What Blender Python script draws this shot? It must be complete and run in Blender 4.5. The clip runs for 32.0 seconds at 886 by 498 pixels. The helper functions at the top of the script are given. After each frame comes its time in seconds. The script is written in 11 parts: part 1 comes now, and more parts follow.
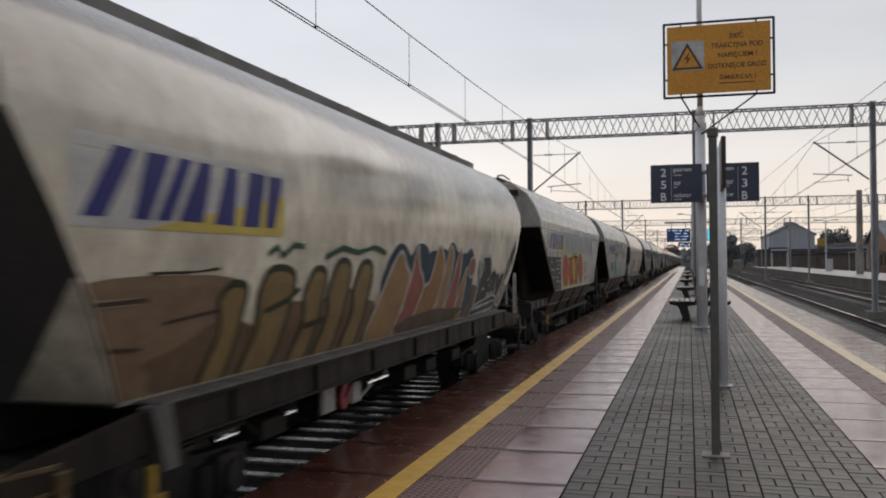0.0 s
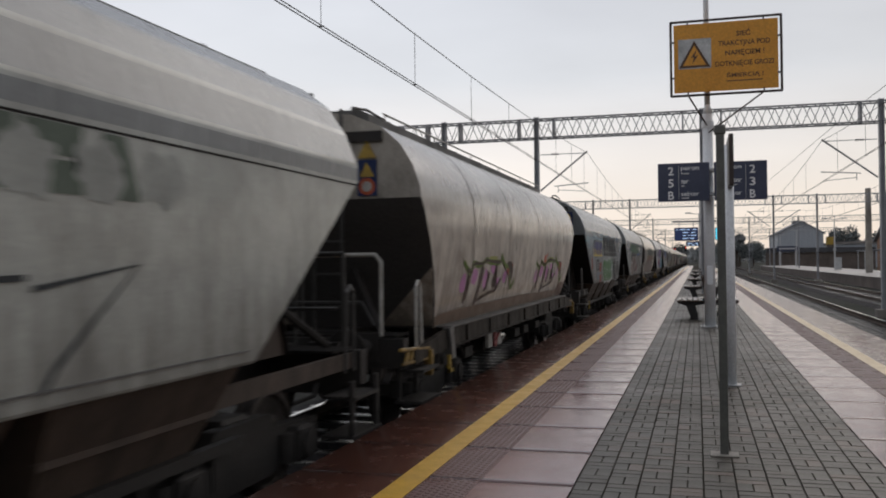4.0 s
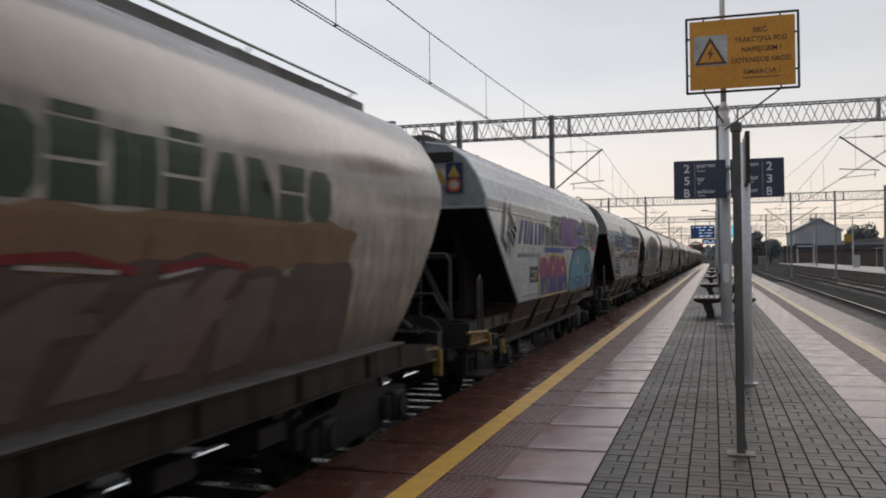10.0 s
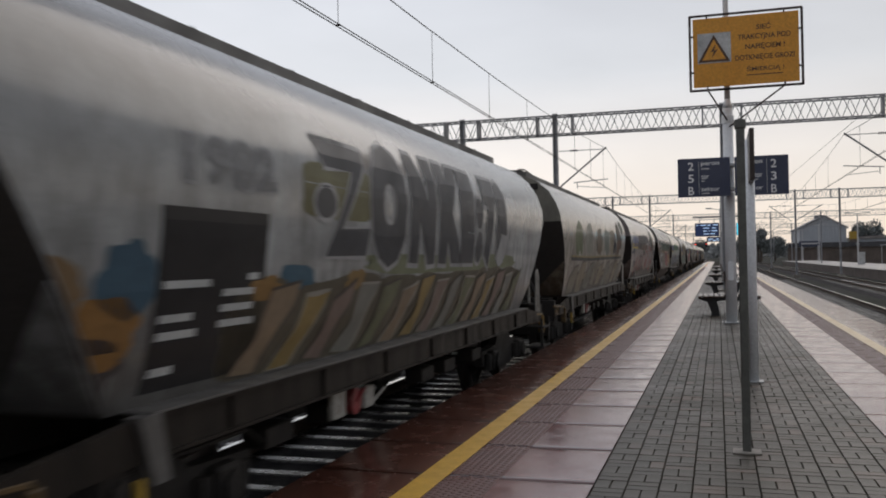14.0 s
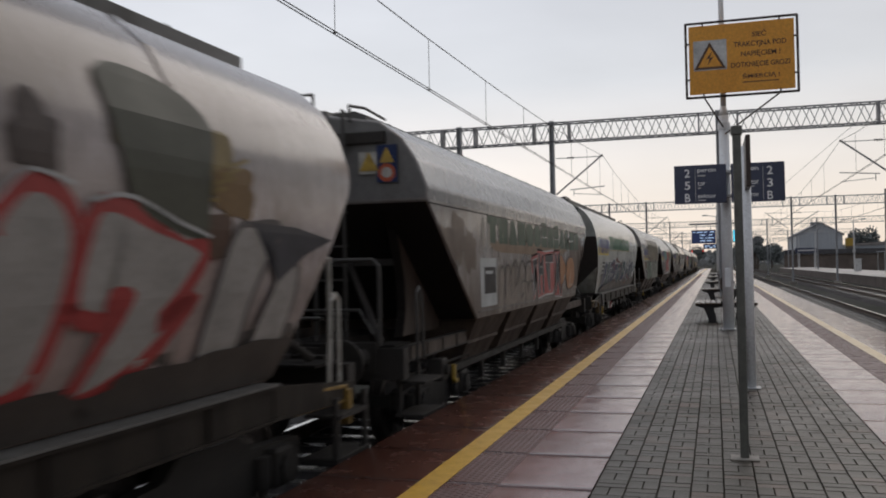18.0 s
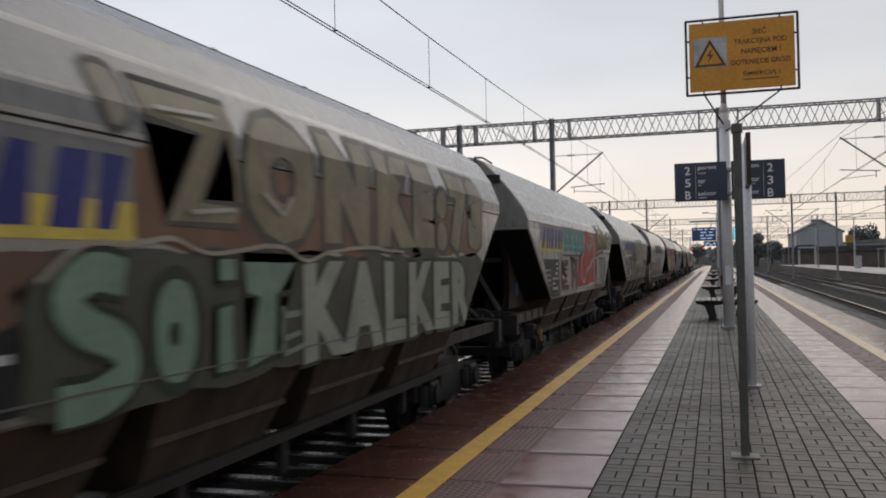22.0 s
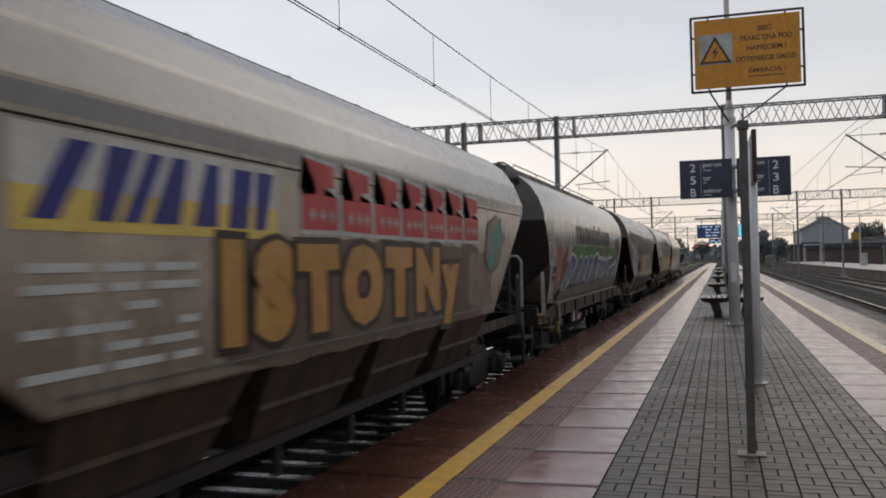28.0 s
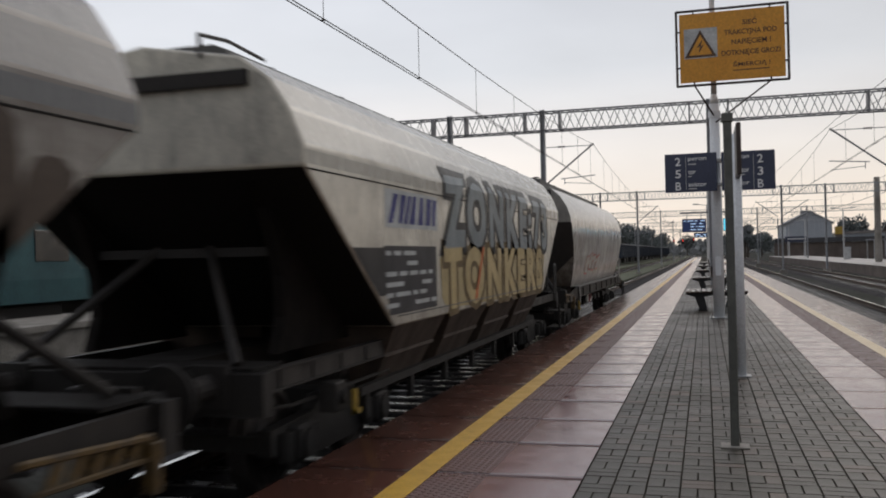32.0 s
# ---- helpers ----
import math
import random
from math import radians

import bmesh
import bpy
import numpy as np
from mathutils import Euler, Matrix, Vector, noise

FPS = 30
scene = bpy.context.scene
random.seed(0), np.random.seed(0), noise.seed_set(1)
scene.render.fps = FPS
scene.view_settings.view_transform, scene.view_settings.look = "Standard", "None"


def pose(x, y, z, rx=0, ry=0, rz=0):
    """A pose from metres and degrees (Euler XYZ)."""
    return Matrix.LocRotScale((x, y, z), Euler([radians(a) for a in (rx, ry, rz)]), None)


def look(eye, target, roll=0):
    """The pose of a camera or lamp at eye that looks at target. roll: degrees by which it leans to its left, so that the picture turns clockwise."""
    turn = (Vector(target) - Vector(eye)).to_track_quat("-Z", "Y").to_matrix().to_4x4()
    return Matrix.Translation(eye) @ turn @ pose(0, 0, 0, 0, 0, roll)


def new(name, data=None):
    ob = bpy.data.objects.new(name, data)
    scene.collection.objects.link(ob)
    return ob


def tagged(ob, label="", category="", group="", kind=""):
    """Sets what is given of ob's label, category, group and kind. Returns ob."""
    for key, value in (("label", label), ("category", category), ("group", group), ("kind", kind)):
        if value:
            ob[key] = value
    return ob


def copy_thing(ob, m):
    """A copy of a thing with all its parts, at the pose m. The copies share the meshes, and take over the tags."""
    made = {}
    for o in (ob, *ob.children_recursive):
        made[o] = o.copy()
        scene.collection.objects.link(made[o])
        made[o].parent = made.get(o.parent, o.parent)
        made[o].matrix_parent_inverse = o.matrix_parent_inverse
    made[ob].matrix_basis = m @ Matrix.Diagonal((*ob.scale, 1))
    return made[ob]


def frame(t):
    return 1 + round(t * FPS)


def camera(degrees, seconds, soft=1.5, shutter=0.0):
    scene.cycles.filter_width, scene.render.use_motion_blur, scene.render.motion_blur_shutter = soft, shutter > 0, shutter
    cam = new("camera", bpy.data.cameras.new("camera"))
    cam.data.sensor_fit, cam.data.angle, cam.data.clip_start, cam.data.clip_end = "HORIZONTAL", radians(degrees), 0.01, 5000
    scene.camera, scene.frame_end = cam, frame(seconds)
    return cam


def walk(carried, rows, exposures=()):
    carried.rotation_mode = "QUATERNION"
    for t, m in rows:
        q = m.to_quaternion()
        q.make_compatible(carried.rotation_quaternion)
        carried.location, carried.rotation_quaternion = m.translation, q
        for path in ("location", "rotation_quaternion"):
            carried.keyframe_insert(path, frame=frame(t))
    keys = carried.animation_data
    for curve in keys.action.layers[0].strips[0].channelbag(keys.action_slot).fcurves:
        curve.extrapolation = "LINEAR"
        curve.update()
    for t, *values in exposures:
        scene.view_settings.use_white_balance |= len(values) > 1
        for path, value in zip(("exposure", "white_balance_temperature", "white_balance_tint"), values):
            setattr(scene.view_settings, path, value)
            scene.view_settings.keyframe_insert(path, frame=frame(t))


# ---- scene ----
import collections
import itertools

cam = camera(52.8, 32.0, soft=1.9, shutter=0.35)
PATH = [
    (0, (-0.023, 0.211, 1.447), (-5.338, 19.489, 1.738), -0.37),
    (0.5, (-0.017, 0.238, 1.441), (-5.294, 19.527, 1.740), -0.40),
    (1, (-0.022, 0.248, 1.439), (-5.469, 19.490, 1.742), -0.45),
    (1.5, (-0.023, 0.248, 1.435), (-5.484, 19.487, 1.646), -0.54),
    (2, (-0.020, 0.246, 1.438), (-5.445, 19.495, 1.678), -0.68),
    (2.5, (-0.016, 0.245, 1.437), (-5.550, 19.463, 1.699), -0.97),
    (3, (-0.016, 0.246, 1.440), (-5.501, 19.477, 1.750), -0.73),
    (3.5, (-0.021, 0.246, 1.439), (-5.496, 19.480, 1.736), -0.59),
    (5.5, (-0.017, 0.261, 1.441), (-5.564, 19.474, 1.751), -0.91),
    (6, (-0.021, 0.261, 1.442), (-5.681, 19.442, 1.690), -0.91),
    (6.5, (-0.018, 0.243, 1.445), (-5.624, 19.439, 1.719), -0.78),
    (7, (-0.019, 0.251, 1.442), (-5.563, 19.465, 1.739), -0.88),
    (7.5, (-0.017, 0.256, 1.441), (-5.630, 19.450, 1.697), -1.03),
    (8, (-0.018, 0.268, 1.438), (-5.717, 19.436, 1.741), -0.88),
    (8.5, (-0.017, 0.269, 1.431), (-5.752, 19.427, 1.738), -0.88),
    (9, (-0.020, 0.265, 1.433), (-5.672, 19.447, 1.763), -0.94),
    (9.5, (-0.021, 0.255, 1.441), (-5.718, 19.425, 1.703), -0.86),
    (10, (-0.017, 0.242, 1.443), (-5.818, 19.381, 1.702), -0.69),
    (10.5, (-0.016, 0.236, 1.447), (-5.687, 19.414, 1.695), -0.93),
    (11, (-0.017, 0.242, 1.446), (-5.751, 19.401, 1.679), -0.99),
    (11.5, (-0.017, 0.259, 1.438), (-5.746, 19.419, 1.685), -1.01),
    (12, (-0.016, 0.257, 1.439), (-5.792, 19.403, 1.666), -0.86),
    (12.5, (-0.025, 0.261, 1.440), (-5.727, 19.428, 1.729), -0.37),
    (13, (-0.021, 0.266, 1.437), (-5.872, 19.389, 1.707), -0.76),
    (13.5, (-0.026, 0.267, 1.438), (-5.832, 19.404, 1.704), -0.93),
    (14, (-0.018, 0.263, 1.440), (-5.907, 19.374, 1.689), -1.02),
    (14.5, (-0.013, 0.248, 1.436), (-5.829, 19.381, 1.775), -0.76),
    (16.5, (-0.018, 0.256, 1.434), (-5.777, 19.405, 1.829), -1.05),
    (17, (-0.019, 0.264, 1.439), (-5.808, 19.404, 1.823), -1.12),
    (17.5, (-0.025, 0.266, 1.440), (-5.831, 19.401, 1.792), -1.12),
    (18, (-0.020, 0.266, 1.435), (-5.839, 19.396, 1.850), -1.12),
    (18.5, (-0.022, 0.262, 1.431), (-5.819, 19.398, 1.877), -0.81),
    (19, (-0.021, 0.262, 1.438), (-5.784, 19.410, 1.839), -1.12),
    (19.5, (-0.026, 0.261, 1.439), (-5.862, 19.387, 1.823), -1.06),
    (20, (-0.021, 0.255, 1.437), (-5.905, 19.366, 1.831), -0.84),
    (20.5, (-0.021, 0.264, 1.440), (-5.845, 19.394, 1.841), -0.99),
    (21, (-0.019, 0.273, 1.440), (-5.958, 19.368, 1.778), -1.38),
    (21.5, (-0.020, 0.265, 1.439), (-5.772, 19.416, 1.848), -1.02),
    (22, (-0.021, 0.264, 1.440), (-5.847, 19.393, 1.801), -1.19),
    (22.5, (-0.022, 0.260, 1.445), (-6.040, 19.331, 1.784), -1.27),
    (23, (-0.018, 0.269, 1.443), (-5.970, 19.360, 1.781), -1.28),
    (23.5, (-0.017, 0.275, 1.435), (-6.095, 19.327, 1.713), -1.43),
    (24, (-0.018, 0.276, 1.437), (-6.065, 19.339, 1.685), -1.36),
    (24.5, (-0.021, 0.290, 1.432), (-5.884, 19.409, 1.731), -1.28),
    (25, (-0.020, 0.292, 1.434), (-5.875, 19.413, 1.717), -1.42),
    (25.5, (-0.022, 0.289, 1.432), (-5.915, 19.398, 1.769), -1.17),
    (26, (-0.020, 0.296, 1.435), (-5.826, 19.431, 1.829), -0.97),
    (26.5, (-0.029, 0.289, 1.429), (-5.749, 19.450, 1.798), -0.94),
    (28.5, (-0.027, 0.271, 1.442), (-5.991, 19.359, 1.754), -1.36),
    (29, (-0.024, 0.282, 1.437), (-5.846, 19.413, 1.767), -1.19),
    (29.5, (-0.027, 0.286, 1.433), (-5.810, 19.428, 1.814), -1.05),
    (30, (-0.022, 0.280, 1.430), (-5.819, 19.420, 1.691), -1.22),
    (30.5, (-0.024, 0.290, 1.429), (-5.701, 19.465, 1.688), -0.98),
    (31, (-0.023, 0.291, 1.431), (-5.621, 19.490, 1.675), -1.18),
    (31.5, (-0.024, 0.299, 1.430), (-5.675, 19.483, 1.625), -1.14),
    (32, (-0.021, 0.314, 1.428), (-5.658, 19.503, 1.607), -1.31),
]
walk(cam, [(t, look(e, g, r)) for t, e, g, r in PATH])

# ---- world, sun ----
SKY = bpy.data.worlds.new("sky")
scene.world = SKY
SKY.use_nodes = True
nt = SKY.node_tree
nt.nodes.clear()
w_out = nt.nodes.new("ShaderNodeOutputWorld")
w_bg = nt.nodes.new("ShaderNodeBackground")
w_sky = nt.nodes.new("ShaderNodeTexSky")
w_sky.sky_type, w_sky.sun_disc = "NISHITA", False
w_sky.sun_elevation, w_sky.sun_rotation = radians(34), radians(18)
w_co = nt.nodes.new("ShaderNodeTexCoord")
w_sep = nt.nodes.new("ShaderNodeSeparateXYZ")
w_ramp = nt.nodes.new("ShaderNodeValToRGB")
el = w_ramp.color_ramp.elements
el[0].position, el[0].color = 0.0, (0.92, 0.80, 0.71, 1)
el[1].position, el[1].color = 1.0, (0.74, 0.755, 0.82, 1)
for p_, c_ in ((0.05, (1.08, 0.955, 0.865, 1)), (0.11, (1.03, 0.955, 0.905, 1)), (0.2, (0.80, 0.81, 0.84, 1)), (0.4, (0.70, 0.72, 0.785, 1))):
    e_ = el.new(p_)
    e_.color = c_
w_map = nt.nodes.new("ShaderNodeMapping")
w_map.inputs["Scale"].default_value = (1.0, 1.0, 3.5)
w_noise = nt.nodes.new("ShaderNodeTexNoise")
w_noise.inputs["Scale"].default_value, w_noise.inputs["Detail"].default_value = 2.6, 5.0
w_cl = nt.nodes.new("ShaderNodeMapRange")
w_cl.inputs["From Min"].default_value, w_cl.inputs["From Max"].default_value = 0.35, 0.7
w_cl.inputs["To Min"].default_value, w_cl.inputs["To Max"].default_value = 0.93, 1.06
w_mul = nt.nodes.new("ShaderNodeMix")
w_mul.data_type, w_mul.blend_type = "RGBA", "MULTIPLY"
w_mul.inputs["Factor"].default_value = 1.0
w_mix = nt.nodes.new("ShaderNodeMix")
w_mix.data_type = "RGBA"
w_mix.inputs["Factor"].default_value = 0.9
w_sm = nt.nodes.new("ShaderNodeMix")
w_sm.data_type, w_sm.blend_type = "RGBA", "MULTIPLY"
w_sm.inputs["Factor"].default_value = 1.0
w_sm.inputs[7].default_value = (0.1, 0.1, 0.1, 1)
L = nt.links.new
L(w_co.outputs["Generated"], w_sep.inputs[0])
L(w_sep.outputs["Z"], w_ramp.inputs[0])
L(w_co.outputs["Generated"], w_map.inputs[0])
L(w_map.outputs[0], w_noise.inputs["Vector"])
L(w_noise.outputs["Fac"], w_cl.inputs["Value"])
L(w_ramp.outputs[0], w_mul.inputs[6])
L(w_cl.outputs[0], w_mul.inputs[7])
L(w_sky.outputs[0], w_sm.inputs[6])
L(w_sm.outputs[2], w_mix.inputs[6])
# brighter sky ahead, dusk behind and to the right
w_dim = nt.nodes.new("ShaderNodeMapRange")
w_dim.inputs["From Min"].default_value, w_dim.inputs["From Max"].default_value = -1.0, 0.35
w_dim.inputs["To Min"].default_value, w_dim.inputs["To Max"].default_value = 0.76, 1.02
w_side = nt.nodes.new("ShaderNodeMapRange")
w_side.inputs["From Min"].default_value, w_side.inputs["From Max"].default_value = -0.35, 0.50
w_side.inputs["To Min"].default_value, w_side.inputs["To Max"].default_value = 1.0, 0.66
w_both = nt.nodes.new("ShaderNodeMath")
w_both.operation = "MULTIPLY"
L(w_sep.outputs["Y"], w_dim.inputs["Value"])
L(w_sep.outputs["X"], w_side.inputs["Value"])
L(w_dim.outputs[0], w_both.inputs[0])
L(w_side.outputs[0], w_both.inputs[1])
w_shade = nt.nodes.new("ShaderNodeMix")
w_shade.data_type, w_shade.blend_type = "RGBA", "MULTIPLY"
w_shade.inputs["Factor"].default_value = 1.0
L(w_mul.outputs[2], w_shade.inputs[6])
L(w_both.outputs[0], w_shade.inputs[7])
L(w_shade.outputs[2], w_mix.inputs[7])
L(w_mix.outputs[2], w_bg.inputs[0])
w_bg.inputs[1].default_value = 1.0
L(w_bg.outputs[0], w_out.inputs[0])

sun = new("sun", bpy.data.lights.new("sun", "SUN"))
sun.data.energy, sun.data.angle, sun.data.color = 0.5, radians(40), (1.0, 0.90, 0.80)
sun.matrix_basis = look((0, 0, 30), (-10, -30, 8))


# ---- materials ----
def _mat(name):
    m = bpy.data.materials.new(name)
    m.use_nodes = True
    n = m.node_tree
    b = n.nodes["Principled BSDF"]
    return m, n, b


def _noise(n, scale, detail=4.0, vec=None, rough=0.6):
    x = n.nodes.new("ShaderNodeTexNoise")
    x.inputs["Scale"].default_value, x.inputs["Detail"].default_value = scale, detail
    x.inputs["Roughness"].default_value = rough
    if vec is not None:
        n.links.new(vec, x.inputs["Vector"])
    return x.outputs["Fac"]


def _coords(n, scale=(1, 1, 1)):
    c = n.nodes.new("ShaderNodeTexCoord")
    m = n.nodes.new("ShaderNodeMapping")
    m.inputs["Scale"].default_value = scale
    n.links.new(c.outputs["Object"], m.inputs[0])
    return m.outputs[0]


def _range(n, v, a, b, c=0.0, d=1.0):
    r = n.nodes.new("ShaderNodeMapRange")
    r.inputs["From Min"].default_value, r.inputs["From Max"].default_value = a, b
    r.inputs["To Min"].default_value, r.inputs["To Max"].default_value = c, d
    n.links.new(v, r.inputs["Value"])
    return r.outputs[0]


def _mix(n, f, a, b, blend="MIX"):
    x = n.nodes.new("ShaderNodeMix")
    x.data_type, x.blend_type = "RGBA", blend
    for s, v in ((x.inputs["Factor"], f), (x.inputs[6], a), (x.inputs[7], b)):
        if isinstance(v, (int, float)):
            s.default_value = v
        elif isinstance(v, tuple):
            s.default_value = (*v, 1) if len(v) == 3 else v
        else:
            n.links.new(v, s)
    return x.outputs[2]


def _bump(n, b, v, strength, dist=0.01):
    x = n.nodes.new("ShaderNodeBump")
    x.inputs["Strength"].default_value, x.inputs["Distance"].default_value = strength, dist
    n.links.new(v, x.inputs["Height"])
    n.links.new(x.outputs[0], b.inputs["Normal"])


def surface(name, base, base2=None, rough=0.6, metal=0.0, big=1.5, fine=25.0, bump=0.2, dist=0.01, stretch=(1, 1, 1), rvar=0.12, lo=0.35, hi=0.7, per=0.0, spec=0.5):
    """Two-tone surface with large stains, fine grain and relief. per: how far pieces differ."""
    m, n, b = _mat(name)
    base2 = base2 or tuple(c * 0.6 for c in base)
    v = _coords(n, stretch)
    f1 = _noise(n, big, 5.0, v)
    f2 = _noise(n, fine, 3.0, v)
    col = _mix(n, _range(n, f1, lo, hi), base, base2)
    g = _range(n, f2, 0.3, 0.7, 0.82, 1.12)
    col = _mix(n, 1.0, col, g, "MULTIPLY")
    if per:
        o = n.nodes.new("ShaderNodeObjectInfo")
        i = n.nodes.new("ShaderNodeNewGeometry")
        a = n.nodes.new("ShaderNodeMath")
        a.operation = "ADD"
        n.links.new(o.outputs["Random"], a.inputs[0])
        n.links.new(i.outputs["Random Per Island"], a.inputs[1])
        fr = n.nodes.new("ShaderNodeMath")
        fr.operation = "FRACT"
        n.links.new(a.outputs[0], fr.inputs[0])
        col = _mix(n, 1.0, col, _range(n, fr.outputs[0], 0, 1, 1 - per, 1 + per), "MULTIPLY")
    n.links.new(col, b.inputs["Base Color"])
    n.links.new(_range(n, f1, 0.3, 0.7, rough - rvar, rough + rvar), b.inputs["Roughness"])
    b.inputs["Metallic"].default_value = metal
    b.inputs["Specular IOR Level"].default_value = spec
    if bump:
        _bump(n, b, f2, bump, dist)
    return m


def glow(name, color, strength):
    m, n, b = _mat(name)
    b.inputs["Base Color"].default_value = (*color, 1)
    b.inputs["Emission Color"].default_value = (*color, 1)
    b.inputs["Emission Strength"].default_value = strength
    b.inputs["Roughness"].default_value = 0.3
    return m


def wagon_paint(name, base, dirt=(0.10, 0.075, 0.055), amount=0.5, top=2.6, rough=0.42, dent=0.03, spec=0.5, coat=0.0, soot=0.0):
    """Old rail paint with rust-brown streaks, grime splashed up from the running gear, and painted shade low down."""
    m, n, b = _mat(name)
    v = _coords(n)
    st = _coords(n, (3.0, 3.0, 0.35))
    f1 = _noise(n, 0.9, 5.0, v)
    f2 = _noise(n, 2.2, 6.0, st, 0.7)
    f3 = _noise(n, 45.0, 2.0, v)
    sep = n.nodes.new("ShaderNodeSeparateXYZ")
    n.links.new(v, sep.inputs[0])
    h = _range(n, sep.outputs["Z"], 1.1, top, 0.36, -0.24)
    a = n.nodes.new("ShaderNodeMath")
    a.operation = "ADD"
    n.links.new(f2, a.inputs[0])
    n.links.new(h, a.inputs[1])
    d = _range(n, a.outputs[0], 0.42, 0.78, 0.0, amount)
    col = _mix(n, _range(n, f1, 0.35, 0.7, 0.0, 0.5), base, tuple(c * 0.72 for c in base))
    col = _mix(n, d, col, dirt)
    # grime towards the bottom, deepened to stand for shade low on the round sides
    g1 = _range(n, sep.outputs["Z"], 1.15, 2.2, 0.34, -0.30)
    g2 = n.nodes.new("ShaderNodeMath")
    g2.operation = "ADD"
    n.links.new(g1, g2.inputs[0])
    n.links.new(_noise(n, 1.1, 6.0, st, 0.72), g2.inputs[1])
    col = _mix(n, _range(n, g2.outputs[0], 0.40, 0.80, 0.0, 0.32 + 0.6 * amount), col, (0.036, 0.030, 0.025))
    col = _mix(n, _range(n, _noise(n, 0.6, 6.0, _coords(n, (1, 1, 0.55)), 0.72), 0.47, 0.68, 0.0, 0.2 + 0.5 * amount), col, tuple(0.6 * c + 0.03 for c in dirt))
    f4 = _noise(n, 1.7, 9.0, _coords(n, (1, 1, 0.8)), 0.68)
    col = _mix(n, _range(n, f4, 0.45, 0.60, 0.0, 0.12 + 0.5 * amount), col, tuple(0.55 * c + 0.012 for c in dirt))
    col = _mix(n, 1.0, col, _range(n, f3, 0.3, 0.7, 0.9, 1.08), "MULTIPLY")
    chips = _noise(n, 11.0, 7.0, _coords(n, (1, 1, 0.7)), 0.75)
    col = _mix(n, 1.0, col, _range(n, chips, 0.3, 0.7, 0.84, 1.14), "MULTIPLY")
    col = _mix(n, _range(n, chips, 0.63, 0.70, 0.0, 0.25 + 0.4 * amount), col, tuple(0.8 * c + 0.01 for c in dirt))
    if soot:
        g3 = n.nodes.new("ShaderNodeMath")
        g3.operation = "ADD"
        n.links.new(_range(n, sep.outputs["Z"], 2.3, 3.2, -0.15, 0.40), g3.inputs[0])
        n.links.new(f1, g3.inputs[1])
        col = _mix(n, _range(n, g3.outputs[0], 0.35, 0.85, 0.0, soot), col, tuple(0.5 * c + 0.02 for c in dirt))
    n.links.new(col, b.inputs["Base Color"])
    n.links.new(_range(n, a.outputs[0], 0.3, 0.8, rough - 0.08, rough + 0.22), b.inputs["Roughness"])
    b.inputs["Specular IOR Level"].default_value = spec
    b.inputs["Coat Weight"].default_value, b.inputs["Coat Roughness"].default_value = coat, 0.12
    _bump(n, b, f1, 0.25 if dent < 0.05 else 0.5, dent)
    return m


def spray(name, color):
    m = surface(name, color, tuple(c * 0.74 + 0.004 for c in color), 0.5, 0, 2.5, 20, 0.05, 0.005, rvar=0.08, spec=0.12)
    b = m.node_tree.nodes["Principled BSDF"]
    b.inputs["Coat Weight"].default_value, b.inputs["Coat Roughness"].default_value = 0.14, 0.2
    return m


def slab_mat(name, base, lo, hi, spec):
    """Wet reddish concrete platform slabs."""
    m, n, b = _mat(name)
    c = n.nodes.new("ShaderNodeTexCoord")
    o = n.nodes.new("ShaderNodeObjectInfo")
    ad = n.nodes.new("ShaderNodeVectorMath")
    ad.operation = "ADD"
    n.links.new(c.outputs["Object"], ad.inputs[0])
    n.links.new(o.outputs["Location"], ad.inputs[1])
    v = ad.outputs[0]
    f1, f2, f3 = _noise(n, 1.1, 5, v), _noise(n, 120, 2, v), _noise(n, 4.5, 4, v)
    col = _mix(n, _range(n, f1, 0.35, 0.68), base, tuple(0.72 * c for c in base))
    col = _mix(n, 1.0, col, _range(n, f2, 0.3, 0.7, 0.85, 1.12), "MULTIPLY")
    col = _mix(n, 1.0, col, _range(n, o.outputs["Random"], 0, 1, 0.9, 1.1), "MULTIPLY")
    sy = n.nodes.new("ShaderNodeSeparateXYZ")
    n.links.new(c.outputs["Object"], sy.inputs[0])
    ay = n.nodes.new("ShaderNodeMath")
    ay.operation = "ABSOLUTE"
    n.links.new(sy.outputs["Y"], ay.inputs[0])
    wet = n.nodes.new("ShaderNodeMath")
    wet.operation = "MULTIPLY"
    n.links.new(_range(n, ay.outputs[0], 0.425, 0.475), wet.inputs[0])
    n.links.new(_range(n, f1, 0.3, 0.6, 0.55, 0.95), wet.inputs[1])
    col = _mix(n, wet.outputs[0], col, tuple(0.35 * k for k in base))
    n.links.new(col, b.inputs["Base Color"])
    n.links.new(_range(n, f3, 0.35, 0.65, lo, hi), b.inputs["Roughness"])
    b.inputs["Specular IOR Level"].default_value = spec
    _bump(n, b, f2, 0.12, 0.002)
    return m


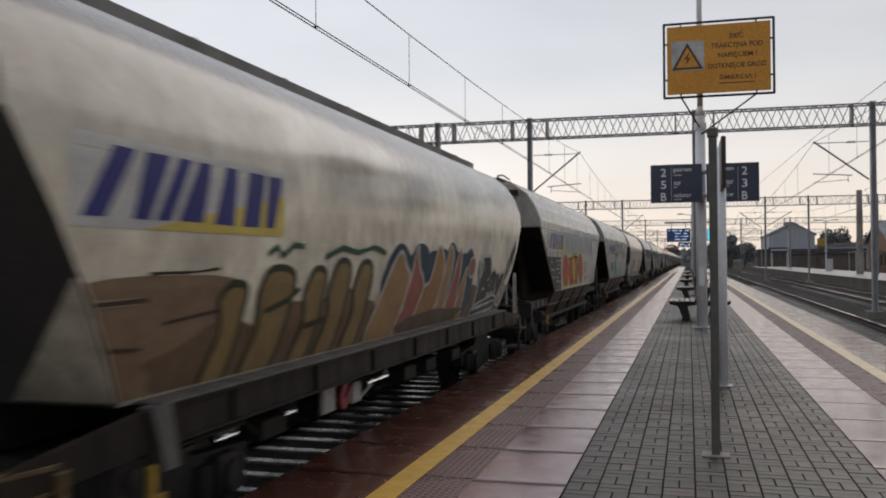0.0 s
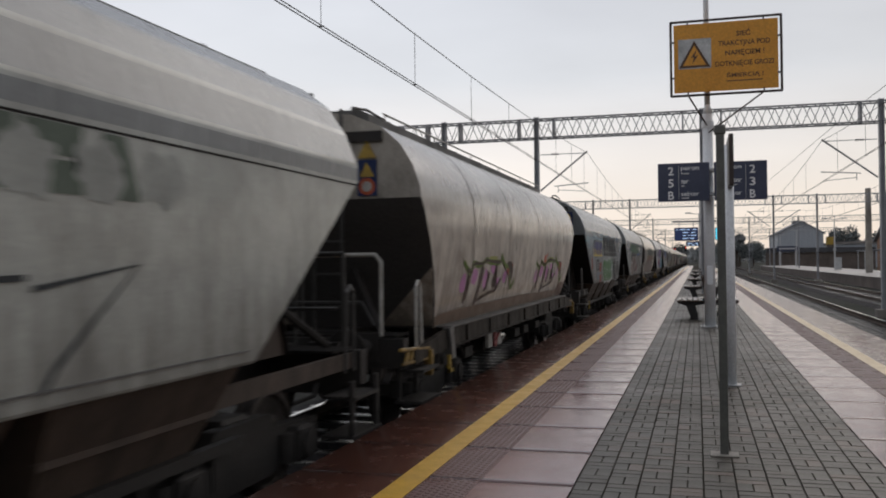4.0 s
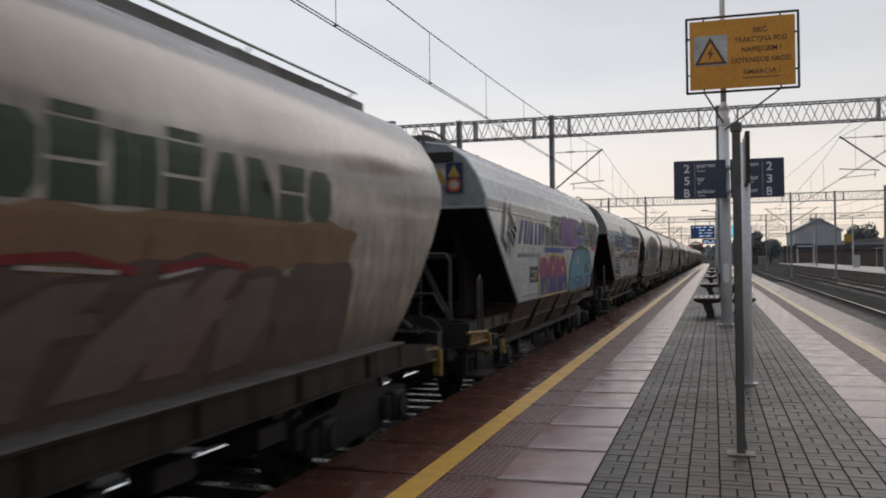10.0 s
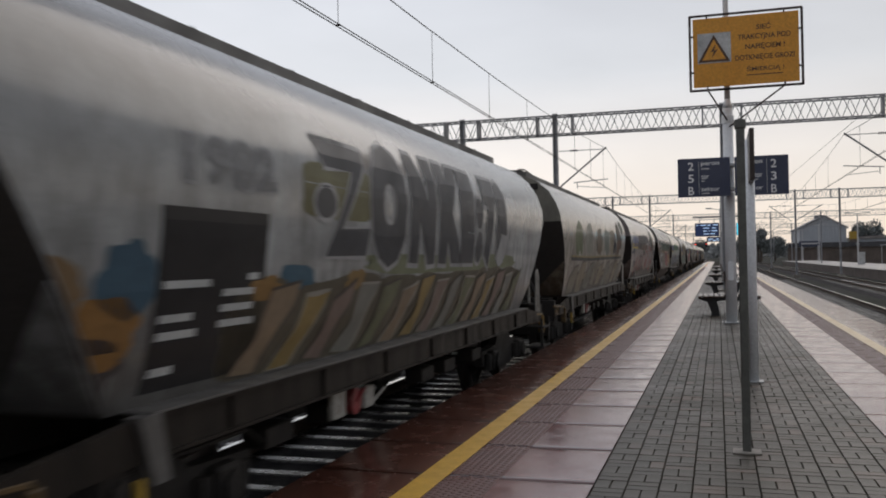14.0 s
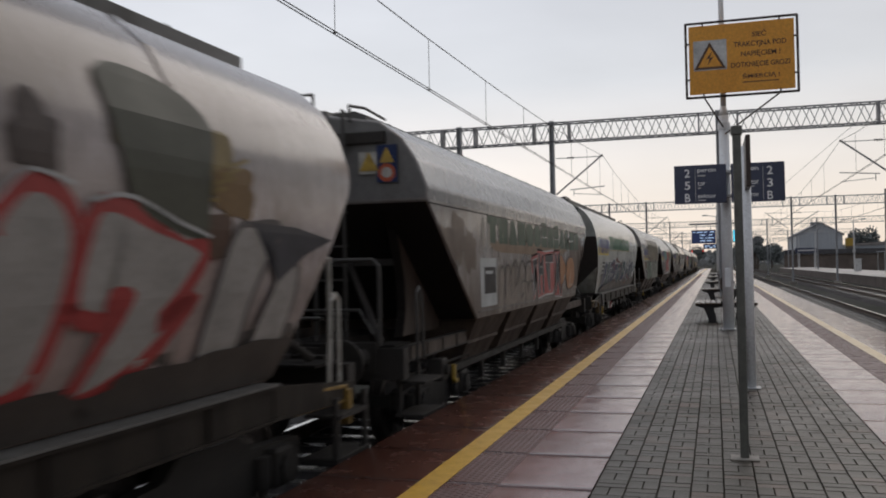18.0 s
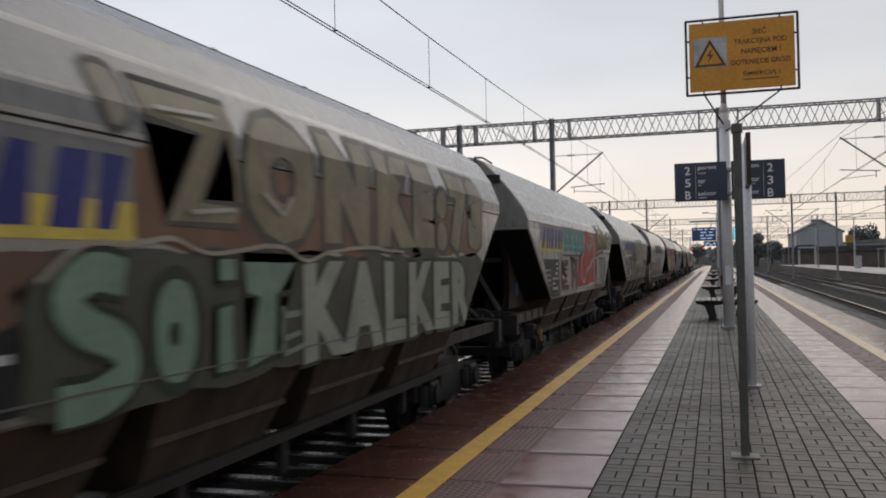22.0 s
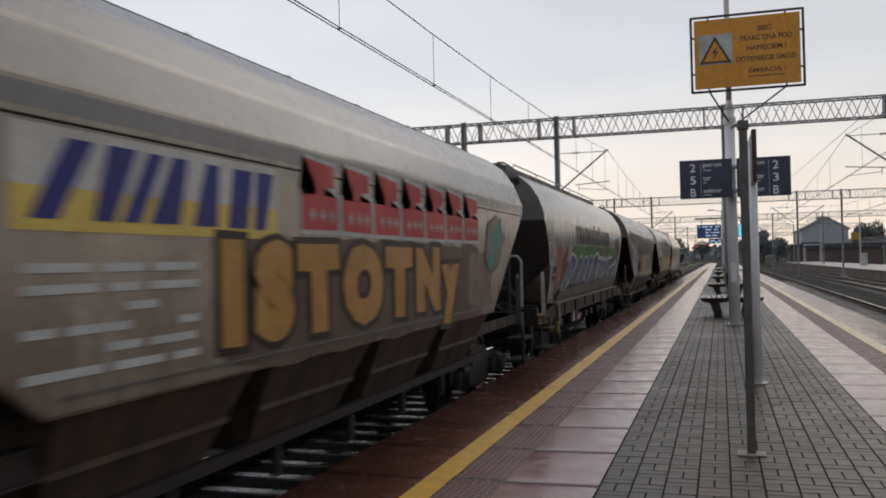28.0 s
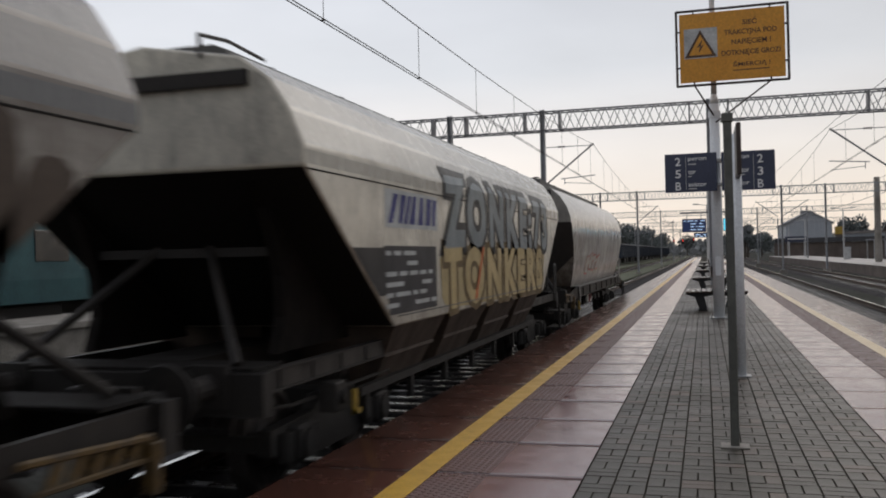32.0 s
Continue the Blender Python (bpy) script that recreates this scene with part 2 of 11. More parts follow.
def brick_mat(name):
    """Damp paving bricks that differ in tone from piece to piece, grey-green to brown."""
    m, n, b = _mat(name)
    o = n.nodes.new("ShaderNodeObjectInfo")
    i = n.nodes.new("ShaderNodeNewGeometry")
    a = n.nodes.new("ShaderNodeMath")
    a.operation = "ADD"
    n.links.new(o.outputs["Random"], a.inputs[0])
    n.links.new(i.outputs["Random Per Island"], a.inputs[1])
    fr = n.nodes.new("ShaderNodeMath")
    fr.operation = "FRACT"
    n.links.new(a.outputs[0], fr.inputs[0])
    v = _coords(n)
    f1, f2 = _noise(n, 0.9, 5, v), _noise(n, 85, 3, v)
    tone = _mix(n, fr.outputs[0], (0.044, 0.0365, 0.0265), (0.033, 0.0325, 0.024))
    tone = _mix(n, _range(n, fr.outputs[0], 0.82, 0.95), tone, (0.090, 0.062, 0.046))
    tone = _mix(n, _range(n, f1, 0.42, 0.68, 0.0, 0.55), tone, (0.055, 0.045, 0.036))
    tone = _mix(n, 1.0, tone, _range(n, f2, 0.3, 0.7, 0.78, 1.16), "MULTIPLY")
    n.links.new(tone, b.inputs["Base Color"])
    n.links.new(_range(n, f1, 0.3, 0.7, 0.52, 0.36), b.inputs["Roughness"])
    b.inputs["Specular IOR Level"].default_value = 0.28
    _bump(n, b, f2, 0.35, 0.003)
    return m


M = {
    "slab": slab_mat("damp_pink_concrete", (0.226, 0.100, 0.094), 0.11, 0.25, 1.0),
    # edge strip darker: the train's dark reflection put into the wet concrete colour
    "edge_slab": slab_mat("wet_red_brown_concrete", (0.130, 0.050, 0.034), 0.15, 0.30, 0.55),
    "tactile": surface("wet_tactile_concrete", (0.165, 0.082, 0.070), (0.125, 0.060, 0.052), 0.30, 0, 1.5, 60, 0.1, 0.002, spec=0.7),
    "slab_joint": surface("dark_wet_joint", (0.012, 0.010, 0.009), None, 0.9, 0, 3, 60, 0.3, spec=0.05),
    "joint": surface("joint_sand", (0.036, 0.031, 0.023), None, 0.9, 0, 3, 60, 0.3, spec=0.05),
    "yellow_line": surface("worn_yellow_road_paint", (0.62, 0.36, 0.03), (0.45, 0.25, 0.03), 0.4, 0, 5, 60, 0.15, 0.003, lo=0.4, hi=0.75),
    "sky_paled_line": surface("worn_cream_road_paint", (0.62, 0.47, 0.24), (0.5, 0.37, 0.2), 0.4, 0, 5, 60, 0.15, 0.003),
    "brick": brick_mat("grey_green_paving_brick"),
    "concrete": surface("aged_concrete", (0.30, 0.28, 0.25), (0.17, 0.155, 0.135), 0.8, 0, 0.8, 20, 0.4),
    "ballast": surface("wet_dark_ballast", (0.042, 0.039, 0.040), (0.026, 0.0245, 0.025), 0.85, 0, 2, 18, 1.0, 0.05, per=0.3, spec=0.06),
    "ground": surface("cinder_and_grass_ground", (0.054, 0.052, 0.050), (0.040, 0.044, 0.032), 0.95, 0, 0.12, 3, 0.6, 0.05, spec=0.05),
    "sleeper": surface("wet_concrete_sleeper", (0.085, 0.08, 0.076), (0.045, 0.042, 0.04), 0.26, 0, 4, 40, 0.3),
    "rail": surface("rusty_rail_side", (0.075, 0.045, 0.03), (0.04, 0.028, 0.02), 0.7, 0.3, 4, 40, 0.3),
    "rail_top": surface("polished_rail_head", (0.65, 0.65, 0.66), (0.5, 0.5, 0.5), 0.14, 1.0, 4, 40, 0.05, rvar=0.05),
    "steel": surface("galvanised_steel", (0.42, 0.43, 0.44), (0.33, 0.34, 0.35), 0.45, 0.6, 3, 40, 0.1),
    "grey_mast": surface("light_grey_painted_mast", (0.72, 0.74, 0.76), (0.64, 0.66, 0.68), 0.45, 0.0, 2, 40, 0.08),
    "gantry": surface("dull_grey_gantry_steel", (0.26, 0.265, 0.28), (0.18, 0.18, 0.19), 0.6, 0.3, 2, 30, 0.1),
    # pale grey column steel; on the far portals its paleness stands for haze
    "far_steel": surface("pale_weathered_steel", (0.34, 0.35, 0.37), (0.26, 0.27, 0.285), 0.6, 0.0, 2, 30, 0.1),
    "green_pole": surface("dark_green_grey_pole_paint", (0.105, 0.108, 0.097), (0.068, 0.070, 0.064), 0.45, 0.1, 6, 60, 0.1),
    "wire": surface("dark_copper_wire", (0.06, 0.055, 0.05), None, 0.5, 0.5, 3, 20, 0),
    # slope and end sheets near-black: shade of the recessed ends put into the colour
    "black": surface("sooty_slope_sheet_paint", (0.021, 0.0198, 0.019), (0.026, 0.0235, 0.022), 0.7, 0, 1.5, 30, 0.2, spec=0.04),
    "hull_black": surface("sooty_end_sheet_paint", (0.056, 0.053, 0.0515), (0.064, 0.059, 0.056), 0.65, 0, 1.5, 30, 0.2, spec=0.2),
    "gear": surface("greasy_brown_running_gear", (0.025, 0.0232, 0.0222), (0.035, 0.031, 0.028), 0.62, 0.0, 3, 30, 0.4, spec=0.2),
    "brown": surface("brown_brake_dust_steel", (0.030, 0.0255, 0.0225), (0.018, 0.0162, 0.0155), 0.58, 0.0, 1.6, 25, 0.3, stretch=(2, 2, 0.5), spec=0.25),
    "sole": surface("dusty_brown_solebar_paint", (0.029, 0.0245, 0.0205), (0.017, 0.015, 0.0138), 0.5, 0.0, 1.8, 25, 0.3, stretch=(2, 2, 0.5), spec=0.08),
    "strut_grey": surface("dull_grey_strut_paint", (0.10, 0.10, 0.098), (0.06, 0.058, 0.056), 0.5, 0.0, 3, 25, 0.2),
    # gusset brown taken nearly to black for the shade inside the ends
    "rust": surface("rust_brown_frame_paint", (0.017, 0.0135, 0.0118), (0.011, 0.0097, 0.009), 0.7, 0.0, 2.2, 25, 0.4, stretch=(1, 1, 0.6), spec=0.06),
    "chute_rust": surface("rusty_hopper_chute_paint", (0.078, 0.057, 0.045), (0.042, 0.033, 0.028), 0.6, 0.0, 1.6, 25, 0.3, stretch=(2, 2, 0.6), spec=0.25),
    "red_paint": surface("scuffed_red_paint", (0.26, 0.03, 0.035), (0.12, 0.025, 0.025), 0.5, 0, 6, 40, 0.15),
    "lid_grey": surface("dusty_grey_roof_hatch", (0.115, 0.115, 0.112), (0.07, 0.067, 0.063), 0.6, 0.0, 2, 25, 0.2),
    "wheel": surface("worn_wheel_steel", (0.07, 0.06, 0.055), (0.035, 0.03, 0.028), 0.5, 0.5, 6, 40, 0.2),
    "handrail": surface("faded_white_handrail_paint", (0.42, 0.41, 0.38), (0.25, 0.23, 0.2), 0.5, 0, 8, 40, 0.1),
    "dark_rail": surface("dark_handrail_paint", (0.050, 0.047, 0.044), (0.030, 0.028, 0.026), 0.5, 0.1, 8, 40, 0.1),
    "yellow": surface("scuffed_yellow_paint", (0.46, 0.30, 0.03), (0.2, 0.13, 0.03), 0.5, 0, 9, 40, 0.15),
    "dull_yellow": surface("soot_covered_yellow_paint", (0.115, 0.066, 0.014), (0.045, 0.03, 0.014), 0.6, 0, 7, 40, 0.2, lo=0.35, hi=0.6),
    "grimy_yellow": surface("grimy_yellow_paint", (0.24, 0.145, 0.02), (0.10, 0.06, 0.018), 0.55, 0, 7, 40, 0.2, lo=0.4, hi=0.62),
    "navy": surface("navy_sign_enamel", (0.022, 0.032, 0.075), (0.018, 0.026, 0.06), 0.35, 0, 1, 20, 0),
    "white": surface("white_sign_paint", (0.75, 0.76, 0.78), (0.68, 0.69, 0.7), 0.4, 0, 2, 20, 0),
    "orange": surface("orange_sign_enamel", (0.66, 0.30, 0.02), (0.58, 0.25, 0.02), 0.4, 0, 1.2, 20, 0),
    "brown_ink": surface("dark_brown_sign_lettering", (0.10, 0.045, 0.015), None, 0.5, 0, 3, 30, 0),
    "frame_dark": surface("dark_sign_frame", (0.05, 0.035, 0.03), None, 0.5, 0.2, 3, 30, 0.1),
    "panel_grey": surface("pale_grey_panel", (0.55, 0.56, 0.56), None, 0.4, 0, 3, 30, 0),
    "wood": surface("dark_bench_timber", (0.085, 0.05, 0.033), (0.05, 0.03, 0.022), 0.26, 0, 2, 30, 0.3, stretch=(8, 1, 8)),
    "iron": surface("black_cast_iron", (0.02, 0.02, 0.022), None, 0.5, 0.3, 5, 40, 0.2),
    "screen": glow("lit_blue_display", (0.010, 0.022, 0.075), 0.5),
    "screen_text": glow("lit_white_display_text", (0.55, 0.75, 1.0), 0.5),
    "screen_cyan": glow("lit_cyan_display", (0.10, 0.62, 0.85), 1.0),
    "red_lamp": glow("red_signal_light", (1.0, 0.05, 0.03), 3.0),
}


# ---- mesh helpers ----
def part(name, bm, material, parent=None, label="", smooth=False):
    me = bm if isinstance(bm, bpy.types.Mesh) else bpy.data.meshes.new(name)
    if me is not bm:
        bm.to_mesh(me)
        bm.free()
        for mt in (material if isinstance(material, (list, tuple)) else [material]):
            me.materials.append(mt)
        if smooth:
            me.shade_smooth()
    ob = new(name, me)
    if parent is not None:
        ob.parent = parent
    if label:
        tagged(ob, label)
    return ob


def empty(name, m, label, category, group="", kind=""):
    ob = new(name)
    ob.empty_display_size = 0.3
    ob.matrix_basis = m
    return tagged(ob, label, category, group, kind)


def box(bm, x0, x1, y0, y1, z0, z1, bevel=0.0, m=None, mi=0):
    vs = [bm.verts.new((x, y, z)) for x in (x0, x1) for y in (y0, y1) for z in (z0, z1)]
    fs = [bm.faces.new([vs[i] for i in q]) for q in ((0, 1, 3, 2), (4, 6, 7, 5), (0, 4, 5, 1), (2, 3, 7, 6), (0, 2, 6, 4), (1, 5, 7, 3))]
    for f in fs:
        f.material_index = mi
    if m is not None:
        bmesh.ops.transform(bm, matrix=m, verts=vs)
    if bevel:
        es = {e for f in fs for e in f.edges}
        bmesh.ops.bevel(bm, geom=list(es), offset=bevel, segments=1, affect="EDGES", profile=0.5)
    return bm


def tube(bm, p, q, r, n=8, r2=None, mi=0):
    p, q = Vector(p), Vector(q)
    d = q - p
    if d.length < 1e-6:
        return bm
    rot = d.to_track_quat("Z", "Y").to_matrix().to_4x4()
    g = bmesh.ops.create_cone(bm, cap_ends=True, segments=n, radius1=r, radius2=r if r2 is None else r2, depth=d.length,
                              matrix=Matrix.Translation((p + q) / 2) @ rot)
    for v in g["verts"]:
        for f in v.link_faces:
            f.material_index = mi
    return bm


def pipe(bm, pts, r, n=8):
    for a, b in zip(pts, pts[1:]):
        tube(bm, a, b, r, n)
    for c in pts[1:-1]:
        bmesh.ops.create_icosphere(bm, subdivisions=1, radius=r * 1.02, matrix=Matrix.Translation(c))
    return bm


def prism(bm, poly, axis, a, b, mi=0):
    """A polygon drawn out along an axis from a to b; the polygon's two numbers are the other two axes in order."""
    def at(u, v, w):
        return {"x": (w, u, v), "y": (u, w, v), "z": (u, v, w)}[axis]
    lo = [bm.verts.new(at(u, v, a)) for u, v in poly]
    hi = [bm.verts.new(at(u, v, b)) for u, v in poly]
    k = len(poly)
    fs = [bm.faces.new(lo), bm.faces.new(hi[::-1])]
    fs += [bm.faces.new((lo[i], hi[i], hi[(i + 1) % k], lo[(i + 1) % k])) for i in range(k)]
    for f in fs:
        f.material_index = mi
    bmesh.ops.recalc_face_normals(bm, faces=fs)
    return bm


def B():
    return bmesh.new()


_letters = {}


def lettering(s, offset=0.0, spacing=1.0):
    """Flat letters as (points, faces), scaled to a unit box."""
    key = (s, offset, spacing)
    if key not in _letters:
        c = bpy.data.curves.new("letters", "FONT")
        c.body, c.offset, c.space_character, c.resolution_u = s, offset, spacing, 4
        o = bpy.data.objects.new("letters", c)
        me = bpy.data.meshes.new_from_object(o)
        pts = [tuple(v.co) for v in me.vertices]
        fcs = [tuple(p.vertices) for p in me.polygons]
        bpy.data.objects.remove(o)
        bpy.data.curves.remove(c)
        bpy.data.meshes.remove(me)
        xs, ys = [p[0] for p in pts], [p[1] for p in pts]
        w, h = max(xs) - min(xs), max(ys) - min(ys)
        _letters[key] = ([((p[0] - min(xs)) / w, (p[1] - min(ys)) / h) for p in pts], fcs, w / h)
    return _letters[key]


def sign_text(name, s, x, y, z, h, material, parent, w=None, offset=0.0):
    """Letters on a board that faces -y: left edge x, foot z, height h."""
    pts, fcs, asp = lettering(s, offset)
    w = w or h * asp
    me = bpy.data.meshes.new(name)
    me.from_pydata([(x + u * w, y, z + v * h) for u, v in pts], [], fcs)
    me.materials.append(material)
    return part(name, me, None, parent)


# ---- ground, tracks, platforms ----
RAIL = -0.55          # rail head, platform top is 0
TRACK_L, TRACK_R, TRACK_R2 = -4.42, 4.85, 9.3
EDGE_L, EDGE_R = -2.715, 3.115

bm = B()
box(bm, -2500, 2500, -400, 4500, -1.3, -0.86)
tagged(part("ground", bm, M["ground"]), "dark cinder and grass ground around the tracks", "ground", kind="structure")


def ballast_bed(xc, y0, y1):
    bm = B()
    cols, rows = 9, int((y1 - y0) / 1.2)
    grid = []
    for j in range(rows + 1):
        y = y0 + (y1 - y0) * j / rows
        row = []
        for i in range(cols + 1):
            u = -2.0 + 4.0 * i / cols
            edge = max(0.0, abs(u) - 1.45)
            z = RAIL - 0.19 - edge * 0.4 + 0.025 * noise.noise((u * 3 + xc, y * 3, 0))
            row.append(bm.verts.new((xc + u, y, z)))
        grid.append(row)
    for a, b in zip(grid, grid[1:]):
        for i in range(cols):
            bm.faces.new((a[i], a[i + 1], b[i + 1], b[i]))
    return tagged(part("ballast_bed", bm, M["ballast"]), "wet dark crushed-stone ballast under the rails", "ballast", kind="structure")


def track(xc, y0, y1, near0, near1):
    """Two rails and their sleepers on ballast."""
    ballast_bed(xc, y0, y1)
    tr = empty("railway_track", pose(xc, 0, 0), "steel rails on wet concrete sleepers in dark ballast", "railway track", kind="structure")
    prof = [(-0.07, 0), (0.07, 0), (0.07, 0.02), (0.012, 0.04), (0.012, 0.12), (0.036, 0.135), (0.036, 0.155), (-0.036, 0.155), (-0.036, 0.135), (-0.012, 0.12), (-0.012, 0.04), (-0.07, 0.02)]
    for s in (-1, 1):
        bm = B()
        prism(bm, [(s * 0.7535 + u, RAIL - 0.16 + v) for u, v in prof], "y", y0, y1)
        part("rail", bm, M["rail"], tr)
        bm = B()
        box(bm, s * 0.7535 - 0.033, s * 0.7535 + 0.033, y0, y1, RAIL - 0.005, RAIL, 0)
        part("rail_head", bm, M["rail_top"], tr, "polished rail head")
    bm = B()
    prism(bm, [(-0.12, RAIL - 0.36), (0.12, RAIL - 0.36), (0.075, RAIL - 0.17), (-0.075, RAIL - 0.17)], "x", -1.3, 1.3)
    me = bpy.data.meshes.new("sleeper")
    bm.to_mesh(me)
    bm.free()
    me.materials.append(M["sleeper"])
    y = near0
    while y < near1:
        o = part("sleeper", me, None, tr)
        o.location.y = y
        y += 0.6
    return tr


track(TRACK_L, -40, 420, -1, 46)
track(TRACK_R, -40, 420, 20, 80)
track(TRACK_R2, -40, 420, 40, 80)
track(-9.0, -40, 420, 4, 20)
track(-19.5, -40, 420, 12, 16)


def platform_body(name, x0, x1, y0, y1, top, label, material=None):
    bm = B()
    box(bm, x0, x1, y0, y1, -1.0, top)
    return tagged(part(name, bm, material or M["concrete"]), label, "platform", kind="structure")


PEND = 215
plat = platform_body("platform", EDGE_L + 0.05, EDGE_R - 0.05, -12, PEND, -0.06, "island platform with wet pink slabs and a brick-paved middle")

# painted lines on the slabs
# the right line is paler: sky reflection put into its colour
for name, x0, x1, mt, lab in (("yellow_line", -1.957, -1.774, "yellow_line", "worn yellow safety line painted along the platform"),
                              ("pale_line", 2.174, 2.357, "sky_paled_line", "worn safety line along the platform, paled for its sky reflection")):
    bm = B()
    n = 220
    rows = []
    for j in range(n + 1):
        y = -4 + (PEND + 3.5) * (j / n) ** 1.6
        w = 0.006
        rows.append((bm.verts.new((x0 + w * noise.noise((y * 3, 1, 0)), y, 0.003)), bm.verts.new((x1 + w * noise.noise((y * 3, 9, 0)), y, 0.003))))
    for a, b in zip(rows, rows[1:]):
        bm.faces.new((a[0], a[1], b[1], b[0]))
    tagged(part(name, bm, M[mt]), lab, "painted line", kind="structure")

# ---- warning sign, mast, platform sign ----
def rounded_board(bm, x0, x1, y0, y1, z0, z1, mi=0):
    return box(bm, x0, x1, y0, y1, z0, z1, 0.008, mi=mi)


mast = empty("lamp_mast", pose(0.235, 20.15, 0), "tall light grey steel lighting mast on the platform", "mast")
bm = B()
tube(bm, (0, 0, 0), (0, 0, 4.55), 0.115, 16, 0.105)
tube(bm, (0, 0, 4.55), (0, 0, 4.75), 0.105, 16, 0.06)
tube(bm, (0, 0, 4.75), (0, 0, 9.6), 0.06, 12, 0.05)
part("pole", bm, M["grey_mast"], mast, smooth=True)
bm = B()
box(bm, -0.2, 0.2, -0.2, 0.2, 0, 0.025, 0.004)
part("base_plate", bm, M["steel"], mast)
for a in (-1, 1):
    for b in (-1, 1):
        bm = B()
        tube(bm, (a * 0.16, b * 0.16, 0.02), (a * 0.16, b * 0.16, 0.06), 0.018, 6)
        part("anchor_bolt", bm, M["steel"], mast)
bm = B()
box(bm, -0.06, 0.06, -0.125, -0.1, 0.9, 1.3, 0.005)
part("hatch_door", bm, M["grey_mast"], mast)
bm = B()
tube(bm, (-0.9, 0, 9.5), (0.9, 0, 9.5), 0.03)
part("lamp_arm", bm, M["grey_mast"], mast)
for s in (-1, 1):
    bm = B()
    box(bm, s * 0.9 - 0.3, s * 0.9 + 0.3, -0.13, 0.13, 9.46, 9.56, 0.02)
    part("lamp_head", bm, M["steel"], mast)

ws = empty("warning_sign", pose(0.6, 19.55, 5.64), "orange overhead-line danger sign in a dark tube frame on the mast", "sign")
W2, H2 = 1.09, 0.775
bm = B()
rounded_board(bm, -W2 + 0.06, W2 - 0.06, -0.01, 0.01, -H2 + 0.06, H2 - 0.06)
part("board", bm, M["orange"], ws)
bm = B()
pipe(bm, [(-W2, 0, -H2), (W2, 0, -H2), (W2, 0, H2), (-W2, 0, H2), (-W2, 0, -H2), (W2, 0, -H2)], 0.026, 8)
part("frame", bm, M["frame_dark"], ws)
for u in (-0.75, 0.75):
    for s in (-1, 1):
        bm = B()
        box(bm, u - 0.015, u + 0.015, -0.03, 0.02, s * H2 - 0.045 - s * 0.03, s * H2 + 0.045 - s * 0.03)
        part("clip", bm, M["frame_dark"], ws)
for s in (-1, 1):
    for v in (-0.4, 0.35):
        bm = B()
        box(bm, s * W2 - 0.045 - s * 0.03, s * W2 + 0.045 - s * 0.03, -0.03, 0.02, v - 0.015, v + 0.015)
        part("clip", bm, M["frame_dark"], ws)
bm = B()
box(bm, -0.94, -0.28, -0.016, -0.0105, -0.22, 0.40)
part("pictogram_panel", bm, M["panel_grey"], ws, "pale square panel")
bm = B()
def ring_tri(bm, o, i, y0, y1):
    vo = [[bm.verts.new((x, y, z)) for x, z in o] for y in (y0, y1)]
    vi = [[bm.verts.new((x, y, z)) for x, z in i] for y in (y0, y1)]
    for k in range(3):
        j = (k + 1) % 3
        bm.faces.new((vo[0][k], vo[0][j], vi[0][j], vi[0][k]))
        bm.faces.new((vo[0][k], vo[1][k], vo[1][j], vo[0][j]))
    return bm
ring_tri(bm, [(-0.93, -0.20), (-0.30, -0.20), (-0.615, 0.36)], [(-0.85, -0.155), (-0.38, -0.155), (-0.615, 0.265)], -0.024, -0.016)
part("triangle_border", bm, M["brown_ink"], ws, "dark triangle outline")
bm = B()
prism(bm, [(-0.85, -0.155), (-0.38, -0.155), (-0.615, 0.265)], "y", -0.021, -0.0165)
part("triangle_field", bm, M["orange"], ws, "orange triangle")
bm = B()
prism(bm, [(-0.57, 0.17), (-0.69, 0.0), (-0.62, 0.02), (-0.66, -0.12), (-0.54, 0.05), (-0.61, 0.035)], "y", -0.026, -0.0215)
part("lightning_bolt", bm, M["brown_ink"], ws)
for s_, z_, x_, w_ in (("SIEĆ", 0.40, 0.22, 0.28), ("TRAKCYJNA POD", 0.18, -0.14, 1.02), ("NAPIĘCIEM !", -0.02, 0.0, 0.76), ("DOTKNIĘCIE GROZI", -0.24, -0.2, 1.14), ("ŚMIERCIĄ !", -0.47, 0.02, 0.72)):
    sign_text("lettering", s_, x_, -0.0125, z_, 0.14, M["brown_ink"], ws, w_, 0.02)
bm = B()
box(bm, 0.02, 0.72, -0.0135, -0.0105, -0.53, -0.51)
part("underline", bm, M["brown_ink"], ws)
bm = B()
tube(bm, (-0.75, 0, -H2), (-0.38, 0.45, -1.35), 0.018, 6)
part("strut", bm, M["frame_dark"], ws)
bm = B()
tube(bm, (0.75, 0, -H2), (-0.34, 0.45, -1.5), 0.018, 6)
part("strut", bm, M["frame_dark"], ws)
bm = B()
tube(bm, (-0.365, 0.6, -1.4), (-0.365, 0.6, -1.25), 0.13, 12)
part("clamp", bm, M["grey_mast"], ws)
for z in (-0.5, 0.5):
    bm = B()
    box(bm, -0.42, -0.31, 0.01, 0.6, z - 0.03, z + 0.03)
    part("bracket", bm, M["steel"], ws)

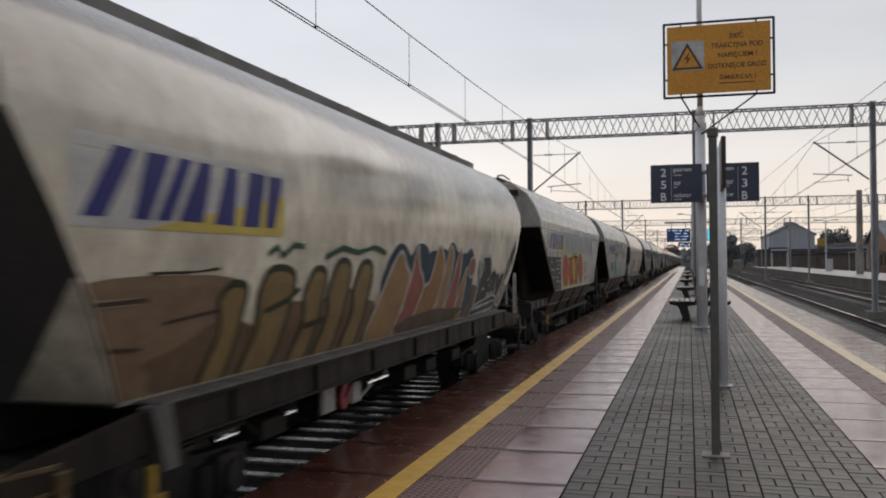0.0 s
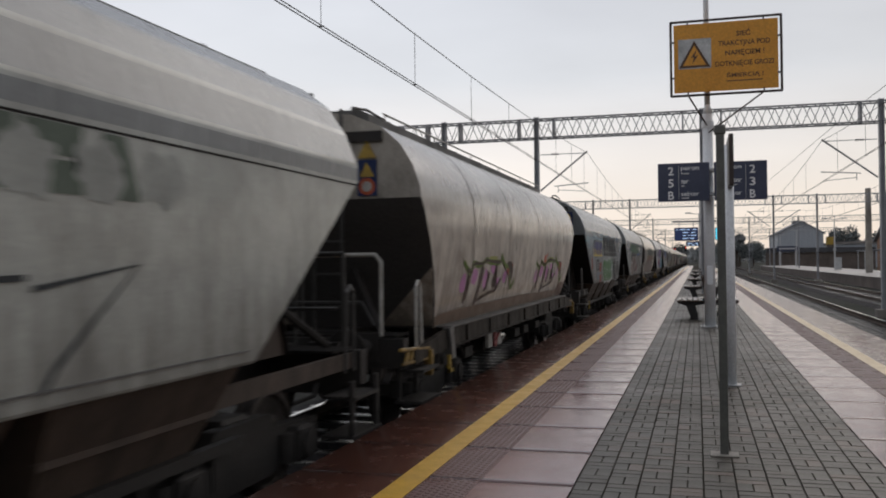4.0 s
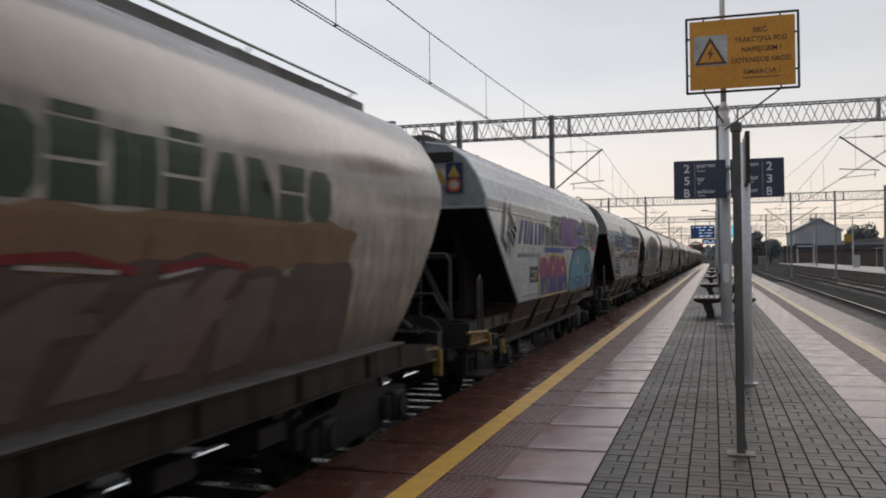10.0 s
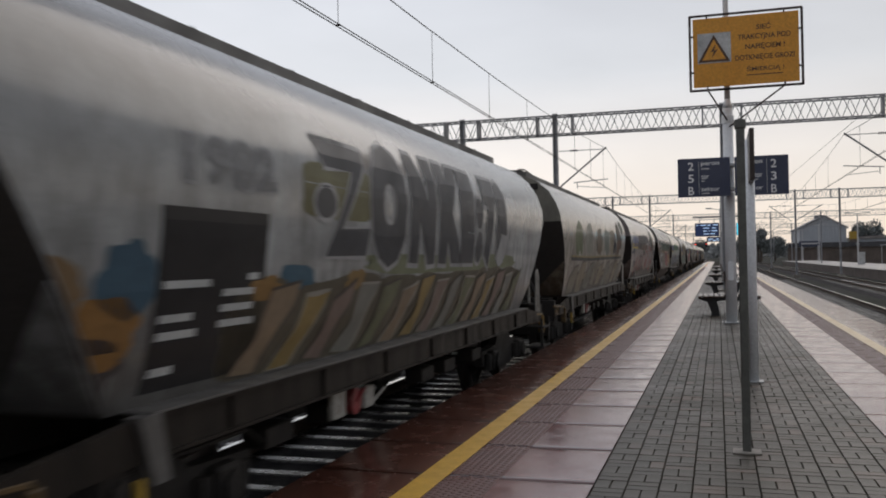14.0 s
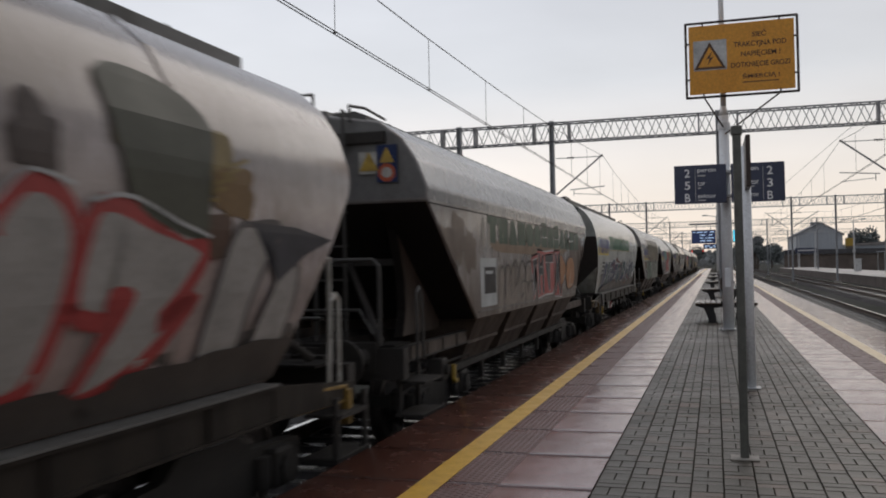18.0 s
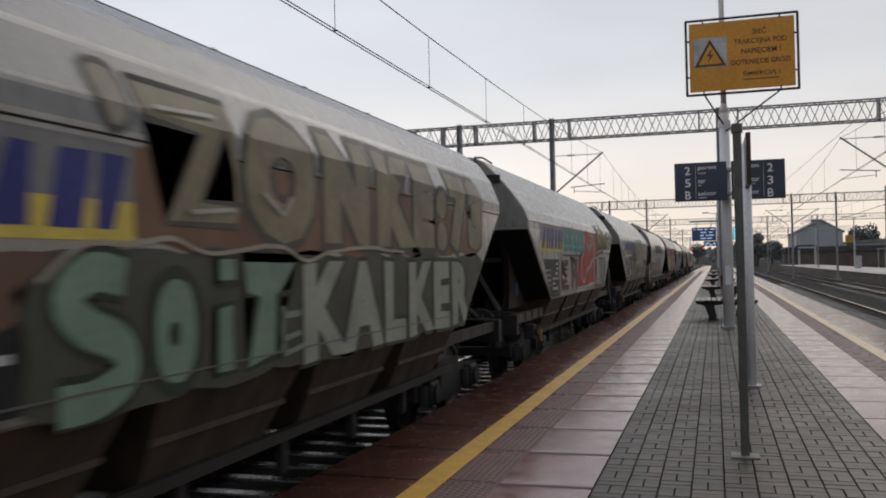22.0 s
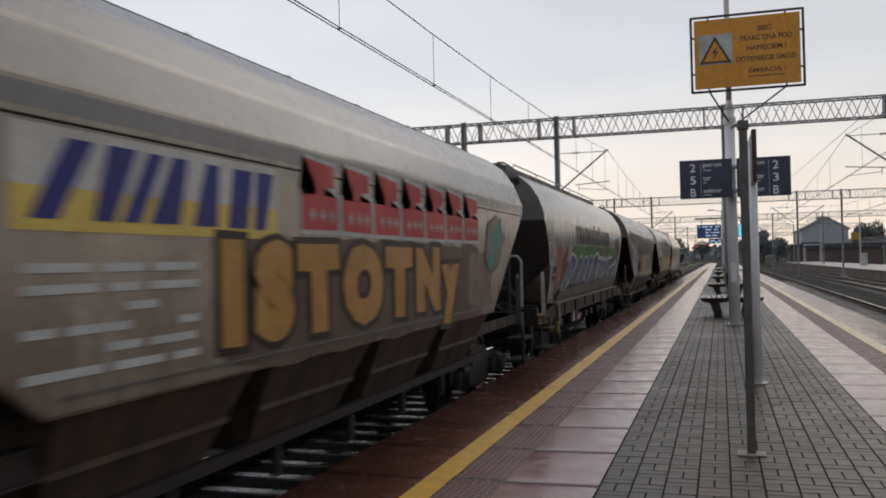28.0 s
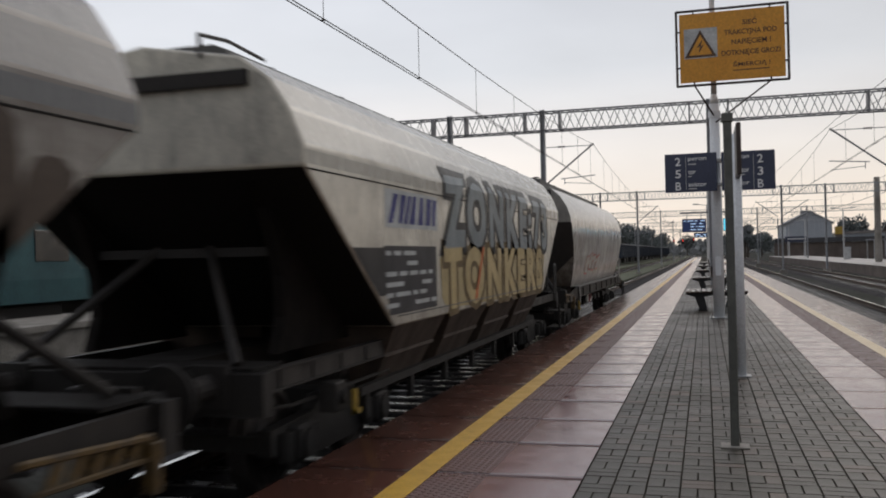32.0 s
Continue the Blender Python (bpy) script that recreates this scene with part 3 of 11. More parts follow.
ps = empty("platform_sign", pose(0.3, 19.55, 3.057), "navy platform, track and sector sign with white lettering on the mast", "sign")
for x0, x1, y, nm in ((-1.09, -0.05, -0.03, "left"), (0.04, 1.08, 0.02, "right")):
    bm = B()
    rounded_board(bm, x0, x1, y - 0.02, y + 0.02, -0.40, 0.40)
    part("board", bm, M["navy"], ps)
for rows_, xn, xl, xb in ((((("2", "peron"), ("5", "tor"), ("B", "sektor"))), -0.88, -0.62, -0.67), (((("2", "peron"), ("3", "tor"), ("B", "sektor"))), 0.74, 0.22, 0.66)):
    yy = -0.0525 if xn < 0 else -0.0025
    for i_, (n_, w_) in enumerate(rows_):
        zz = 0.15 - 0.255 * i_
        sign_text("lettering", n_, xn, yy, zz, 0.17, M["white"], ps, 0.11, 0.01)
        h_ = 0.09 if w_ != "tor" else 0.085
        wd = {"peron": 0.36, "tor": 0.15, "sektor": 0.36}[w_]
        x_ = xl if xn < 0 else 0.58 - wd
        sign_text("lettering", w_, x_, yy, zz + 0.07, h_, M["white"], ps, wd, 0.006)
        bm = B()
        box(bm, x_, x_ + wd * 0.45, yy - 0.0005, yy + 0.002, zz + 0.015, zz + 0.035)
        part("small_print_bar", bm, M["panel_grey"], ps)
    bm = B()
    box(bm, xb, xb + 0.008, yy - 0.0005, yy + 0.002, -0.36, 0.33)
    part("divider", bm, M["panel_grey"], ps)
for z in (-0.25, 0.25):
    bm = B()
    box(bm, -0.3, 0.2, 0.04, 0.5, z - 0.025, z + 0.025)
    part("bracket", bm, M["steel"], ps)

# ---- thin pole and sign post ----
tp = empty("sign_pole", pose(0.154, 7.14, 0), "dark green-grey steel pole set in the paving", "pole")
bm = B()
box(bm, -0.03, 0.03, -0.03, 0.03, 0, 2.40, 0.006)
part("pole", bm, M["green_pole"], tp)
bm = B()
box(bm, -0.04, 0.04, -0.04, 0.04, 2.36, 2.43, 0.008)
part("cap", bm, M["green_pole"], tp)
bm = B()
box(bm, -0.1, 0.1, -0.09, 0.09, 0.0, 0.012, 0.003)
part("base_plate", bm, M["concrete"], tp, "small concrete footing")
p2 = empty("sector_sign_post", pose(0.345, 10.98, 0), "light grey post with a dark sign seen edge-on", "sign post")
bm = B()
tube(bm, (0, 0, 0), (0, 0, 2.75), 0.05, 12)
part("pole", bm, M["grey_mast"], p2, smooth=True)
bm = B()
box(bm, -0.02, 0.03, -0.62, 0.45, 2.24, 2.80, 0.008)
part("sign_board", bm, M["frame_dark"], p2, "dark sign plate")
bm = B()
box(bm, -0.1, 0.1, -0.1, 0.1, 0, 0.012, 0.003)
part("base_plate", bm, M["steel"], p2)


# ---- benches ----
def bench(y):
    """Back-to-back bench with slatted seats."""
    b = empty("bench", pose(0.21, y, 0), "back-to-back bench of dark timber slats on black iron legs", "bench", "platform benches")
    for yy in (-0.75, 0.75):
        for s in (-1, 1):
            bm = B()
            prism(bm, [(s * 0.22, 0), (s * 0.42, 0), (s * 0.40, 0.06), (s * 0.50, 0.34), (s * 0.70, 0.40), (s * 0.70, 0.44), (s * 0.06, 0.44), (s * 0.06, 0.38), (s * 0.30, 0.34)], "y", yy - 0.03, yy + 0.03)
            part("leg", bm, M["iron"], b)
        bm = B()
        prism(bm, [(-0.03, 0.38), (0.03, 0.38), (0.05, 0.85), (-0.05, 0.85)], "y", yy - 0.03, yy + 0.03)
        part("back_post", bm, M["iron"], b)
    for s in (-1, 1):
        for k in range(5):
            bm = B()
            x = s * (0.16 + k * 0.125)
            box(bm, x - 0.05, x + 0.05, -0.95, 0.95, 0.442, 0.475, 0.006)
            part("seat_slat", bm, M["wood"], b)
        for k in range(3):
            bm = B()
            z = 0.55 + k * 0.12
            box(bm, s * 0.055 - 0.015, s * 0.055 + 0.015, -0.95, 0.95, z - 0.045, z + 0.045, 0.005)
            part("back_slat", bm, M["wood"], b)
    return b


b0 = bench(23.2)
for y in (34.5, 47.5, 62.0, 78.0):
    copy_thing(b0, pose(0.21, y, 0))


# ---- overhead line portals ----
def truss(bm, x0, x1, y0, y1, z0, z1, pitch, r):
    for y in (y0, y1):
        for z in (z0, z1):
            box(bm, x0, x1, y - r, y + r, z - r, z + r)
        x, up = x0, y == y0
        while x < x1 - 1e-6:
            xn = min(x + pitch / 2, x1)
            tube(bm, (x, y, z0 if up else z1), (xn, y, z1 if up else z0), r * 0.55, 4)
            x, up = xn, not up
    x = x0
    while x < x1:
        for z in (z0, z1):
            tube(bm, (x, y0, z), (x + pitch / 2, y1, z), r * 0.5, 4)
        x += pitch / 2
    return bm


def cantilever(xc, xt, y, zt, zc):
    """Bracket from the column at xc to the wires over xt."""
    s = 1 if xt > xc else -1
    cn = empty("catenary_bracket", pose(xc, y, 0), "overhead-line bracket with insulators and steady arm", "catenary bracket", "catenary brackets")
    d = xt - xc
    bm = B()
    tube(bm, (s * 0.15, 0, zc + 0.1), (d, 0, zt + 0.05), 0.035, 8)
    part("diagonal_tube", bm, M["gantry"], cn)
    bm = B()
    tube(bm, (s * 0.15, 0, zt - 0.02), (d, 0, zt - 0.02), 0.016, 6)
    part("stay_tube", bm, M["gantry"], cn)
    bm = B()
    for k in range(4):
        tube(bm, (d * 0.3 + s * 0.08 * k, 0, zt - 0.02), (d * 0.3 + s * (0.08 * k + 0.04), 0, zt - 0.02), 0.045, 8)
    part("insulator", bm, M["brown"], cn)
    bm = B()
    tube(bm, (d * 0.35, 0, zc + 0.28), (d * 1.02, 0, zc + 0.38), 0.02, 6)
    tube(bm, (d * 0.42, 0, zc + 0.28), (d * 0.42, 0, zc + 0.02), 0.016, 6)
    part("registration_arm", bm, M["gantry"], cn)
    bm = B()
    tube(bm, (d * 0.42, 0, zc + 0.12), (d, 0, zc + 0.02), 0.012, 6)
    part("steady_arm", bm, M["gantry"], cn)
    return cn


def portal(y, z0, z1, cols, x0, x1, pitch=0.66, r=0.028, w=0.095, steel="gantry"):
    g = empty("overhead_line_portal", pose(0, y, 0), "grey lattice-girder portal carrying the overhead line", "line portal", "overhead line portals")
    bm = B()
    truss(bm, x0, x1, -0.28, 0.28, z0, z1, pitch, r)
    part("lattice_girder", bm, M[steel], g)
    for x in cols:
        bm = B()
        prism(bm, [(x - w, -0.14), (x - w + 0.03, -0.14), (x - w + 0.03, -0.02), (x + w - 0.03, -0.02), (x + w - 0.03, -0.14), (x + w, -0.14),
                   (x + w, 0.14), (x + w - 0.03, 0.14), (x + w - 0.03, 0.02), (x - w + 0.03, 0.02), (x - w + 0.03, 0.14), (x - w, 0.14)], "z", -0.9, z1 + 0.12)
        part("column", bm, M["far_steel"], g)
        bm = B()
        box(bm, x - 0.3, x + 0.3, -0.3, 0.3, -0.95, -0.55 if abs(x - 0.24) > 1 else 0.06, 0.02)
        part("footing", bm, M["concrete"], g)
        for dx in (-0.75, 0.75):
            bm = B()
            box(bm, x + dx - 0.03, x + dx + 0.03, -0.3, 0.3, z0, z1)
            part("girder_splice", bm, M[steel], g)
    return g


YG = (38.0, 91.5, 137.0, 190.0, 250.0)
ZG0, ZG1 = 6.68, 7.47
portal(YG[0], ZG0, ZG1, (-17.2, -10.65, -6.55, 0.24, 6.9, 14.5), -24, 22)
# far girders take the paler steel, haze put into the colour
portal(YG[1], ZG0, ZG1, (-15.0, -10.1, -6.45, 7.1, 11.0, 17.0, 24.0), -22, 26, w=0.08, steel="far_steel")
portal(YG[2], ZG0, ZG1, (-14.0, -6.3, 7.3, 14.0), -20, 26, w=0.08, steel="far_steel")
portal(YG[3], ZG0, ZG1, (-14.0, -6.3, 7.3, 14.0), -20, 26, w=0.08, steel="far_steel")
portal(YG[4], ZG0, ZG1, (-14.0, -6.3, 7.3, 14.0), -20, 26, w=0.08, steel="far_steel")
for y in YG:
    cantilever(-6.55, -4.41, y, 6.0, 4.34)
    cantilever(6.9, 4.75, y, 6.05, 4.45)
    cantilever(6.9 if y != YG[0] else 14.5, 9.5, y, 6.05, 4.45)

# concrete pylon and signal posts far along the yard
bm = B()
tube(bm, (15.8, 93.5, -0.8), (15.8, 93.5, 8.1), 0.33, 10, 0.26)
tagged(part("pylon", bm, M["concrete"]), "thick grey concrete pylon beside the tracks", "pylon")


# ---- wires ----
def wire_run(xc, zc, zm, spans, sag, drop=5.4):
    """Contact wire pair and catenary messenger with droppers over one track."""
    g = empty("overhead_wires", pose(xc, 0, 0), "overhead contact wires and messenger with droppers", "overhead wires", "overhead wires")
    bm = B()
    for i, (a, b) in enumerate(zip(spans, spans[1:])):
        sa, sb = 0.0, 0.0
        n = 12
        def mess(f):
            return (sa + (sb - sa) * f) * 0.6, a + (b - a) * f, zm - 4 * sag * f * (1 - f)
        pts = [mess(k / n) for k in range(n + 1)]
        for p, q in zip(pts, pts[1:]):
            tube(bm, p, q, 0.009, 5)
        for o in (-0.03, 0.03):
            cm = B()
            tube(cm, (sa + o, a, zc), (sb + o, b, zc), 0.008, 5)
            part("contact_wire", cm, M["wire"], g)
        k = 1
        while a + k * drop < b - 1:
            f = k * drop / (b - a)
            x, y, z = mess(f)
            xx = sa + (sb - sa) * f
            dm = B()
            tube(dm, (x, y, z), (xx, y, zc), 0.005, 4)
            box(dm, xx - 0.035, xx + 0.035, y - 0.01, y + 0.01, zc - 0.006, zc + 0.012)
            part("dropper", dm, M["wire"], g)
            k += 1
    part("messenger_wire", bm, M["wire"], g)


wire_run(-4.41, 4.34, 6.0, (-20.0, 38.0, 91.5, 137.0, 190.0, 250.0, 330.0), 0.85, 3.79)
wire_run(4.75, 4.43, 6.05, (-20.0, 38.0, 91.5, 137.0, 190.0, 250.0, 330.0), 0.85)
wire_run(9.5, 4.43, 6.05, (-20.0, 38.0, 91.5, 137.0, 190.0, 250.0, 330.0), 0.85)
bm = B()
tube(bm, (6.9, -15, 6.2), (6.3, 38, 7.5), 0.012, 5)
tube(bm, (5.3, 38, 6.7), (4.9, 91, 7.4), 0.01, 5)
tagged(part("feeder_wire", bm, M["wire"]), "thin dark feeder cable between the portals", "cable")


# ---- the grain hopper wagons ----
P_PROF = [(1.45, 2.87), (1.33, 3.17), (1.16, 3.42), (0.90, 3.61), (0.0, 3.76)]
R_PROF = [(1.22, 1.17), (1.32, 1.50), (1.39, 1.85), (1.435, 2.22), (1.45, 2.60), (1.425, 2.85), (1.34, 3.10), (1.19, 3.34), (0.96, 3.54), (0.62, 3.69), (0.0, 3.78)]


P2_PROF = [(1.45, 2.72), (1.375, 2.91), (1.185, 3.19), (0.90, 3.52), (0.70, 3.72), (0.55, 3.80), (0.0, 3.87)]


def side_x(kind, z):
    """Half width of the wagon body at a height."""
    prof = {"P": [(1.45, 1.0)] + P_PROF, "P2": [(1.45, 1.0)] + P2_PROF, "R": R_PROF}[kind]
    if z <= prof[0][1]:
        return prof[0][0]
    for (xa, za), (xb, zb) in zip(prof, prof[1:]):
        if z <= zb:
            return xa + (xb - xa) * (z - za) / (zb - za)
    return 0.0


def body_mesh_P(P_PROF):
    bm = B()
    hl = 6.2
    top = P_PROF + [(-x, z) for x, z in P_PROF[-2::-1]]
    f_loop = [bm.verts.new((x, -hl, z)) for x, z in top]
    r_loop = [bm.verts.new((x, hl, z)) for x, z in top]
    def v(x, y, z):
        return bm.verts.new((x, y, z))
    ends = {}
    for sy in (-1, 1):
        for sx in (-1, 1):
            ends[sx, sy, 0] = v(sx * 1.45, sy * hl, P_PROF[0][1] - 0.15)
            ends[sx, sy, 1] = v(sx * 1.45, sy * 4.2, 1.30)
    k = len(top)
    for i in range(k - 1):
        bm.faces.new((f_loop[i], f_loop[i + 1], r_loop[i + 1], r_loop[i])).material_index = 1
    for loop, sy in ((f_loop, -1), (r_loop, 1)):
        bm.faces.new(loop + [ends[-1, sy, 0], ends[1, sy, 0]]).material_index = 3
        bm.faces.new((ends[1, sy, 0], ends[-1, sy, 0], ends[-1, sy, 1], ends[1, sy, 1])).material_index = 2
    for sx, i in ((1, 0), (-1, k - 1)):
        bm.faces.new((f_loop[i], r_loop[i], ends[sx, 1, 0], ends[sx, -1, 0])).material_index = 1
        bm.faces.new((ends[sx, -1, 0], ends[sx, 1, 0], ends[sx, 1, 1], ends[sx, -1, 1]))
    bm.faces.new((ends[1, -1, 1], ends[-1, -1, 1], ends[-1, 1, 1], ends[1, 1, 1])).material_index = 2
    bmesh.ops.recalc_face_normals(bm, faces=bm.faces)
    es = [e for e in bm.edges if len(e.link_faces) == 2 and e.calc_face_angle(0) > 0.15]
    bmesh.ops.bevel(bm, geom=es, offset=0.025, segments=2, affect="EDGES", profile=0.5)
    me = bpy.data.meshes.new("body")
    bm.to_mesh(me)
    bm.free()
    return me


def r_end(z):
    return 6.38 - max(0.0, 2.70 - z) * 0.74


def body_mesh_R():
    bm = B()
    fine = []
    for (xa, za), (xb, zb) in zip(R_PROF, R_PROF[1:]):
        for t in (0.0, 0.5):
            fine.append((xa + (xb - xa) * t, za + (zb - za) * t))
    fine.append(R_PROF[-1])
    prof = fine + [(-x, z) for x, z in fine[-2::-1]]
    st = [k / 12 for k in range(13)]
    rows = []
    for x, z in prof:
        e = r_end(z)
        rows.append([bm.verts.new((x, -e + 2 * e * s, z)) for s in st])
    for a, b in zip(rows, rows[1:]):
        for i in range(12):
            bm.faces.new((a[i], b[i], b[i + 1], a[i + 1])).material_index = 1 if min(a[i].co.z, b[i].co.z) > 3.53 else 0
    k = len(prof)
    for i in (0, 12):
        for j in range(k // 2):
            zt = prof[j + 1][1]
            try:
                f = bm.faces.new([rows[j][i], rows[j + 1][i], rows[k - 2 - j][i], rows[k - 1 - j][i]] if j + 1 != k - 2 - j else [rows[j][i], rows[j + 1][i], rows[k - 1 - j][i]])
                f.material_index = 2 if zt < 2.73 else 3
            except ValueError:
                pass
    bm.faces.new(rows[0] + rows[-1][::-1]).material_index = 2
    bmesh.ops.recalc_face_normals(bm, faces=bm.faces)
    for f in bm.faces:
        f.smooth = True
    for e in bm.edges:
        if len(e.link_faces) == 2 and e.calc_face_angle(0) > 0.5:
            e.smooth = False
    me = bpy.data.meshes.new("body")
    bm.to_mesh(me)
    bm.free()
    return me


def mesh_of(name, bm, *mats, smooth=False):
    me = bpy.data.meshes.new(name)
    bm.to_mesh(me)
    bm.free()
    for mt in mats:
        me.materials.append(mt)
    if smooth:
        me.shade_smooth()
    return me


G = {"P": body_mesh_P(P_PROF), "P2": body_mesh_P(P2_PROF), "R": body_mesh_R()}


def build_shared():
    # seam strip under the shoulder and lower lip of the flat-sided body
    bm = B()
    for s in (1,):
        box(bm, s * 1.45 - 0.006, s * 1.45 + 0.006, -6.15, 6.15, 2.688, 2.700)
    G["seam"] = mesh_of("panel_seam", bm, M["black"])
    bm = B()
    for s in (1,):
        box(bm, s * 1.45 - 0.012, s * 1.45 + 0.012, -4.1, 4.1, 1.395, 1.407)
    G["lip"] = mesh_of("side_lip", bm, M["strut_grey"])
    # roof lid and its edge rail
    for kind, zt in (("P", 3.70), ("R", 3.74)):
        bm = B()
        prism(bm, [(-0.66, zt - 0.10), (0.66, zt - 0.10), (0.66, zt + 0.03), (0.52, zt + 0.085), (-0.52, zt + 0.085), (-0.66, zt + 0.03)], "y", -5.95, 5.95)
        G["lid" + kind] = mesh_of("roof_lid", bm, M["lid_grey"])
        bm = B()
        box(bm, -0.05, 0.05, -0.04, 0.04, 0.0, 0.07)
        tube(bm, (-0.07, 0, 0.05), (0.07, 0, 0.05), 0.03, 8)
        G["latch"] = mesh_of("lid_latch", bm, M["gear"])
        bm = B()
        tube(bm, (0.72, -5.6, zt + 0.075), (0.72, 5.6, zt + 0.075), 0.014, 6)
        for j in range(6):
            tube(bm, (0.66, -5.5 + j * 2.2, zt + 0.0), (0.72, -5.5 + j * 2.2, zt + 0.075), 0.010, 5)
        G["edge" + kind] = mesh_of("roof_edge_rail", bm, M["handrail"])
    bm = B()
    pipe(bm, [(0.56, -6.22, 3.62), (0.56, -6.22, 3.80), (0.58, -5.8, 3.84), (0.60, -5.2, 3.80)], 0.018, 6)
    G["roofrail"] = mesh_of("roof_end_rail", bm, M["dark_rail"])
    bm = B()
    pipe(bm, [(0.18, -6.34, 3.70), (0.18, -6.34, 3.93), (-0.75, -6.34, 3.93), (-0.75, -6.3, 3.70)], 0.016, 6)
    G["roofhoop"] = mesh_of("roof_grab_hoop", bm, M["dark_rail"])
    bm = B()
    prism(bm, [(-0.37, 3.60), (0.32, 3.60), (0.32, 3.66), (0.27, 3.765), (-0.29, 3.765), (-0.37, 3.69)], "y", -6.21, -5.70)
    G["ventbox"] = mesh_of("roof_vent_box", bm, M["lid_grey"])
    bm = B()
    box(bm, -0.24, -0.02, -6.222, -6.212, 3.655, 3.70)
    G["slot"] = mesh_of("vent_slot", bm, M["iron"])
    # hopper chutes
    for i, yc in enumerate((-3.15, -1.05, 1.05, 3.15)):
        bm = B()
        for s in (1,):
            t = [(s * 1.40, yc - 0.92, 1.30), (s * 1.40, yc + 0.92, 1.30), (s * 0.1, yc + 0.92, 1.30), (s * 0.1, yc - 0.92, 1.30)]
            b = [(s * 1.08, yc - 0.72, 0.66), (s * 1.08, yc + 0.72, 0.66), (s * 0.2, yc + 0.72, 0.66), (s * 0.2, yc - 0.72, 0.66)]
            tv, bv = [bm.verts.new(p) for p in t], [bm.verts.new(p) for p in b]
            fs = [bm.faces.new(tv), bm.faces.new(bv)] + [bm.faces.new((tv[k], tv[(k + 1) % 4], bv[(k + 1) % 4], bv[k])) for k in range(4)]
            bmesh.ops.recalc_face_normals(bm, faces=fs)
            box(bm, s * 1.24 - 0.02, s * 1.24 + 0.02, yc - 0.84, yc + 0.84, 0.97, 1.01)
        G["chute%d" % i] = mesh_of("hopper_chute", bm, M["chute_rust"])
    bm = B()
    for s in (1,):
        box(bm, s * 1.16 - 0.04, s * 1.16 + 0.04, -4.5, 4.5, 0.66, 0.74)
        k = -4.2
        while k < 4.5:
            box(bm, s * 1.12 - 0.03, s * 1.12 + 0.03, k - 0.05, k + 0.05, 0.40, 0.70)
            k += 1.4
    G["outlet_rail"] = mesh_of("discharge_gear", bm, M["gear"])
    # centre sill, end sills
    bm = B()
    box(bm, -0.32, 0.32, -6.6, 6.6, 0.86, 1.18)
    G["sill"] = mesh_of("underframe", bm, M["gear"])
    bm = B()
    box(bm, -1.32, 1.32, -6.70, -6.54, 0.84, 1.16)
    G["headstock"] = mesh_of("headstock", bm, M["gear"])
    bm = B()
    box(bm, -1.2, 1.2, -6.62, -6.15, 1.165, 1.19)
    G["deck"] = mesh_of("end_deck", bm, M["black"])
    bm = B()
    for s in (1,):
        for e in (-1,):
            box(bm, s * 1.22 - 0.03, s * 1.22 + 0.03, min(e * 4.0, e * 6.6), max(e * 4.0, e * 6.6), 1.0, 1.14)
    G["stub"] = mesh_of("end_solebar", bm, M["brown"])
    bm = B()
    for yy in (-6.3, -5.7, -5.1, -4.5):
        box(bm, 1.19, 1.265, yy - 0.012, yy + 0.012, 1.0, 1.14)
    box(bm, 1.18, 1.27, -6.6, -4.0, 1.145, 1.16)
    box(bm, 1.18, 1.27, -6.6, -4.0, 0.99, 1.005)
    G["stub_rib"] = mesh_of("solebar_stiffener", bm, M["gear"])
    bm = B()
    pipe(bm, [(1.10, -6.5, 0.86), (1.14, -5.9, 0.80), (1.14, -3.6, 0.80), (1.06, -3.2, 0.62)], 0.018, 6)
    G["rod"] = mesh_of("brake_rod", bm, M["gear"])
    bm = B()
    box(bm, 1.16, 1.34, -5.42, -5.20, 0.66, 0.92, 0.015)
    tube(bm, (1.34, -5.31, 0.79), (1.39, -5.31, 0.79), 0.06, 12)
    G["valve"] = mesh_of("brake_valve_box", bm, M["gear"])
    # full-length solebar of the round-bodied wagon, with angled feet
    bm = B()
    for s in (1,):
        a = s * 1.36
        box(bm, a - 0.02, a + 0.02, -5.1, 5.1, 0.925, 1.165)
        box(bm, a - 0.05, a + 0.05, -5.1, 5.1, 1.145, 1.165)
        box(bm, a - 0.05, a + 0.05, -5.1, 5.1, 0.915, 0.935)
        for e in (-1, 1):
            prism(bm, [(e * 5.05, 1.165), (e * 6.5, 1.02), (e * 6.5, 0.86), (e * 5.05, 0.915)], "x", a - 0.03, a + 0.03)
        k = -4.2
        while k < 4.3:
            box(bm, a - 0.045, a + 0.045, k - 0.012, k + 0.012, 0.935, 1.15)
            k += 1.4
    G["solebar"] = mesh_of("solebar", bm, M["sole"])
    # lip strip in lighter grey, the sky-lit edge line put into its colour
    bm = B()
    box(bm, 1.20, 1.418, -5.1, 5.1, 1.167, 1.182)
    G["sole_lip"] = mesh_of("solebar_lip", bm, M["strut_grey"])
    bm = B()
    prism(bm, [(-5.22, 1.17), (-5.02, 1.17), (-4.93, 0.78), (-5.08, 0.78)], "x", 1.33, 1.43)
    G["sole_leg"] = mesh_of("solebar_leg", bm, M["strut_grey"])
    # brake change-over gear under the solebar, and a card holder
    bm = B()
    box(bm, 1.20, 1.26, -2.33, -2.07, 0.64, 0.90, 0.012)
    G["gear_plate"] = mesh_of("brake_lever_plate", bm, M["handrail"])
    bm = B()
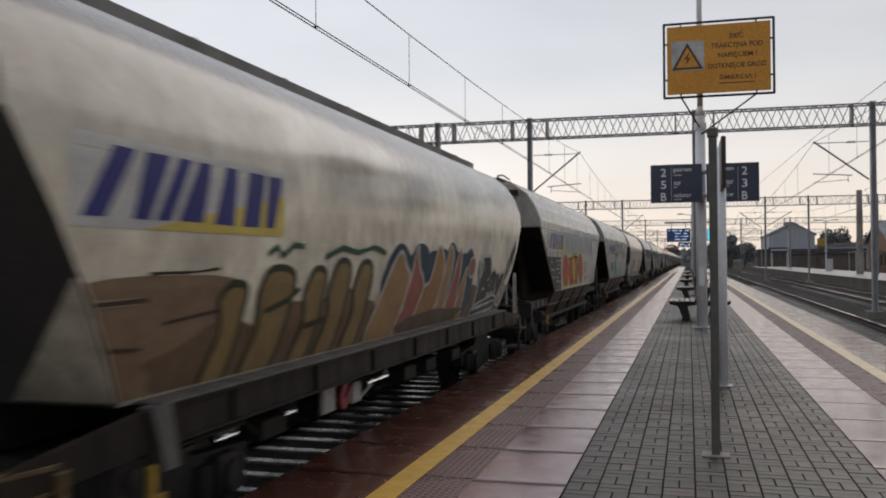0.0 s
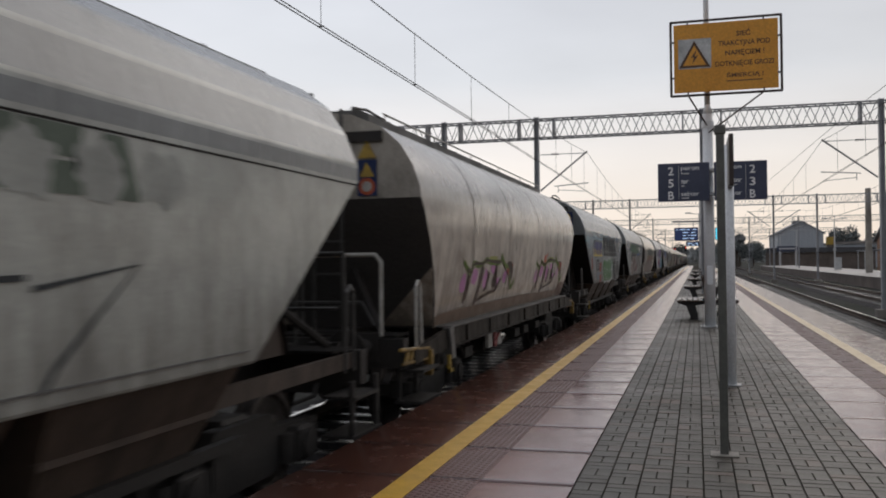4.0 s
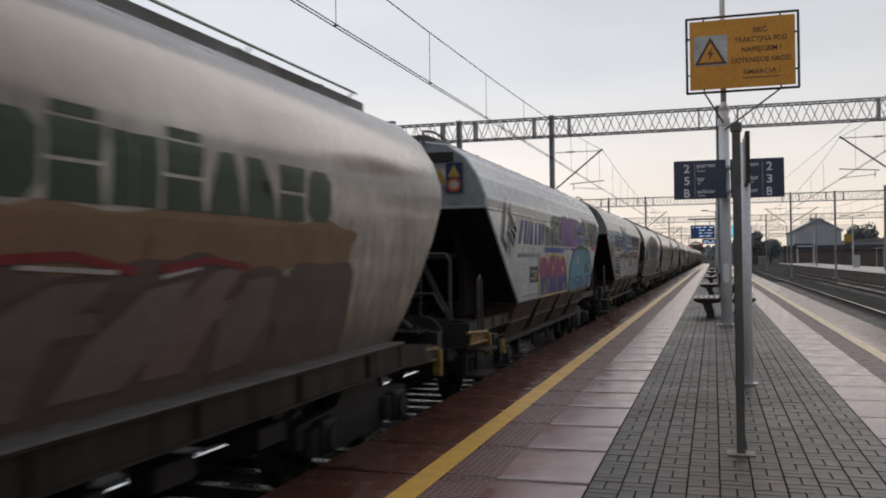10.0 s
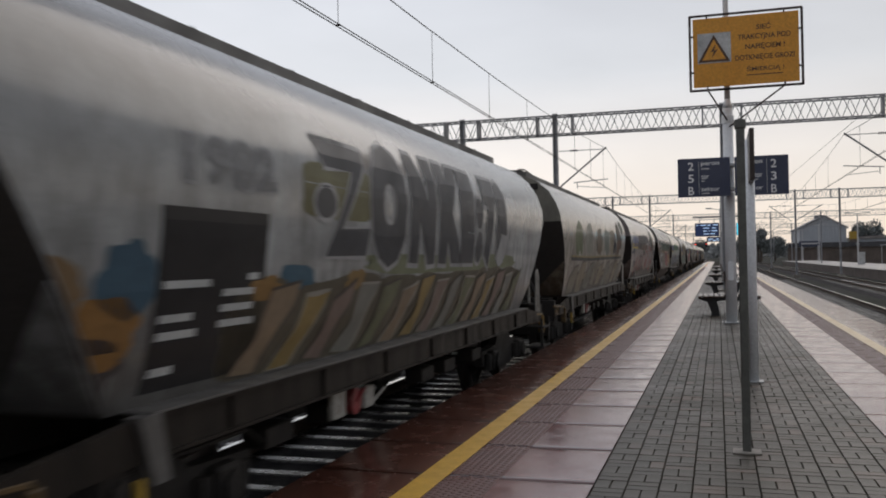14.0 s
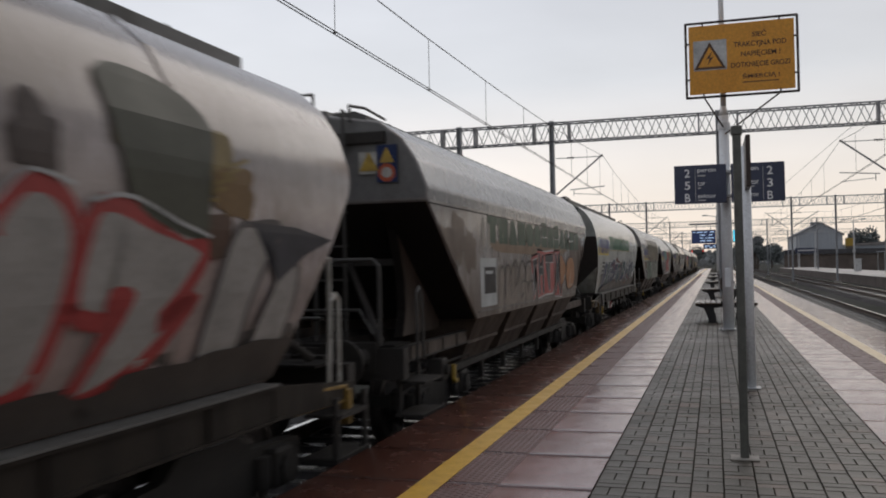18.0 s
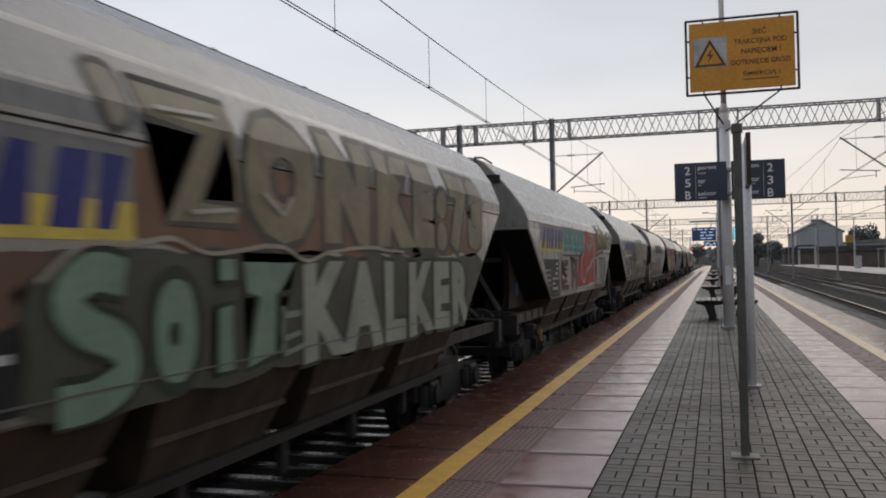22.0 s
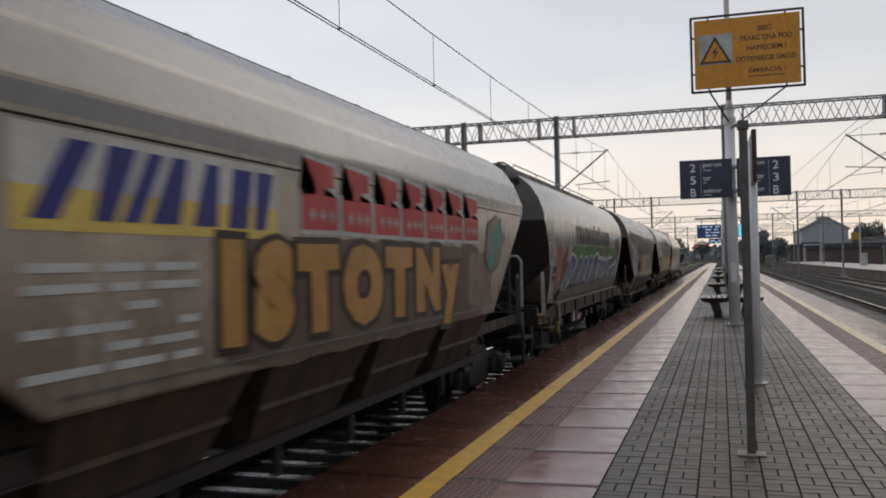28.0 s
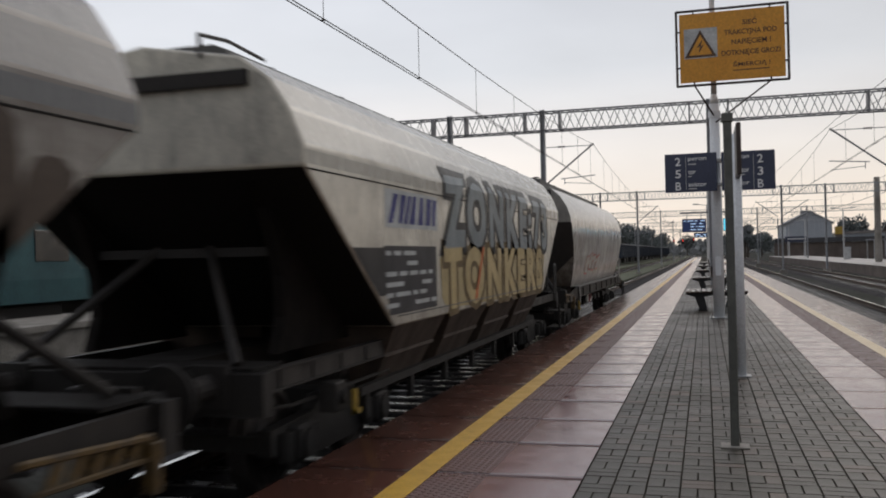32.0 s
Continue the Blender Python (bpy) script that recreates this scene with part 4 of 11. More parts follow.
    box(bm, 1.20, 1.26, -1.62, -1.40, 0.63, 0.83, 0.012)
    tube(bm, (1.24, -1.40, 0.66), (1.26, -1.12, 0.76), 0.016, 6)
    G["gear_plate2"] = mesh_of("brake_lever_plate", bm, M["handrail"])
    bm = B()
    tube(bm, (1.20, -1.86, 0.74), (1.27, -1.86, 0.74), 0.12, 14)
    tube(bm, (1.27, -1.86, 0.74), (1.29, -1.72, 0.84), 0.018, 6)
    G["gear_handle"] = mesh_of("brake_handle", bm, M["red_paint"])
    bm = B()
    box(bm, 1.375, 1.40, -4.68, -4.40, 1.18, 1.42, 0.008)
    box(bm, 1.38, 1.415, -4.69, -4.39, 1.172, 1.184)
    G["card_holder"] = mesh_of("card_holder", bm, M["strut_grey"])
    bm = B()
    box(bm, 0.9, 1.12, -0.25, 0.2, 0.58, 0.74, 0.01)
    G["gate_gear"] = mesh_of("outlet_gate_gear", bm, M["brown"])
    bm = B()
    for yc in (0.0,):
        t = [(-0.6, yc - 1.0, 1.2), (0.6, yc - 1.0, 1.2), (0.6, yc + 1.0, 1.2), (-0.6, yc + 1.0, 1.2)]
        b = [(-0.45, yc - 0.4, 0.5), (0.45, yc - 0.4, 0.5), (0.45, yc + 0.4, 0.5), (-0.45, yc + 0.4, 0.5)]
        tv, bv = [bm.verts.new(p) for p in t], [bm.verts.new(p) for p in b]
        fs = [bm.faces.new(tv), bm.faces.new(bv)] + [bm.faces.new((tv[k], tv[(k + 1) % 4], bv[(k + 1) % 4], bv[k])) for k in range(4)]
        bmesh.ops.recalc_face_normals(bm, faces=fs)
    G["outletsR"] = mesh_of("hopper_outlet", bm, M["gear"])
    # gusset plates under the slope sheets, in brown darkened for shade, with diagonal struts
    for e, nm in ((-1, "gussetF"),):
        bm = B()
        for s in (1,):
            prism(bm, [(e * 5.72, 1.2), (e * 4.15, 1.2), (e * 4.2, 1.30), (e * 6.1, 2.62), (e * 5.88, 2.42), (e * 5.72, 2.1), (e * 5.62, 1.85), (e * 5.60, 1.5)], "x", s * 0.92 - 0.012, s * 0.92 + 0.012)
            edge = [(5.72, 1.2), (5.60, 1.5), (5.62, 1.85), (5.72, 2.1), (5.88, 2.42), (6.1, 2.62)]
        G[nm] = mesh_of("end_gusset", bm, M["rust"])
        bm = B()
        prism(bm, [(e * (y + 0.003), z) for y, z in edge] + [(e * (y + 0.028), z) for y, z in edge[::-1]], "x", 0.87, 0.97)
        G["flange"] = mesh_of("gusset_flange", bm, M["rust"])
        bm = B()
        for s in (1,):
            tube(bm, (1.0, e * 6.5, 1.2), (0.25, e * 5.6, 2.1), 0.04, 6)
        G["strut"] = mesh_of("end_strut", bm, M["brown"])
        bm = B()
        tube(bm, (-1.0, e * 6.5, 1.2), (-0.25, e * 5.6, 2.1), 0.04, 6)
        G["strut2"] = mesh_of("end_strut", bm, M["brown"])
        bm = B()
        box(bm, -0.85, 0.85, e * 5.62 - 0.03, e * 5.62 + 0.03, 2.02, 2.10)
        for nm2, sx in (("corner", 1), ("corner2", -1)):
            cb = B()
            vs = []
            for d in (0.012, 0.03):
                vs.append([cb.verts.new((sx * x, -(6.38 - (2.70 - z) * 0.74) - d, z)) for x, z in ((1.385, 1.93), (1.34, 1.66), (1.22, 1.20), (0.55, 1.20))])
            cb.faces.new(vs[0])
            cb.faces.new(vs[1])
            for i in range(4):
                cb.faces.new((vs[0][i], vs[0][(i + 1) % 4], vs[1][(i + 1) % 4], vs[1][i]))
            bmesh.ops.recalc_face_normals(cb, faces=cb.faces)
            G[nm2] = mesh_of("corner_plate", cb)
        G["crossbar"] = mesh_of("end_crossbar", bm, M["gear"])
    # end ledge band across the upper end panel
    bm = B()
    box(bm, -0.98, 0.98, -6.26, -6.19, 3.37, 3.49)
    G["endband"] = mesh_of("end_stiffener", bm, M["gear"])
    # ladder
    bm = B()
    box(bm, 0.162, 0.198, -6.35, -6.33, 1.2, 3.74)
    G["ladder"] = mesh_of("end_ladder", bm, M["dark_rail"])
    bm = B()
    box(bm, 0.512, 0.548, -6.35, -6.33, 1.2, 3.74)
    G["stile"] = mesh_of("stile", bm, M["dark_rail"])
    bm = B()
    box(bm, 0.15, 0.56, -6.355, -6.325, -0.012, 0.012)
    G["rung"] = mesh_of("rung", bm, M["dark_rail"])
    # handrails of the brake platform
    bm = B()
    y = -6.66
    pipe(bm, [(1.05, y, 1.18), (1.05, y, 2.0), (0.98, y, 2.08), (-1.1, y, 2.08), (-1.1, y, 1.18)], 0.024, 8)
    G["railA"] = mesh_of("platform_handrail", bm, M["handrail"])
    bm = B()
    pipe(bm, [(0.95, y + 0.05, 1.3), (0.80, y + 0.05, 1.55), (-1.05, y + 0.05, 1.55)], 0.018, 6)
    G["railB"] = mesh_of("middle_rail", bm, M["dark_rail"])
    bm = B()
    tube(bm, (0.1, y + 0.02, 1.18), (0.1, y + 0.02, 2.08), 0.016, 6)
    G["railC"] = mesh_of("handrail_post", bm, M["dark_rail"])
    bm = B()
    tube(bm, (-0.6, y + 0.02, 1.18), (-0.6, y + 0.02, 2.08), 0.016, 6)
    G["railD"] = mesh_of("handrail_post", bm, M["dark_rail"])
    bm = B()
    for s in (1,):
        pipe(bm, [(s * 1.34, y + 0.35, 1.0), (s * 1.34, y + 0.35, 1.72), (s * 1.34, y + 0.43, 1.78), (s * 1.34, y + 0.51, 1.72), (s * 1.34, y + 0.56, 1.0)], 0.02, 8)
    G["hoop"] = mesh_of("grab_hoop", bm, M["handrail"])
    bm = B()
    for s in (1,):
        box(bm, s * 1.34 - 0.16, s * 1.34 + 0.16, y + 0.05, y + 0.75, 0.44, 0.47)
        for yy in (y + 0.1, y + 0.7):
            box(bm, s * 1.22 - 0.02, s * 1.22 + 0.02, yy - 0.03, yy + 0.03, 0.44, 0.95)
        box(bm, s * 1.34 - 0.16, s * 1.34 + 0.16, y + 0.1, y + 0.7, 0.78, 0.81)
    G["step"] = mesh_of("foot_step", bm, M["gear"])
    bm = B()
    for s in (1,):
        box(bm, s * 1.42 - 0.02, s * 1.42 + 0.02, -5.24, -5.19, 0.62, 0.84)
        box(bm, s * 1.42 - 0.02, s * 1.42 + 0.02, -5.24, -5.10, 0.62, 0.66)
    G["hook"] = mesh_of("tow_hook", bm, M["yellow"])
    # slatted yellow bracket at the sole bar's end
    bm = B()
    pipe(bm, [(1.36, -6.95, 1.06), (1.38, -5.97, 1.0), (1.38, -5.97, 0.70)], 0.022, 6)
    tube(bm, (1.36, -6.85, 0.90), (1.38, -5.97, 0.88), 0.018, 6)
    box(bm, 1.33, 1.43, -6.0, -5.93, 0.68, 0.98, 0.01)
    G["bracket"] = mesh_of("slatted_bracket", bm, M["grimy_yellow"])
    bm = B()
    prism(bm, [(-0.075, 0.89), (0.0, 0.89), (0.075, 1.03), (0.0, 1.03)], "x", 1.35, 1.372)
    G["hatch"] = mesh_of("bracket_slat", bm, M["grimy_yellow"])
    # buffers and coupling
    bm = B()
    tube(bm, (0, 0, 0), (0, -0.36, 0), 0.10, 12, 0.085)
    tube(bm, (0, -0.36, 0), (0, -0.56, 0), 0.065, 12)
    tube(bm, (0, -0.56, 0), (0, -0.585, 0), 0.24, 20, 0.23)
    box(bm, -0.16, 0.16, -0.03, 0.03, -0.16, 0.16)
    G["buffer"] = mesh_of("buffer", bm, M["gear"])
    bm = B()
    box(bm, -0.05, 0.05, -7.1, -6.7, 0.96, 1.1, 0.015)
    pipe(bm, [(-0.07, -6.95, 1.02), (-0.07, -7.25, 0.86), (0.07, -7.25, 0.86), (0.07, -6.95, 1.02)], 0.022, 6)
    G["coupling"] = mesh_of("screw_coupling", bm, M["gear"])
    bm = B()
    pipe(bm, [(0.35, -6.7, 0.85), (0.37, -6.95, 0.55), (0.25, -7.25, 0.5)], 0.025, 6)
    G["hose"] = mesh_of("brake_hose", bm, M["gear"])
    # bogie
    bm = B()
    for s in (-1, 1):
        prism(bm, [(-1.35, 0.42), (-1.35, 0.62), (-0.55, 0.66), (-0.4, 0.78), (0.4, 0.78), (0.55, 0.66), (1.35, 0.62), (1.35, 0.42), (1.1, 0.36), (0.7, 0.36), (0.45, 0.28), (-0.45, 0.28), (-0.7, 0.36), (-1.1, 0.36)], "x", s * 1.0 - 0.06, s * 1.0 + 0.06)
        for yy in (-0.9, 0.9):
            box(bm, s * 1.06 - 0.12, s * 1.06 + 0.12, yy - 0.16, yy + 0.16, 0.32, 0.62, 0.03)
            tube(bm, (s * 1.06, yy, 0.46), (s * 1.21, yy, 0.46), 0.12, 10)
            for d in (-0.24, 0.24):
                tube(bm, (s * 1.08, yy + d, 0.34), (s * 1.08, yy + d, 0.58), 0.075, 8)
    box(bm, -1.0, 1.0, -0.22, 0.22, 0.55, 0.82, 0.03)
    box(bm, -0.95, 0.95, -1.38, -1.28, 0.45, 0.58)
    box(bm, -0.95, 0.95, 1.28, 1.38, 0.45, 0.58)
    G["bogie"] = mesh_of("bogie", bm, M["gear"])
    bm = B()
    half = ((0.58, 0.08), (0.64, 0.15), (0.68, 0.17), (0.684, 0.485), (0.714, 0.485), (0.72, 0.46), (0.82, 0.455), (0.826, 0.40), (0.79, 0.375), (0.775, 0.23), (0.845, 0.20), (0.86, 0.12), (1.0, 0.08))
    rings = []
    for x, r in [(-a, b) for a, b in half[::-1]] + list(half):
        rings.append([bm.verts.new((x + (math.copysign(0.045, x) if r == 0.375 and i in (0, 1) else 0.0), r * math.cos(i * math.pi / 12), r * math.sin(i * math.pi / 12))) for i in range(24)])
    for a, b in zip(rings, rings[1:]):
        for i in range(24):
            bm.faces.new((a[i], a[(i + 1) % 24], b[(i + 1) % 24], b[i]))
    bm.faces.new(rings[0])
    bm.faces.new(rings[-1])
    bmesh.ops.recalc_face_normals(bm, faces=bm.faces)
    G["wheelset"] = mesh_of("wheelset", bm, M["wheel"])
    # end warning plates
    bm = B()
    box(bm, 0, 0.235, -6.232, -6.222, 0, 0.41)
    G["plate"] = mesh_of("warning_plate", bm, spray("plate_blue", (0.022, 0.038, 0.11)))
    bm = B()
    prism(bm, [(0.03, 0.215), (0.205, 0.215), (0.117, 0.385)], "y", -6.238, -6.233)
    G["plate_tri"] = mesh_of("warning_triangle", bm, M["yellow"])
    bm = B()
    bmesh.ops.create_circle(bm, cap_ends=True, segments=20, radius=0.10, matrix=Matrix.Translation((0.117, -6.236, 0.105)) @ pose(0, 0, 0, 90))
    G["plate_disc"] = mesh_of("warning_disc", bm, spray("plate_red", (0.42, 0.10, 0.05)))
    bm = B()
    bmesh.ops.create_circle(bm, cap_ends=True, segments=20, radius=0.06, matrix=Matrix.Translation((0.117, -6.2385, 0.105)) @ pose(0, 0, 0, 90))
    G["plate_inner"] = mesh_of("warning_disc_centre", bm, M["handrail"])
    bm = B()
    prism(bm, [(0.0, 0.0), (0.22, 0.0), (0.11, 0.21)], "y", -6.240, -6.228)
    G["tri"] = mesh_of("warning_triangle", bm, M["yellow"])
    bm = B()
    box(bm, -0.01, 0.20, -6.230, -6.222, -0.03, 0.21)
    G["tri_board"] = mesh_of("warning_board", bm, M["handrail"])
    # rib rings of the round body
    bm = B()
    arc = [(x + 0.008, z + (0.008 if i else 0.0)) for i, (x, z) in enumerate(R_PROF)]
    arc = arc[:-1] + [(0.0, R_PROF[-1][1] + 0.008)] + [(-x, z) for x, z in reversed(arc[:-1])]
    strip = [(bm.verts.new((x, -0.03, z)), bm.verts.new((x, 0.03, z))) for x, z in arc]
    for (a, b), (c, d) in zip(strip, strip[1:]):
        bm.faces.new((a, b, d, c))
    bmesh.ops.recalc_face_normals(bm, faces=bm.faces)
    G["ribs"] = mesh_of("weld_band", bm)


build_shared()
WAGONS = []
WHEELS_A, WHEELS_B = [], []


def wagon(k, kind, paint, roof, end, label, brake_front=True, ribs=False):
    shape = "P2" if k in (15, 16) else kind
    w = empty("grain_hopper_wagon", pose(TRACK_L, 0, RAIL), label, "hopper wagon", "grain train")
    me = G[shape].copy()
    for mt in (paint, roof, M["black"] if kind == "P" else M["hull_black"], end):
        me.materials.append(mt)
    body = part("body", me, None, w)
    flip = pose(0, 0, 0, 0, 0, 180)

    def add(key, under=w, m=None):
        o = part(G[key].name.split(".")[0], G[key], None, under)
        if m is not None:
            o.matrix_basis = m
        return o

    mir = Matrix.Translation((-2.8, 0, 0))

    def both(key, y=0.0):
        add(key, m=pose(0, y, 0))
        add(key, m=pose(0, y, 0, 0, 0, 180))

    add("lid" + kind)
    for j in range(7):
        add("latch", m=pose(0.52, -5.0 + j * 10.0 / 6, 3.70 if kind == "P" else 3.74))
    if brake_front and kind == "R":
        both("edge" + kind)
    both("roofrail")
    add("sill")
    both("headstock")
    both("deck")
    if kind == "P":
        both("outlet_rail")
        add("seam", m=pose(0, 0, 0.0 if shape == "P" else 0.01))
        add("seam", m=pose(0, 0, 0.0 if shape == "P" else 0.01, 0, 0, 180))
        both("lip")
        for i in range(4):
            for m in (pose(0, 0, 0), flip):
                add("chute%d" % i, m=m)
        for x in (0, -2.44):
            for m in (pose(x, 0, 0), pose(-x, 0, 0, 0, 0, 180)):
                o = add("stub", m=m)
                if k in (2, 12, 15, 16):
                    o.material_slots[0].link = "OBJECT"
                    o.material_slots[0].material = M["chute_rust"]
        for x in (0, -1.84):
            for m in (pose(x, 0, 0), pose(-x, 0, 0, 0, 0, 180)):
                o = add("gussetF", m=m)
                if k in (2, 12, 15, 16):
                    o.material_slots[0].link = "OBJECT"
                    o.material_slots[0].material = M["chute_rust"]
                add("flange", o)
    else:
        for yc in (-3.4, -1.15, 1.15, 3.4):
            add("outletsR", m=pose(0, yc, 0))
        both("solebar")
        both("sole_lip")
        for key in ("gear_plate", "gear_plate2", "gear_handle"):
            both(key)
        if k == 11:
            add("card_holder")
        both("sole_leg")
        for yc in (-3.0, -1.9, 0.7, 1.6, 2.9):
            add("gate_gear", m=pose(0, yc, 0))
        for key in ("corner", "corner2"):
            plate = G[key].copy()
            plate.materials.append(paint)
            for m in (pose(0, 0, 0), flip):
                part("corner_plate", plate, None, w).matrix_basis = m
        if ribs:
            band = G["ribs"].copy()
            band.materials.append(paint)
            for y in (-3.9, -1.4, 1.3, 3.9):
                part("weld_band", band, None, w).location.y = y
    both("strut")
    both("strut2")
    both("crossbar")
    back = 0.0 if kind == "P" else -0.165
    add("endband", m=pose(0, back, 0))
    m = None if brake_front else flip
    rail_mat = M["handrail"] if kind == "R" else M["dark_rail"]
    for key in ("ladder", "railA", "railB", "railC", "railD"):
        o = add(key, m=m if key != "ladder" else pose(0, back, 0) if brake_front else pose(0, -back, 0, 0, 0, 180))
        if key == "ladder":
            add("stile", o)
            for j in range(6):
                add("rung", o, pose(0, 0, 1.50 + 0.37 * j) @ Matrix.Diagonal((1, 1, 2.6 if j > 3 else 1, 1)))
        if key == "railA":
            o.material_slots[0].link = "OBJECT"
            o.material_slots[0].material = rail_mat
    for x in (0, -2.68):
        for key in ("hoop", "step"):
            o = add(key, m=pose(x, 0, 0) if brake_front else pose(-x, 0, 0, 0, 0, 180))
            if key == "hoop":
                o.material_slots[0].link = "OBJECT"
                o.material_slots[0].material = rail_mat
    both("rod")
    both("valve")
    if kind == "P":
        both("stub_rib")
    both("hook")
    for yy in (0.0, 12.3) if kind == "R" else (0.0,) if k == 7 else (12.3,) if k == 20 else ():
        p = add("bracket", m=pose(0, yy, 0))
        tone = M["grimy_yellow"] if k in (3, 6, 7) or (k in (9, 11) and yy) else M["dull_yellow"]
        for o in [p] + [add("hatch", p, pose(0, -6.72 + 0.16 * i, 0)) for i in range(5)]:
            o.material_slots[0].link = "OBJECT"
            o.material_slots[0].material = tone
    if brake_front:
        add("roofhoop", m=pose(0, back, 0))
        add("slot", add("ventbox", m=pose(0, back, 0)))
        up = 0.17 if k == 19 else 0.0
        p = add("plate", m=pose(0.68, back, 2.755 + up) if kind == "R" else pose(0.88, 0, 2.93))
        add("plate_tri", p)
        add("plate_disc", p)
        add("plate_inner", p)
        if kind == "R":
            add("tri", m=pose(0.69, back, 2.76) if k == 19 else pose(0.36, back, 3.0) if k == 17 else pose(0.69, back, 3.185))
        else:
            add("tri", add("tri_board", m=pose(0.68, 0, 3.06)))
    for e in (-1, 1):
        for s in (-1, 1):
            add("buffer", m=pose(s * 0.875, e * 6.7, 1.06, 0, 0, 0 if e < 0 else 180))
        add("coupling", m=None if e < 0 else flip)
        add("hose", m=None if e < 0 else flip)
    for yb in (-4.75, 4.75):
        b = add("bogie", m=pose(0, yb, 0))
        for lst, yy in ((WHEELS_A, -0.9), (WHEELS_B, 0.9)):
            o = add("wheelset", b, pose(0, yy, 0.46))
            lst.append(o)
    WAGONS.append(w)
    return w, body


# colour, dirt, dirt share, label, brake end at the front, weld bands
D1, D2, D3 = (0.096, 0.080, 0.066), (0.12, 0.07, 0.04), (0.05, 0.045, 0.04)
TRAIN = [
    ("R", (0.82, 0.745, 0.58), D2, 0.24, "beige round-bodied grain wagon, rust-stained, with orange graffiti", False, False),
    ("P", (0.50, 0.475, 0.41), D1, 0.30, "grey flat-sided grain wagon with red and yellow graffiti", False, False),
    ("P", (0.43, 0.43, 0.385), D1, 0.30, "pale grey flat-sided grain wagon with light blue graffiti", False, False),
    ("R", (0.66, 0.58, 0.48), D2, 0.45, "beige round-bodied grain wagon with pink and green graffiti", True, True),
    ("P", (0.21, 0.235, 0.245), D3, 0.4, "dark grey flat-sided grain wagon with green and silver graffiti", True, False),
    ("P", (0.38, 0.41, 0.41), D1, 0.35, "grey flat-sided grain wagon with green lettering and silver graffiti", True, False),
    ("R", (0.37, 0.335, 0.28), D2, 0.7, "grimy beige-grey round-bodied grain wagon with faded green lettering", True, False),
    ("P", (0.53, 0.57, 0.59), D1, 0.14, "grey flat-sided grain wagon covered with purple and blue graffiti", True, False),
    ("P", (0.36, 0.36, 0.345), D1, 0.5, "grey flat-sided grain wagon with blue and silver graffiti", True, False),
    ("R", (0.36, 0.37, 0.365), D3, 0.55, "dark grey round-bodied grain wagon with dark block graffiti", False, False),
    ("R", (0.34, 0.315, 0.25), D2, 0.8, "olive-brown round-bodied grain wagon with smeared graffiti", False, False),
    ("R", (0.37, 0.315, 0.30), D2, 0.6, "brownish round-bodied grain wagon with red outlined graffiti", False, True),
    ("P", (0.27, 0.26, 0.25), D2, 0.8, "grey flat-sided grain wagon with red and orange graffiti", True, False),
    ("R", (0.52, 0.535, 0.48), D1, 0.30, "grey-green round-bodied grain wagon with blue and white graffiti", False, False),
    ("P", (0.40, 0.385, 0.35), D2, 0.5, "grey-brown flat-sided grain wagon with gold and mint graffiti", True, False),
    ("P", (0.47, 0.455, 0.41), D1, 0.35, "cream-grey flat-sided grain wagon with turquoise and red graffiti", False, False),
    ("P", (0.38, 0.375, 0.355), D2, 0.6, "grey flat-sided grain wagon with brown and pale green graffiti", False, False),
    ("R", (0.50, 0.465, 0.41), D2, 0.5, "beige-grey round-bodied grain wagon with dark lettering and red graffiti", True, False),
    ("P", (0.37, 0.315, 0.25), D2, 0.45, "beige flat-sided grain wagon with red block and orange graffiti", False, False),
    ("R", (0.27, 0.265, 0.25), D2, 0.6, "grey round-bodied grain wagon with green and blue graffiti", True, False),
    ("P", (0.25, 0.225, 0.195), D2, 0.85, "brownish flat-sided grain wagon with gold block graffiti", True, False),
    ("P", (0.74, 0.675, 0.55), D2, 0.22, "cream-white flat-sided grain wagon with dark and gold graffiti", False, False),
    ("R", (0.50, 0.47, 0.415), D2, 0.6, "beige round-bodied grain wagon at the train's end", False, False),
]
FRONTS = [3.72, 18.52, 32.97, 47.5, 62.45, 77.05, 91.45, 106.1, 120.55, 135.25, 149.95, 164.6, 179.3, 193.85, 208.45, 222.93, 237.85, 252.6, 267.3, 281.8, 296.4, 310.88, 325.4]
TRAVEL = [(0, 0.0), (4, 37.53), (8, 75.15), (12, 112.95), (16, 150.85), (20, 188.94), (24, 227.23), (28, 265.69), (32, 304.26)]
BODIES = []
